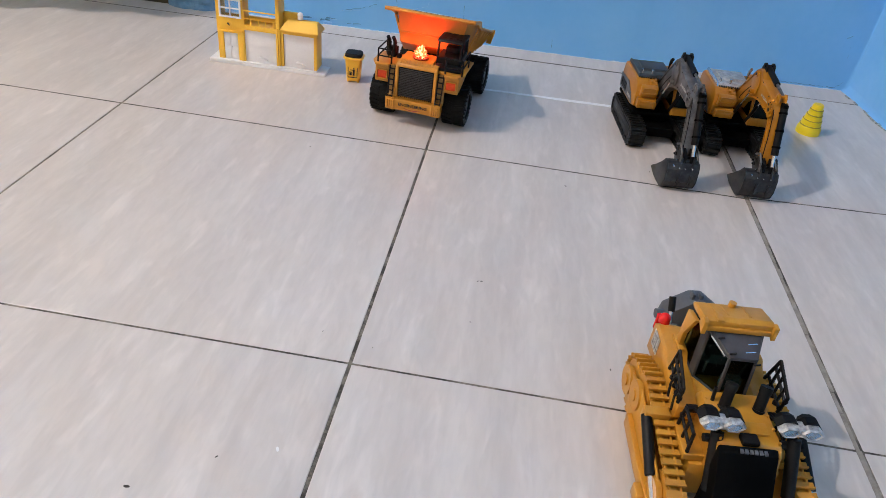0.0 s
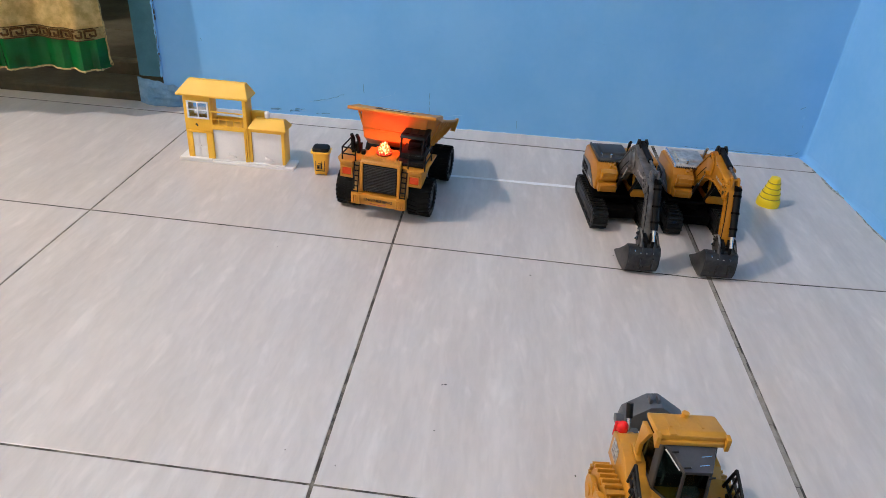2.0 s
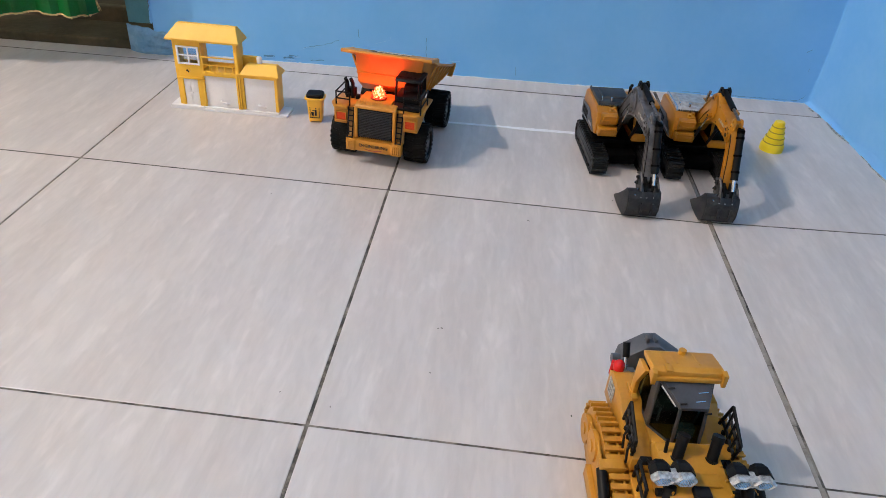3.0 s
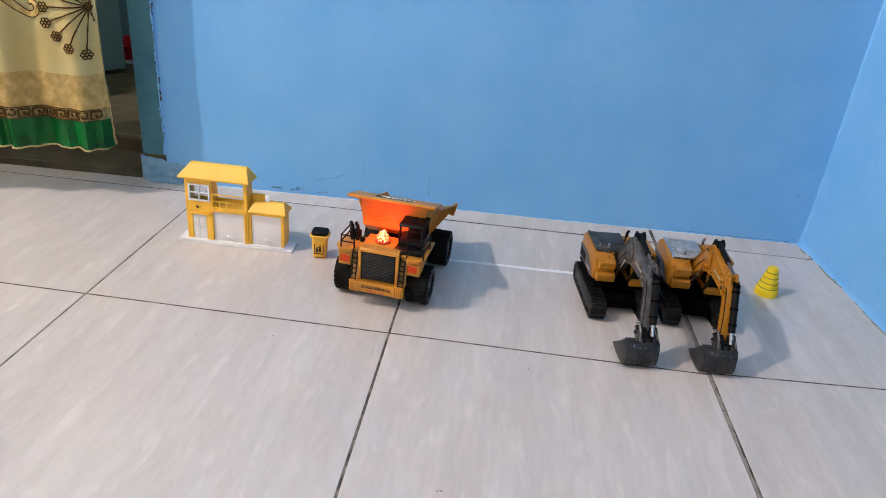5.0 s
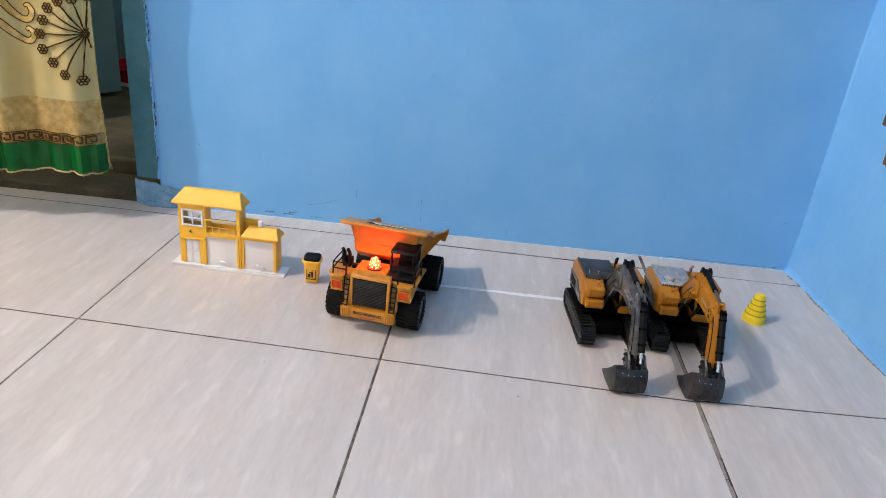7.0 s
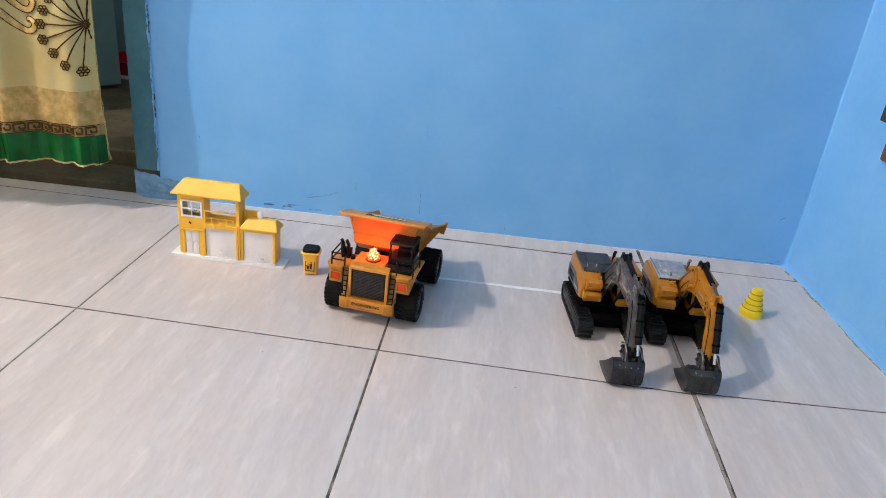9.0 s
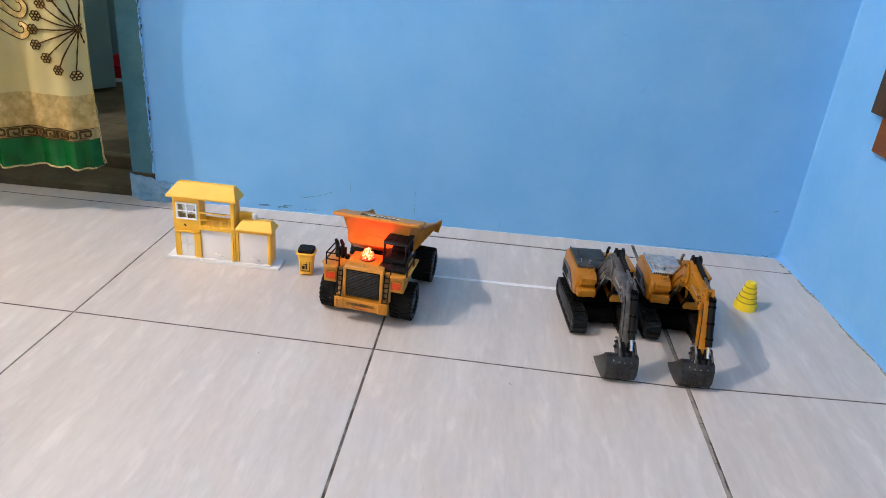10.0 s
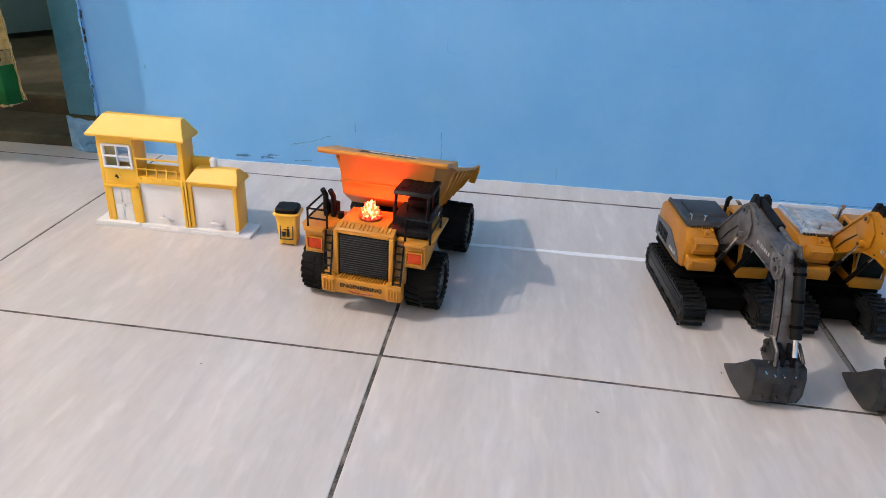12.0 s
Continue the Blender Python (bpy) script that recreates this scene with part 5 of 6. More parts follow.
def dump_truck(at):
    t = thing("toy_dump_truck", "amber plastic toy dump truck with a lit red beacon", "toy truck", at)
    for x, y, s in ((-0.0625, 0.052, -1), (0.0625, 0.052, 1), (-0.0615, 0.205, -1), (0.0615, 0.205, 1)):
        wheel(t, x, y, 0.0325, 0.037, s)
    bm = B()
    box(bm, -0.030, 0.030, 0.012, 0.235, 0.030, 0.052, 0.002)
    cyl(bm, (-0.05, 0.052, 0.0335), (0.05, 0.052, 0.0335), 0.006)
    cyl(bm, (-0.05, 0.205, 0.0335), (0.05, 0.205, 0.0335), 0.006)
    part("chassis", bm, M_BLACK, t)
    # bumper with its lettering
    bm = B()
    prism(bm, [(-0.0465, 0.012), (-0.0465, 0.0), (-0.032, -0.002), (-0.029, 0.0005), (0.029, 0.0005), (0.032, -0.002), (0.0465, 0.0), (0.0465, 0.012)], 0.0262, 0.0440, "z", bevel=0.0008)
    bumper = part("bumper", bm, M_YEL, t)
    for s in (-1, 1):
        for k in range(4):
            x = s * (0.0325 + k * 0.0034)
            part("bumper_rib", box(B(), x - 0.0009, x + 0.0009, -0.0028, 0.0, 0.029, 0.0412, 0.0003), M_YEL, bumper)
        part("bumper_cap", box(B(), s * 0.031, s * 0.0465, 0.0, 0.012, 0.0441, 0.0455, 0.0004), M_YEL, bumper)
    words("bumper_lettering", "ENGINEERING", 0.0066, M_INK, bumper, Matrix.Translation((0, -0.0001, 0.0362)) @ Matrix.Rotation(radians(90), 4, "X"), stretch=1.16, bold=0.00012)
    bm = B()
    for k in range(11):
        u0, u1 = -1 + k * 2 / 11, -1 + (k + 1) * 2 / 11
        cyl(bm, (0.014 * u0, -0.0001, 0.0292 + 0.0015 * u0 * u0), (0.014 * u1, -0.0001, 0.0292 + 0.0015 * u1 * u1), 0.0005, n=5)
    part("bumper_stripe", bm, M_STICKRED, bumper)
    # nose: housing round a black ribbed grille
    bm = B()
    prism(bm, [(-0.0345, 0.040), (0.0345, 0.040), (0.0345, 0.0955), (-0.0345, 0.0955)], 0.014, 0.064, "y", bevel=0.001)
    nose = part("nose", bm, M_YEL, t)
    bm = B()
    for k in range(16):
        x = -0.026 + k * 0.0034
        box(bm, x, x + 0.0014, 0.0015, 0.0138, 0.0441, 0.0456, 0.0002)
    part("front_step_rib", bm, M_YEL, nose)
    grille = part("grille", box(B(), -0.029, 0.029, 0.0095, 0.0136, 0.0465, 0.0935, 0.0006), M_BLACK, nose, "black ribbed radiator grille")
    for k in range(17):
        z = 0.0476 + k * 0.00265
        part("grille_slat", box(B(), -0.0272, 0.0272, 0.0082, 0.0096, z, z + 0.0014, 0.0003), M_DKGREY, grille)
    bm = B()
    for s in (-1, 1):
        box(bm, s * 0.0292, s * 0.0345, 0.0075, 0.0138, 0.041, 0.0955, 0.0008)
    box(bm, -0.029, 0.029, 0.0075, 0.0138, 0.0938, 0.0965, 0.0008)
    part("grille_frame", bm, M_YEL, nose)
    bm = B()
    prism(bm, [(0.010, 0.0957), (0.023, 0.0957), (0.023, 0.1010), (0.0205, 0.1020), (0.0125, 0.0985)], -0.0335, 0.0335, bevel=0.0008)
    hood = part("hood", bm, M_YEL, t)
    bm = B()
    for c in (-0.021, 0.0, 0.021):
        for k in range(4):
            x = c - 0.0066 + k * 0.0044
            prism(bm, [(0.0122, 0.0983), (0.0200, 0.1018), (0.0200, 0.1030), (0.0122, 0.0995)], x - 0.001, x + 0.001)
    part("hood_louvre", bm, M_YEL, hood)
    bm = B()
    box(bm, -0.0335, 0.0215, 0.0235, 0.068, 0.0957, 0.1000, 0.0012)
    part("beacon_deck", bm, M_YEL, hood)
    # red beacon
    bm = B()
    cyl(bm, (-0.004, 0.0445, 0.1001), (-0.004, 0.0445, 0.1022), 0.0132, n=10)
    beacon = part("beacon", bm, M_BEACONBASE, t, "red beacon base")
    def crystals(count, r0, r1, up, size, seed):
        rnd = random.Random(seed)
        bm = B()
        for k in range(count):
            a = k * 2.399 + rnd.uniform(-0.3, 0.3)
            u = (k + 0.5) / count
            rad = r0 + (r1 - r0) * u ** 0.5
            foot = Vector((-0.004 + rad * math.cos(a), 0.0435 + rad * math.sin(a), 0.1022 + up * (1 - u) * rnd.uniform(0.75, 1.05)))
            way = Vector((math.cos(a) * (0.25 + u), math.sin(a) * (0.25 + u), 1.1 - 0.5 * u)).normalized()
            h = size * rnd.uniform(0.7, 1.3)
            cyl(bm, foot - way * h * 0.6, foot + way * h * 0.3, h * 0.34, h * 0.46, n=5)
            cyl(bm, foot + way * h * 0.3, foot + way * h, h * 0.46, 0.0, n=5)
        return bm
    part("beacon_lens", crystals(30, 0.0015, 0.0092, 0.0150, 0.0042, 3), M_BEACON, beacon, "glowing faceted crystals", smooth=False)
    part("beacon_spark", crystals(34, 0.0003, 0.0068, 0.0165, 0.0042, 8), M_BEACONHOT, beacon, "white-hot crystal tips", smooth=False)
    bm = B()
    for k in range(14):
        a = k * math.tau / 14
        bmesh.ops.create_icosphere(bm, subdivisions=1, radius=0.0013 + 0.0006 * (k % 3), matrix=Matrix.Translation((-0.004 + 0.0110 * math.cos(a), 0.0440 + 0.0110 * math.sin(a), 0.1034 + 0.0010 * (k % 2))))
    part("beacon_bead", bm, M_BEACONRED, beacon, "small red glowing beads", smooth=False)
    lamp = new("beacon_light", beacon_light)
    lamp.parent, lamp.location = t, (-0.004, 0.0560, 0.1185)
    # fenders with lamps
    for s in (-1, 1):
        bm = B()
        back = 0.086 if s > 0 else 0.062
        prism(bm, [(0.012, 0.064), (0.030, 0.066), (back, 0.050 + back * 0.37), (back, 0.0905), (0.012, 0.0905)], s * 0.0465, s * 0.0695, bevel=0.001)
        box(bm, s * 0.0345, s * 0.0465, 0.030, back, 0.080, 0.0900, 0.0006)
        f = part("fender", bm, M_YEL, t)
        bm = B()
        prism(bm, [(s * 0.0355, 0.016), (s * 0.0355, back + 0.002), (s * 0.076, back + 0.002), (s * 0.076, 0.020), (s * 0.068, 0.006), (s * 0.046, 0.006), (s * 0.046, 0.016)], 0.0907, 0.0945, "z", bevel=0.0008)
        part("platform", bm, M_YEL, f)
        part("headlamp", box(B(), s * 0.0495, s * 0.0650, 0.0095, 0.0119, 0.0705, 0.0825, 0.0009), M_ORLAMP, f, "orange-red rectangular lamp")
        rim = B()
        for x0, x1, z0, z1 in ((0.0480, 0.0665, 0.0688, 0.0702), (0.0480, 0.0665, 0.0828, 0.0842), (0.0480, 0.0493, 0.0702, 0.0828), (0.0652, 0.0665, 0.0702, 0.0828)):
            box(rim, min(s * x0, s * x1), max(s * x0, s * x1), 0.0085, 0.0119, z0, z1, 0.0003)
        part("lamp_rim", rim, M_YEL, f)
        bm = B()
        for x in (s * 0.0362, s * 0.0448):
            tube(bm, [(x, 0.001, 0.042), (x, 0.013, 0.0925)], 0.0011, n=6)
        for k in range(6):
            u = 0.1 + k * 0.16
            cyl(bm, (s * 0.0362, 0.001 + 0.012 * u, 0.042 + 0.0505 * u), (s * 0.0448, 0.001 + 0.012 * u, 0.042 + 0.0505 * u), 0.0011, n=6)
        part("ladder", bm, M_BLACK, f, "black ladder")
        part("ladder_back", box(B(), s * 0.0350, s * 0.0462, 0.0175, 0.022, 0.0405, 0.0903, 0.0004), M_BEIGE, f)
        bm = B()
        x0, x1, y0, y1, z0, tall = (0.046, 0.0735, 0.012, 0.058, 0.0945, 0.0255) if s > 0 else (-0.043, -0.0655, 0.012, 0.058, 0.0945, 0.0215)
        for p in ((x0, y0), (x1, y0), (x1, y1)):
            cyl(bm, (*p, z0), (*p, z0 + tall), 0.0013, n=8)
        for z in (tall * 0.45, tall - 0.001):
            tube(bm, [(x0, y0, z0 + z), (x1, y0, z0 + z), (x1, y1, z0 + z)], 0.0012, n=6)
        part("handrail", bm, M_BLACK, f, "black tubular handrail")
    # exhausts behind the rail
    for x in (-0.058, -0.049):
        part("exhaust_pipe", tube(B(), [(x, 0.046, 0.0945), (x, 0.046, 0.118), (x - 0.002, 0.042, 0.126)], 0.0030, n=10), M_BLACK, t, "black exhaust pipe")
    bm = B()
    cyl(bm, (-0.040, 0.045, 0.0945), (-0.040, 0.045, 0.101), 0.004, n=12)
    box(bm, -0.064, -0.046, 0.0500, 0.0600, 0.0945, 0.1080, 0.001)
    part("engine_block", bm, M_BLACK, t, "black engine parts")
    # cab
    cab = new("cab")
    cab.parent, cab.empty_display_size = t, 0.01
    bm = B()
    box(bm, 0.0225, 0.0625, 0.042, 0.092, 0.0947, 0.108, 0.0012)
    box(bm, 0.0240, 0.0690, 0.020, 0.0418, 0.0947, 0.0995, 0.001)
    part("cab_body", bm, M_BLACK, cab, "black plastic cab")
    for x in (0.0237, 0.0612):
        for y0, y1 in ((0.044, 0.050), (0.090, 0.090)):
            part("cab_post", cyl(B(), (x, y0, 0.107), (x, y1, 0.131), 0.0018, n=8), M_BLACK, cab)
    bm = B()
    cyl(bm, (0.0612, 0.068, 0.107), (0.0612, 0.070, 0.131), 0.0014, n=8)
    box(bm, 0.0225, 0.0625, 0.0885, 0.092, 0.108, 0.131, 0.0006)
    part("cab_back", bm, M_BLACK, cab)
    bm = B()
    prism(bm, [(0.046, 0.1305), (0.093, 0.1305), (0.093, 0.1345), (0.050, 0.1345)], 0.0210, 0.0640, bevel=0.001)
    for k in range(3):
        box(bm, 0.026 + k * 0.012, 0.034 + k * 0.012, 0.058, 0.084, 0.1345, 0.1352)
    part("cab_roof", bm, M_BLACK, cab)
    bm = B()
    box(bm, 0.031, 0.053, 0.068, 0.084, 0.108, 0.118, 0.002)
    box(bm, 0.031, 0.053, 0.082, 0.0868, 0.118, 0.127, 0.002)
    cyl(bm, (0.034, 0.056, 0.108), (0.034, 0.060, 0.116), 0.0012)
    part("seat", bm, M_BLACK, cab)
    # tipping bed, sloping down towards its open tail
    bed = new("bed")
    bed.parent, bed.empty_display_size, bed.location = t, 0.01, (0, 0, -0.0045)
    bm = B()
    a = [(-0.058, 0.0865, 0.160), (0.058, 0.0865, 0.160), (0.0518, 0.0823, 0.1130), (-0.0518, 0.0823, 0.1130)]
    loft(bm, [a, [(x, y + 0.0025, z) for x, y, z in a]])
    part("front_panel", bm, M_BED, bed)
    bm = B()
    for x0, x1, z in ((-0.0540, 0.0540, 0.128),):
        box(bm, x0, x1, 0.0800, 0.0860, z, z + 0.0012)
    part("panel_seam", bm, M_BED, bed)
    bm = B()
    prism(bm, [(0.0826, 0.1115), (0.108, 0.0925), (0.276, 0.066), (0.276, 0.0695), (0.108, 0.0960), (0.0844, 0.1150)], -0.0505, 0.0505, bevel=0.0004)
    part("bed_floor", bm, M_BED, bed)
    for s in (-1, 1):
        bm = B()
        a = [(s * 0.0515, 0.0838, 0.1145), (s * 0.0505, 0.108, 0.0925), (s * 0.0520, 0.276, 0.0665), (s * 0.0690, 0.288, 0.091), (s * 0.0705, 0.262, 0.098), (s * 0.0715, 0.132, 0.1400), (s * 0.0700, 0.120, 0.1530), (s * 0.0590, 0.0885, 0.160)]
        loft(bm, [a, [(x - s * 0.0026, y, z) for x, y, z in a]])
        part("side_panel", bm, M_BED, bed)
        for k in range(7):
            y = 0.118 + k * 0.0245
            top = 0.140 - 0.320 * (y - 0.132)
            base = 0.0915 - (y - 0.108) * 0.148
            bm = B()
            foot = 0.0512
            loft(bm, [[(s * foot, y - 0.0028, base), (s * (foot + 0.0033), y - 0.0028, base), (s * (foot + 0.0033), y + 0.0028, base), (s * foot, y + 0.0028, base)],
                      [(s * 0.0700, y - 0.0028, top - 0.003), (s * 0.0738, y - 0.0028, top - 0.001), (s * 0.0738, y + 0.0028, top - 0.001), (s * 0.0700, y + 0.0028, top - 0.003)]])
            part("side_rib", bm, M_BED, bed, smooth=False)
        bm = B()
        tube(bm, [(s * 0.0718, 0.128, 0.1418), (s * 0.0715, 0.258, 0.1003), (s * 0.0705, 0.287, 0.0935)], 0.0020, n=8)
        part("bed_rim", bm, M_BED, bed)
        bm = B()
        prism(bm, [(s * 0.0590, 0.0700), (s * 0.0690, 0.0690), (s * 0.0745, 0.0890), (s * 0.0745, 0.0950), (s * 0.0690, 0.0950)], 0.2845, 0.2885, "y", bevel=0.0006)
        part("tail_flange", bm, M_BED, bed)
        bm = B()
        prism(bm, [(0.092, 0.1570), (0.110, 0.1480), (0.128, 0.1390), (0.130, 0.1410), (0.126, 0.1515), (0.118, 0.1556), (0.108, 0.1560)], min(s * 0.0700, s * 0.0752), max(s * 0.0700, s * 0.0752), bevel=0.0006)
        part("canopy_gusset", bm, M_BED, bed)
    # canopy lip over the cab, its ends turned up
    bm = B()
    loft(bm, [[(x, 0.0670, 0.1625 + e), (x, 0.0655, 0.1655 + e), (x, 0.0670, 0.1682 + e), (x, 0.122, 0.1535 + e), (x, 0.124, 0.1515 + e), (x, 0.121, 0.1495 + e), (x, 0.088, 0.1580 + e)] for x, e in ((-0.0755, 0.0), (-0.0748, 0.0005), (-0.064, 0.0), (0.064, 0.0), (0.0748, 0.0005), (0.0755, 0.0))])
    lip = part("canopy", bm, M_BED, bed)
    slope = -math.atan2(0.0147, 0.055)
    face = Matrix.Translation((0.0, 0.0945, 0.1610)) @ Matrix.Rotation(slope, 4, "X")
    ob = part("sticker", box(B(), -0.034, 0.034, -0.0125, 0.0095, 0.0001, 0.0004), M_STICKER, lip, "dark sticker with white lettering")
    ob.matrix_basis = face
    w = words("sticker_lettering", "MODEL", 0.0175, M_WHITE, lip, face @ Matrix.Translation((0.0045, -0.0002, 0.0006)) @ Matrix.Rotation(math.pi, 4, "Z"), stretch=1.05, bold=0.0004)
    ob = part("sticker_arrow", prism(B(), [(-0.031, 0.0), (-0.0235, 0.006), (-0.0235, -0.006)], 0.0005, 0.0007, "z"), M_STICKRED, lip, "small maroon arrow")
    ob.matrix_basis = face @ Matrix.Rotation(math.pi, 4, "Z")
    bm = B()
    cyl(bm, (0, 0.10, 0.052), (0, 0.13, 0.086), 0.006)
    prism(bm, [(0.09, 0.052), (0.235, 0.052), (0.235, 0.0655), (0.09, 0.0835)], -0.036, -0.028)
    prism(bm, [(0.09, 0.052), (0.235, 0.052), (0.235, 0.0655), (0.09, 0.0835)], 0.028, 0.036)
    part("bed_support", bm, M_BLACK, t)
    return t


dump_truck(pose(-0.0370, 0.0670, 0, 0, 0, -6.7) @ Matrix.Diagonal((1, 1, 1.04, 1)))


# ---- toy bulldozer ----
def hull(points):
    pts = sorted(points)

    def half(ps):
        out = []
        for p in ps:
            while len(out) > 1 and (out[-1][0] - out[-2][0]) * (p[1] - out[-2][1]) - (out[-1][1] - out[-2][1]) * (p[0] - out[-2][0]) <= 0:
                out.pop()
            out.append(p)
        return out[:-1]
    return half(pts) + half(pts[::-1])


def crawler(parent, x, width, wheels, material, shoes):
    """A track laid round wheels given as (y, z, radius)."""
    t = new("track")
    t.parent, t.empty_display_size = parent, 0.01
    line = hull([(y + r * math.cos(a), z + r * math.sin(a)) for y, z, r in wheels for a in [k * math.tau / 40 for k in range(40)]])
    seg = [math.hypot(b[0] - a[0], b[1] - a[1]) for a, b in zip(line, line[1:] + line[:1])]
    total = sum(seg)

    def at(s):
        for (a, b), d in zip(zip(line, line[1:] + line[:1]), seg):
            if s <= d:
                u = s / d
                return a[0] + (b[0] - a[0]) * u, a[1] + (b[1] - a[1]) * u, math.atan2(b[1] - a[1], b[0] - a[0])
            s -= d
        return (*line[0], 0)
    cy, cz = sum(p[0] for p in line) / len(line), sum(p[1] for p in line) / len(line)
    bm = B()
    inner = [(cy + (y - cy) * 0.93, cz + (z - cz) * 0.84) for y, z in line]
    deep = [(cy + (y - cy) * 0.90, cz + (z - cz) * 0.77) for y, z in line]
    loft(bm, [[(x + sx, *p) for p in prof] for sx, prof in ((-width * 0.34, deep), (-width * 0.34, inner), (width * 0.34, inner), (width * 0.34, deep), (-width * 0.34, deep))], cap=False)
    bmesh.ops.remove_doubles(bm, verts=bm.verts[:], dist=1e-6)
    part("belt", bm, material, t, smooth=False)
    step = total / shoes
    one = B()
    bmesh.ops.create_cube(one, size=1, matrix=Matrix.Diagonal((width, step * 0.60, 0.0020, 1)))
    bmesh.ops.create_cube(one, size=1, matrix=Matrix.Translation((0, step * 0.26, -0.0016)) @ Matrix.Diagonal((width, step * 0.16, 0.0022, 1)))
    bmesh.ops.create_cube(one, size=1, matrix=Matrix.Translation((width * 0.30, 0, -0.0013)) @ Matrix.Diagonal((width * 0.09, step * 0.4, 0.0014, 1)))
    for u in (-0.26, 0.26):
        bmesh.ops.create_cube(one, size=1, matrix=Matrix.Translation((width * u, 0, 0.0032)) @ Matrix.Diagonal((width * 0.10, step * 1.0, 0.0050, 1)))
    me = mesh_of("track_shoe", one, material)
    for k in range(shoes):
        y, z, a = at(total * (k + 0.5) / shoes)
        ob = new("track_shoe", me)
        ob.parent, ob.matrix_basis = t, Matrix.Translation((x, y, z)) @ Matrix.Rotation(a, 4, "X")
    for y, z, r in wheels:
        bm = B()
        cyl(bm, (x - width * 0.40, y, z), (x + width * 0.40, y, z), r * 0.86, n=22)
        cyl(bm, (x - width * 0.52, y, z), (x + width * 0.52, y, z), r * 0.55, n=18)
        cyl(bm, (x - width * 0.53, y, z), (x + width * 0.53, y, z), r * 0.25, n=12)
        part("track_wheel", bm, material, t)
    bm = B()
    prism(bm, [(0.030, 0.010), (0.034, 0.020), (0.004, 0.034), (-0.09, 0.030), (-0.10, 0.012)], x - width * 0.42, x + width * 0.42, bevel=0.0015)
    part("track_frame", bm, material, t)
    side = -1 if x < 0 else 1
    bm = B()
    cover = [(cy + (y - cy) * 0.80, cz + (z - cz) * 0.74 - 0.001) for y, z in line]
    prism(bm, cover, x + side * width * 0.52, x + side * (width * 0.52 + 0.0022), bevel=0.0008)
    for y, z, r in wheels[:3]:
        cyl(bm, (x + side * width * 0.5, y, z), (x + side * (width * 0.52 + 0.0042), y, z), r * 0.62, n=20)
        cyl(bm, (x + side * width * 0.5, y, z), (x + side * (width * 0.52 + 0.0055), y, z), r * 0.26, n=14)
    part("track_cover", bm, material, t)
    return t


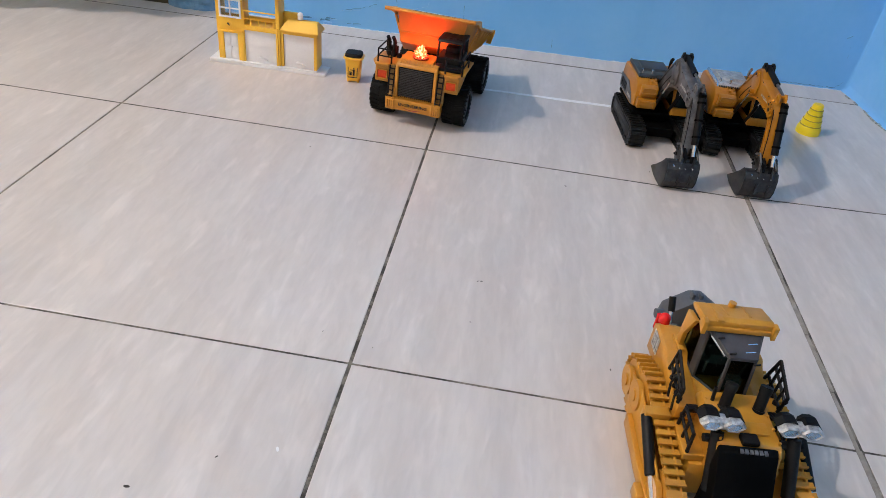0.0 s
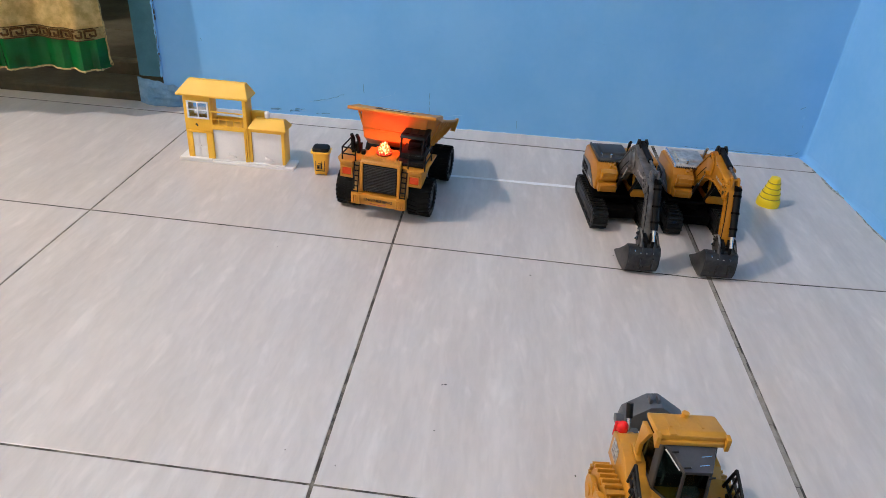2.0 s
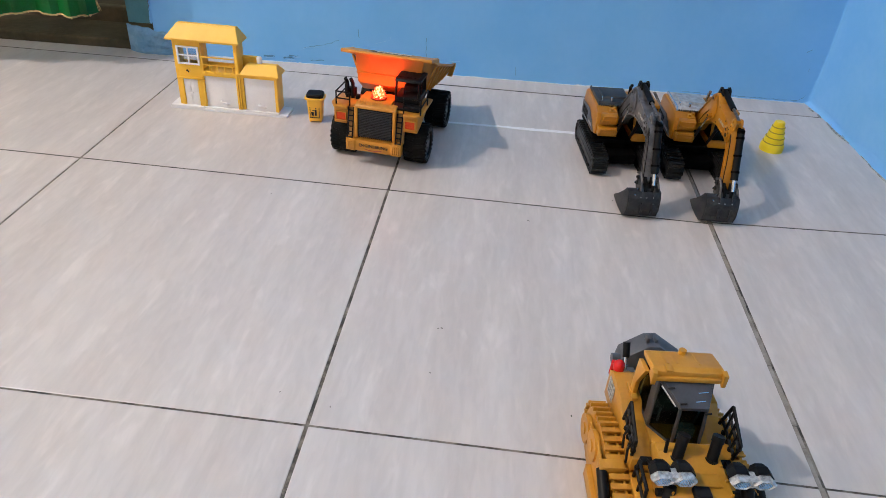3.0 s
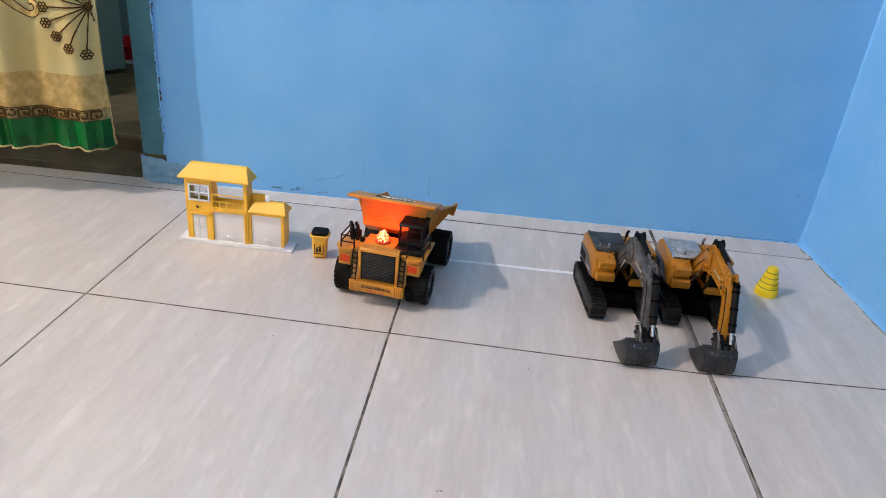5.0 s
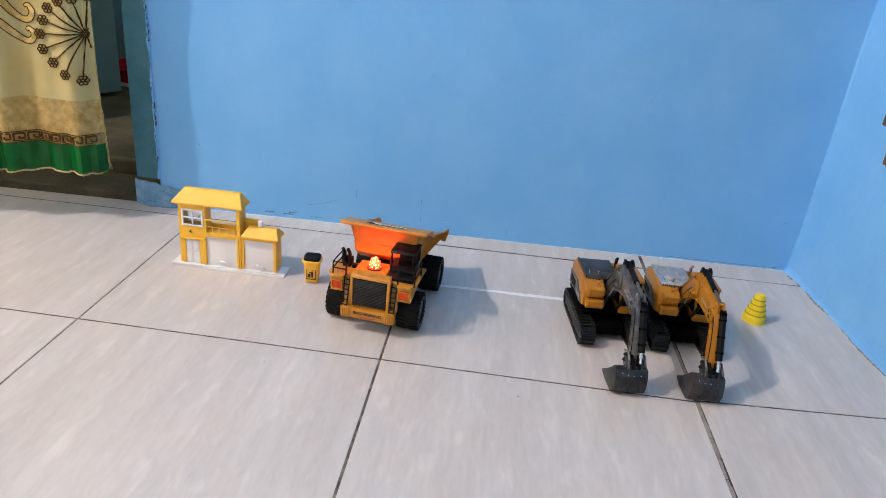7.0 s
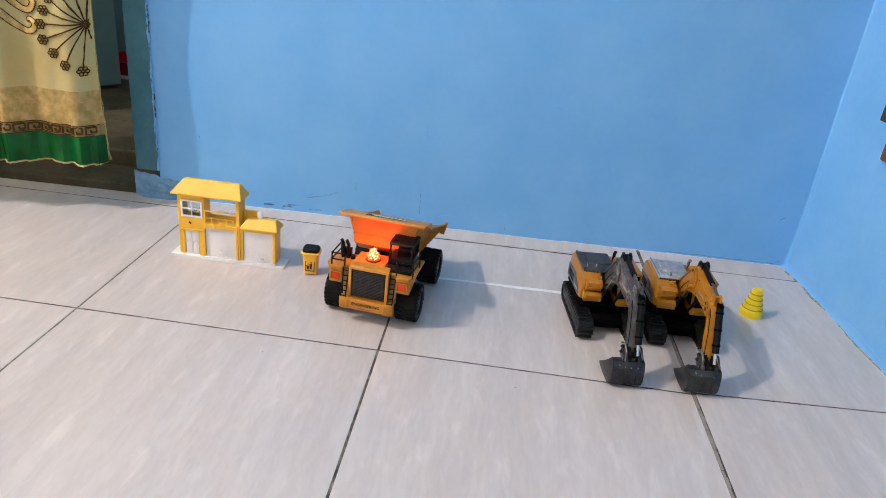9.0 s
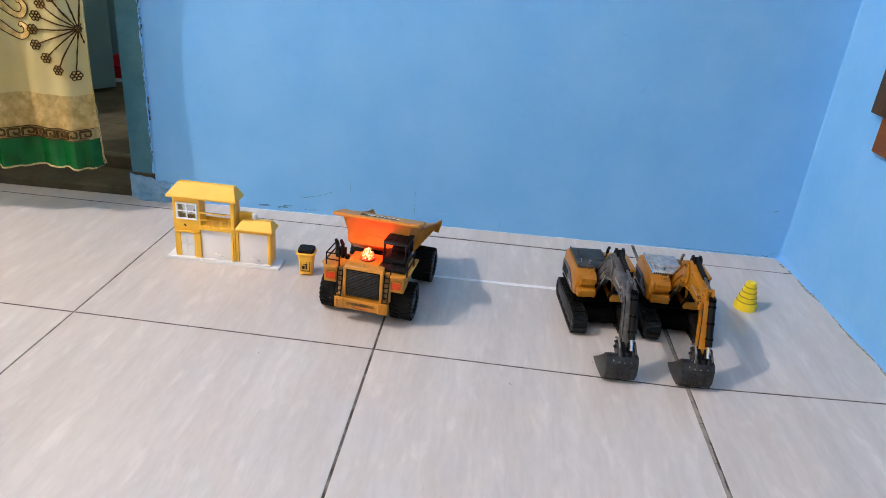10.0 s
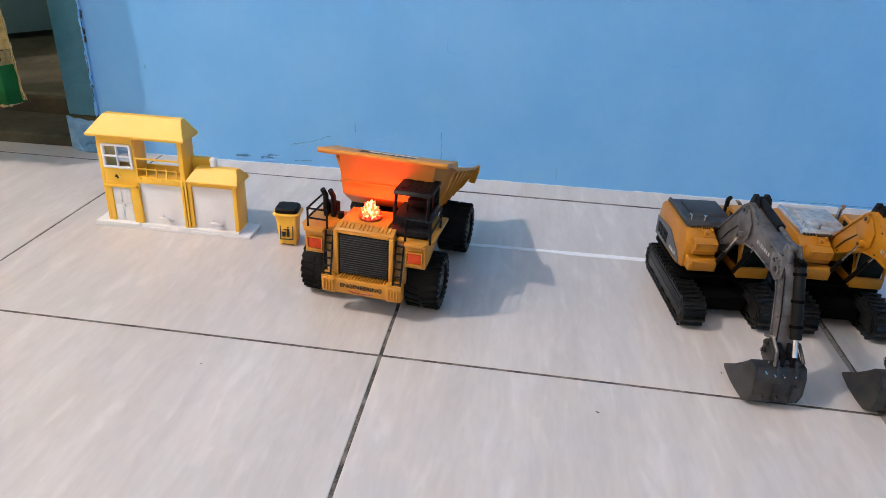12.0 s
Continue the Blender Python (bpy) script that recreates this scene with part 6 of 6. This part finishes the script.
def bulldozer(at):
    d = thing("toy_bulldozer", "ochre-yellow plastic toy bulldozer with silver twin headlamps", "toy bulldozer", at)
    wheels = ((0.024, 0.0330, 0.0230), (-0.004, 0.042, 0.0235), (-0.098, 0.0265, 0.0230), (-0.030, 0.0110, 0.0075), (-0.062, 0.0110, 0.0075), (0.006, 0.0110, 0.0075))
    for x in (-0.0550, 0.0520):
        crawler(d, x, 0.0165, wheels, M_DZY, 44)
    bm = B()
    box(bm, -0.040, 0.036, -0.085, 0.050, 0.014, 0.052, 0.002)
    part("hull", bm, M_DZY, d)
    # body with its side tanks
    bm = B()
    prism(bm, [(0.056, 0.050), (0.056, 0.080), (0.046, 0.087), (0.012, 0.087), (0.004, 0.079), (-0.044, 0.074), (-0.044, 0.060), (-0.036, 0.052)], -0.0460, -0.0270, bevel=0.0012)
    part("side_tank", bm, M_DZY, d)
    bm = B()
    prism(bm, [(0.056, 0.050), (0.056, 0.080), (0.046, 0.087), (0.012, 0.087), (0.004, 0.079), (-0.044, 0.074), (-0.044, 0.060), (-0.036, 0.052)], 0.0240, 0.0420, bevel=0.0012)
    part("side_tank", bm, M_DZY, d)
    bm = B()
    box(bm, -0.0268, 0.0238, -0.040, 0.056, 0.0525, 0.0790, 0.001)
    part("floor_deck", bm, M_DZY, d)
    bm = B()
    box(bm, -0.0468, -0.0462, 0.030, 0.048, 0.062, 0.080)
    for k in range(4):
        box(bm, -0.0474, -0.0466, 0.032 + k * 0.004, 0.034 + k * 0.004, 0.064, 0.078)
    part("side_grille", bm, M_SILVER, d, "silver side grille")
    # cab
    cab = new("cab")
    cab.parent, cab.empty_display_size = d, 0.01
    # plan of the cab: a narrow front between two slanted corner panes
    low = [(-0.0255, 0.030, 0.079), (-0.0255, -0.010, 0.079), (-0.0105, -0.0300, 0.079), (0.0125, -0.0300, 0.079), (0.0235, -0.010, 0.079), (0.0235, 0.030, 0.079)]
    high = [(-0.0225, 0.030, 0.1265), (-0.0235, -0.0020, 0.1265), (-0.0100, -0.0245, 0.1165), (0.0120, -0.0245, 0.1165), (0.0215, -0.0020, 0.1265), (0.0205, 0.030, 0.1265)]
    for k in range(5):
        quad = [Vector(low[k]), Vector(low[k + 1]), Vector(high[k + 1]), Vector(high[k])]
        mid = sum(quad, Vector()) / 4
        quad = [mid + (p - mid) * 0.97 for p in quad]
        out = (quad[1] - quad[0]).cross(quad[3] - quad[0]).normalized() * 0.0007
        bm = B()
        loft(bm, [[tuple(p) for p in quad], [tuple(p + out) for p in quad]])
        part("cab_glass", bm, M_TINT if k < 3 else M_SMOKE, cab, "dark green-tinted window", smooth=False)
    bm = B()
    for k in range(6):
        wide = 0.0030 if k in (1, 4) else 0.0017
        tube(bm, [low[k], high[k]], wide if k in (0, 5) else 0.0016, n=8)
        if k < 5:
            cyl(bm, low[k], low[k + 1], 0.0017, n=8)
            cyl(bm, high[k], high[k + 1], 0.0016, n=8)
    for s in (0, 4):
        p, q = Vector(low[s]).lerp(Vector(low[s + 1]), 0.72), Vector(high[s]).lerp(Vector(high[s + 1]), 0.62)
        edge_low, edge_high = Vector(low[1 if s == 0 else 4]), Vector(high[1 if s == 0 else 4])
        loft(bm, [[tuple(v) for v in (p, edge_low, edge_high, q)], [tuple(v + Vector((-0.0011 if s == 0 else 0.0011, 0, 0))) for v in (p, edge_low, edge_high, q)]])
    part("window_frame", bm, M_FRAMEGREY, cab, "slate window frame")
    bm = B()
    box(bm, -0.022, 0.020, 0.0265, 0.0295, 0.080, 0.125, 0.0005)
    box(bm, -0.024, 0.022, -0.008, 0.0262, 0.0795, 0.0812)
    part("cab_back", bm, M_DKGREY, cab)
    bm = B()
    box(bm, -0.010, 0.009, 0.004, 0.019, 0.0815, 0.0935, 0.002)
    box(bm, -0.009, 0.008, 0.016, 0.0215, 0.0935, 0.113, 0.002)
    part("seat", bm, M_SEAT, cab, "grey-green driver's seat")
    bm = B()
    box(bm, -0.008, 0.009, -0.0255, -0.0175, 0.0800, 0.0935, 0.0012)
    cyl(bm, (-0.0165, -0.006, 0.0812), (-0.0180, -0.008, 0.098), 0.0012, n=8)
    cyl(bm, (0.0160, -0.006, 0.0812), (0.0165, -0.009, 0.100), 0.0012, n=8)
    box(bm, -0.0205, -0.0130, 0.000, 0.016, 0.0815, 0.0915, 0.0008)
    part("console", bm, M_LENS, cab, "pale control console")
    bm = B()
    loft(bm, [[(-0.0240, -0.0010, 0.1282), (0.0220, -0.0010, 0.1282), (0.0127, -0.0262, 0.1176), (-0.0107, -0.0262, 0.1176)], [(-0.0240, 0.0010, 0.1300), (0.0220, 0.0010, 0.1300), (0.0127, -0.0264, 0.1192), (-0.0107, -0.0264, 0.1192)]])
    box(bm, -0.0225, 0.0205, 0.0010, 0.030, 0.1266, 0.1298, 0.0006)
    part("cab_visor", bm, M_VISOR, cab, "slate-grey sloping upper panel")
    bm = B()
    for x, y, z in ((0.0060, -0.0140, 0.1244), (0.0025, -0.0215, 0.1216)):
        tube(bm, [(x, y, z), (x + 0.0085, y + 0.0012, z + 0.0005)], 0.0006, n=6)
    tube(bm, [(-0.0225, -0.0060, 0.1235), (-0.0135, -0.0225, 0.1162)], 0.0008, n=6)
    part("wiper", bm, M_CHROME, cab, "bright wiper arm")
    for x, y, z in ((-0.0170, -0.0110, 0.1254), (-0.0090, -0.0235, 0.1206), (0.0128, -0.0265, 0.1130)):
        part("mirror_arm", tube(B(), [(x - 0.0020, y, z), (x + 0.0030, y - 0.0010, z + 0.0022)], 0.0009, n=6), M_BLACK, cab)
    for x in (-0.0165, -0.0055, 0.0065, 0.0175):
        part("cab_vent", box(B(), x - 0.0028, x + 0.0028, -0.0375, -0.0318, 0.0785, 0.0838, 0.0012), M_BLACK, cab)
    # canopy over the cab
    bm = B()
    prism(bm, [(-0.004, 0.1305), (-0.004, 0.1380), (0.002, 0.1388), (0.026, 0.1335), (0.030, 0.1305), (0.026, 0.1275), (0.004, 0.1305)], -0.0315, 0.0285, bevel=0.001)
    roof = part("canopy", bm, M_DZY, d)
    bm = B()
    cyl(bm, (0.0, 0.0235, 0.132), (0.0, 0.0235, 0.1385), 0.0033, n=12)
    box(bm, -0.022, -0.016, -0.0045, 0.004, 0.1375, 0.1398, 0.0004)
    for x in (-0.018, -0.009, 0.010):
        prism(bm, [(0.006, 0.1374), (0.024, 0.1334), (0.024, 0.1344), (0.006, 0.1384)], x - 0.0012, x + 0.0012)
    for x, w in ((-0.0335, 0.0040), (0.0265, 0.0040)):
        prism(bm, [(-0.0075, 0.1255), (-0.0075, 0.1385), (-0.0010, 0.1392), (0.0030, 0.1310), (-0.0010, 0.1290)], x, x + w, bevel=0.0004)
    box(bm, -0.0290, 0.0260, -0.0062, -0.0035, 0.1285, 0.1330, 0.0005)
    for x, y in ((-0.024, 0.014), (0.022, 0.014), (-0.006, 0.006), (0.012, 0.008)):
        cyl(bm, (x, y, 0.132), (x, y, 0.1382 - y * 0.16), 0.0011, n=8)
    part("canopy_detail", bm, M_DZY, roof)
    for s, x in ((-1, -0.0315), (1, 0.0285)):
        bm = B()
        prism(bm, [(0.004, 0.130), (0.024, 0.126), (0.025, 0.104), (0.025, 0.087), (0.016, 0.087), (0.017, 0.104), (0.008, 0.122)], x, x + s * 0.0042, bevel=0.0006)
        box(bm, x, x + s * 0.0055, 0.010, 0.031, 0.0872, 0.0905, 0.0005)
        part("canopy_post", bm, M_DZY, roof)
    # hood, exhausts, grille
    bm = B()
    prism(bm, [(-0.030, 0.0785), (-0.036, 0.0880), (-0.088, 0.0855), (-0.094, 0.0790), (-0.096, 0.050), (-0.036, 0.050)], -0.0285, 0.0235, bevel=0.0014)
    hood = part("hood", bm, M_DZY, d)
    bm = B()
    box(bm, -0.010, 0.004, -0.0905, -0.080, 0.0850, 0.0905, 0.0016)
    part("hood_hatch", bm, M_BLACK, hood, "black hood hatch")
    part("hood_panel", box(B(), -0.021, 0.016, -0.0790, -0.0665, 0.0862, 0.0885, 0.0010), M_DZY, hood)
    for x in (-0.0262, 0.0212):
        for y in (-0.044, -0.058, -0.072, -0.086):
            part("hood_bolt", cyl(B(), (x, y, 0.086), (x, y, 0.0886), 0.0011, n=8), M_DZY, hood)
    for s in (-1, 1):
        x = -0.0355 if s < 0 else 0.0315
        bm = B()
        tube(bm, [(x, -0.0440, 0.0770), (x - s * 0.002, -0.060, 0.0830), (x - s * 0.004, -0.076, 0.0900)], 0.0013, n=6)
        box(bm, x - 0.0050, x + 0.0050, -0.0500, -0.0440, 0.0740, 0.0790, 0.0008)
        part("hose", bm, M_BLACK, hood, "black hose to the headlamp")
    for x in (-0.0125, 0.0165):
        bm = B()
        p, q = Vector((x - 0.001, -0.052, 0.084)), Vector((x + 0.003, -0.043, 0.1055))
        tube(bm, [p, q], 0.0046, n=16)
        cyl(bm, p.lerp(q, 0.80), p.lerp(q, 1.03), 0.0052, n=16)
        cyl(bm, p.lerp(q, 0.02), p.lerp(q, 0.14), 0.0056, n=16)
        part("exhaust_pipe", bm, M_BLACK, hood, "black exhaust stack")
    bm = B()
    prism(bm, [(-0.0930, 0.0895), (-0.0985, 0.0870), (-0.1200, 0.050), (-0.1220, 0.020), (-0.0965, 0.020)], -0.0310, 0.0170, bevel=0.002)
    grille = part("grille", bm, M_PITCH, d, "black radiator grille")
    bm = B()
    for k in range(6):
        box(bm, -0.014 + k * 0.0038, -0.0114 + k * 0.0038, -0.0990, -0.0945, 0.0868, 0.0884)
    ob = part("maker_plate", bm, M_GREYP, grille, "pale bars of lettering")
    part("nose_cheek", prism(B(), [(-0.0925, 0.0880), (-0.0965, 0.0845), (-0.1095, 0.046), (-0.1105, 0.020), (-0.0965, 0.020)], 0.0173, 0.0205, bevel=0.0015), M_DZY, d)
    # rails and steps
    def rail(pts, posts):
        top = part("handrail", tube(B(), pts, 0.0016, n=8), M_BLACK, d, "black handrail")
        for p, q in posts:
            bm = cyl(B(), p, q, 0.0014, n=6)
            cyl(bm, p, Vector(p) + Vector((0, 0, 0.0022)), 0.0024, n=8)
            part("rail_bar", bm, M_BLACK, top)
        return top
    for x in (-0.0455, 0.0405):
        lean = 0.001 if x > 0 else -0.001
        rail([(x, -0.040, 0.075), (x + lean, -0.042, 0.094), (x + lean, -0.012, 0.108), (x, -0.004, 0.079)],
             [((x, -0.040, 0.079), (x, -0.005, 0.086)), ((x, -0.032, 0.0765), (x + lean, -0.033, 0.098)), ((x, -0.024, 0.0772), (x + lean, -0.024, 0.1025)), ((x, -0.015, 0.078), (x + lean, -0.016, 0.106)), ((x + lean, -0.041, 0.088), (x + lean, -0.010, 0.098))])
    for y, z in ((-0.036, 0.0775), (-0.022, 0.079)):
        part("grab_bar", tube(B(), [(-0.0455, y, z + 0.012), (-0.0505, y - 0.004, z + 0.004), (-0.0495, y - 0.006, z - 0.010)], 0.0011, n=6), M_BLACK, d, "black grab bar")
    part("thin_pipe", tube(B(), [(-0.0215, -0.046, 0.086), (-0.0215, -0.043, 0.100)], 0.0016, n=8), M_BLACK, d, "thin black pipe")
    for x in (-0.0430, 0.0390):
        rail([(x, -0.050, 0.060), (x, -0.052, 0.082), (x, -0.078, 0.080), (x, -0.080, 0.052)], [((x, -0.051, 0.071), (x, -0.079, 0.066)), ((x, -0.064, 0.056), (x, -0.065, 0.081))])
        bm = B()
        s = 1 if x > 0 else -1
        box(bm, x - s * 0.0145, x + s * 0.003, -0.082, -0.046, 0.0525, 0.0600, 0.0008)
        part("step", bm, M_DZY, d)
    # twin headlamps on the lift rams
    for xc in (-0.0270, 0.0350):
        h = new("headlamp")
        h.parent, h.empty_display_size = d, 0.01
        for k in (-1, 1):
            bm = B()
            x = xc + k * 0.0088
            ring = [j * math.tau / 6 for j in range(6)]
            loft(bm, [[(x + 0.0094 * c * math.cos(a), -0.078 + y, 0.0990 + 0.0060 * c * math.sin(a)) for a in ring] for y, c in ((0.0, 0.92), (-0.003, 1.02), (-0.0056, 1.0), (-0.0072, 0.84), (-0.0062, 0.72))])
            lens = part("lens", bm, M_SILVER, h, "silver faceted lamp rim", smooth=False)
            bm = B()
            loft(bm, [[(x + 0.0064 * c * math.cos(a), -0.0836 + y, 0.0990 + 0.0041 * c * math.sin(a)) for a in ring] for y, c in ((0.0006, 1.0), (-0.0008, 0.94))])
            part("lens_glass", bm, M_LENS, lens, "grey lamp glass", smooth=False)
            bm = B()
            for j in range(-2, 3):
                hx = 0.0058 - abs(j) * 0.0011
                cyl(bm, (x - hx, -0.0846, 0.0990 + j * 0.00125), (x + hx, -0.0846, 0.0990 + j * 0.00125), 0.00026, n=4)
            for j in range(-4, 5):
                hz = 0.0036 - max(0, abs(j) - 2) * 0.0010
                cyl(bm, (x + j * 0.00125, -0.0846, 0.0990 - hz), (x + j * 0.00125, -0.0846, 0.0990 + hz), 0.00026, n=4)
            part("lens_grid", bm, M_CHROME, lens, "fine bright lens grid", smooth=False)
            bm = B()
            loft(bm, [[(x + 0.0096 * c * math.cos(a), -0.078 + y, 0.0995 + 0.0066 * c * math.sin(a)) for a in ring] for y, c in ((-0.0005, 1.0), (0.007, 0.98), (0.012, 0.62))])
            part("lamp_housing", bm, M_BLACK, h, "black housing", smooth=False)
        part("lamp_bridge", box(B(), xc - 0.006, xc + 0.006, -0.0835, -0.074, 0.0940, 0.1030, 0.001), M_SILVER, h)
        bm = B()
        tube(bm, [(xc, -0.074, 0.094), (xc, -0.080, 0.080)], 0.0035, n=10)
        cyl(bm, (xc, -0.080, 0.088), (xc * 1.05, -0.104, 0.046), 0.0052, n=14)
        cyl(bm, (xc - 0.009, -0.080, 0.080), (xc + 0.009, -0.080, 0.080), 0.0035, n=10)
        part("lift_ram", bm, M_BLACK, d, "black lift ram")
        part("ram_rod", cyl(B(), (xc * 1.05, -0.104, 0.046), (xc * 1.08, -0.116, 0.024), 0.0022, n=10), M_CHROME, d, "bright chrome rod")
    # push arms with rams outside the tracks
    for s, x in ((-1, -0.0672), (1, 0.0645)):
        bm = B()
        prism(bm, [(-0.010, 0.010), (-0.010, 0.024), (-0.060, 0.020), (-0.112, 0.022), (-0.112, 0.008), (-0.060, 0.007)], x - 0.0035, x + 0.0035, bevel=0.001)
        box(bm, x + s * 0.002, x + s * 0.010, -0.098, -0.082, 0.006, 0.020, 0.002)
        box(bm, min(x, x - s * 0.016), max(x, x - s * 0.016), -0.022, -0.012, 0.012, 0.022, 0.001)
        part("push_arm", bm, M_DZY, d)
        ram(d, (x + s * 0.001, -0.042, 0.058), (x + s * 0.001, -0.106, 0.028), 0.0048, M_BLACK, M_CHROME, 0.72)
        bm = B()
        box(bm, min(x - s * 0.018, x + s * 0.004), max(x - s * 0.018, x + s * 0.004), -0.046, -0.036, 0.050, 0.064, 0.001)
        part("ram_mount", bm, M_DZY, d)
    # ripper at the back and the red lamp
    bm = B()
    prism(bm, [(-0.030, 0.060), (-0.028, 0.074), (-0.006, 0.091), (0.006, 0.092), (0.034, 0.072), (0.034, 0.055)], 0.078, 0.100, "y", bevel=0.0014)
    box(bm, -0.0065, -0.0035, 0.084, 0.092, 0.090, 0.0970, 0.0005)
    box(bm, 0.0015, 0.0045, 0.084, 0.092, 0.090, 0.0965, 0.0005)
    box(bm, -0.0005, 0.0090, 0.0770, 0.0784, 0.0780, 0.0840, 0.0006)
    cyl(bm, (-0.036, 0.086, 0.068), (-0.026, 0.086, 0.068), 0.005, n=14)
    rip = part("ripper", bm, M_GREYP, d, "slate-grey rear ripper")
    for x in (-0.018, 0.016):
        part("ripper_link", prism(B(), [(0.056, 0.040), (0.056, 0.054), (0.079, 0.064), (0.084, 0.050)], x - 0.004, x + 0.004), M_GREYP, rip)
    prism_bm = prism(B(), [(0.082, 0.060), (0.094, 0.060), (0.096, 0.010), (0.090, 0.0), (0.084, 0.012)], -0.004, 0.005, bevel=0.0006)
    part("ripper_shank", prism_bm, M_GREYP, rip)
    ram(d, (-0.0300, 0.074, 0.100), (-0.0300, 0.060, 0.078), 0.0034, M_BLACK, M_CHROME, 0.55)
    bm = B()
    cyl(bm, (-0.040, 0.052, 0.086), (-0.040, 0.052, 0.090), 0.0055, n=16)
    bmesh.ops.create_uvsphere(bm, u_segments=18, v_segments=10, radius=0.0056, matrix=Matrix.Translation((-0.040, 0.052, 0.090)))
    box(bm, -0.0455, -0.0395, 0.0565, 0.0600, 0.072, 0.090, 0.001)
    part("warning_lamp", bm, M_REDLAMP, d, "red warning lamp")
    return d


bulldozer(pose(0.338, -0.490, 0, 0, 0, 5.5))


# ---- marks on the floor ----
bm = B()
n = 60
xs = [-0.071 + 0.40 * k / n for k in range(n + 1)]
lo, hi = [], []
for x in xs:
    yc = 0.276 + 0.03 * (x + 0.071) + 0.0012 * noise.noise((x * 20, 0, 0))
    hw = 0.0037 + 0.0009 * noise.noise((x * 60, 4, 0)) + (0.0012 if x > 0.2 else 0)
    lo.append((x, yc - hw))
    hi.append((x, yc + hw))
prism(bm, lo + hi[::-1], 0.0002, 0.0009, "z")
tagged(part("painted_line", bm, M_LINE, smooth=False), "thin uneven white line painted on the tiles", "line", kind="structure")
for k, (x, y, r) in enumerate(((-0.139, -0.657, 0.0021), (-0.082, -0.615, 0.0012), (-0.035, -0.597, 0.0021), (0.117, -0.314, 0.0014), (-0.039, -0.443, 0.0008), (0.017, -0.455, 0.0008), (0.112, -0.39, 0.0009), (0.113, -0.315, 0.0011), (0.264, -0.428, 0.0012), (0.22, -0.049, 0.0015), (-0.172, -0.049, 0.0009), (0.355, 0.04, 0.0012), (-0.70, -0.1, 0.0011))):
    bm = B()
    bmesh.ops.create_icosphere(bm, subdivisions=1, radius=r, matrix=Matrix.Translation((x, y, r * 0.14)) @ Matrix.Rotation(k, 4, "Z") @ Matrix.Diagonal((1.5, 0.7, 0.16, 1)))
    tagged(part("speck", bm, M_SPECK if k != 2 else M_WHITE), "tiny dark speck of dirt on the tile" if k != 2 else "tiny pale chip of grit on the tile", "dirt", "specks of dirt")

# ceiling lamp out of sight
lamp = thing("ceiling_lamp", "white bulb hanging from the ceiling", "lamp", Matrix.Translation(LAMP))
bm = B()
cyl(bm, (0, 0, 0.08), (0, 0, HIGH - LAMP[2]), 0.004)
part("cord", bm, M_BLACK, lamp)

# cord for the added back room fill lamp
lamp = thing("ceiling_lamp", "unseen bulb added to fill the back room", "lamp", lamp_back.matrix_basis.copy())
bm = B()
cyl(bm, (0, 0, 0.08), (0, 0, HIGH - 2.3), 0.004)
part("cord", bm, M_BLACK, lamp)

# ---- tiles, one by one ----
TX = [-2.5, -2.0, -1.5, -1.0, -0.5, 0.0, 0.5, 1.0]
TY = [-1.980, -1.480, -0.980, -0.482, 0.0, 0.475, 0.66]
JOINT = {0.5: 0.0036, 0.0: 0.0018}


def across(y, x):
    """Where a cross joint runs at x: the last one lies askew, like the wall, and the cut tiles by the side wall a little too."""
    if y == 0.0 and x > 0.5:
        return 0.004 + 0.066 * (x - 0.5)
    return 0.465 + 0.026 * (x + 0.325) if y == 0.475 else y


shared = {}
for x0, x1 in zip(TX, TX[1:]):
    for y0, y1 in zip(TY, TY[1:]):
        a, b = x0 + JOINT.get(x0, 0.0012), x1 - JOINT.get(x1, 0.0012)
        key = round(b - a, 4), round(y1 - y0, 4), x0 if 0.475 in (y0, y1) or x0 == 0.5 else None
        if key not in shared:
            lo_gap, hi_gap = (0.0030 if y == 0.475 and x0 == 0.0 else 0.0020 if y == 0.475 else 0.0017 if y == 0.0 else 0.0012 for y in (y0, y1))
            corners = [(a, across(y0, a) + lo_gap), (b, across(y0, b) + lo_gap), (b, across(y1, b) - hi_gap), (a, across(y1, a) - hi_gap)]
            shared[key] = mesh_of("tile", prism(B(), [(x - a, y - y0) for x, y in corners], -0.008, 0.0, "z", bevel=0.0009), M_TILE)
        ob = new("tile", shared[key])
        ob.parent, ob.location = floor, (a, y0, 0.0)
# the wide joint is nearly full of crumbly filler, open along one side
bm = B()
rnd = random.Random(31)
y = -1.97
while y < 0.46:
    n = rnd.uniform(0.012, 0.035)
    box(bm, 0.4966, 0.5012 + rnd.uniform(-0.0008, 0.0010), y, min(y + n, 0.462) - rnd.choice((0.0, 0.0, 0.0012)), -0.0060, -0.0001 - rnd.uniform(0.0, 0.0004))
    y += n
x = 0.504
while x < 0.82:
    n = rnd.uniform(0.010, 0.030)
    yc = across(0.475, x + n / 2)
    box(bm, x, x + n - rnd.choice((0.0, 0.0, 0.0015)), yc - 0.0016, yc + 0.0014, -0.0060, -0.0001 - rnd.uniform(0.0, 0.0004))
    x += n
part("joint_filler", bm, M_FILL, floor, "grey crumbly filler in the wide joints", smooth=False)
bm = B()
for x0, x1, y0, y1 in ((-4.6, -2.5, -3.6, 0.66), (-2.5, 1.0, -3.6, -1.980)):
    box(bm, x0, x1, y0, y1, -0.008, 0.0)
tagged(part("far_tiles", bm, M_TILE, floor, smooth=False), kind="stuff")
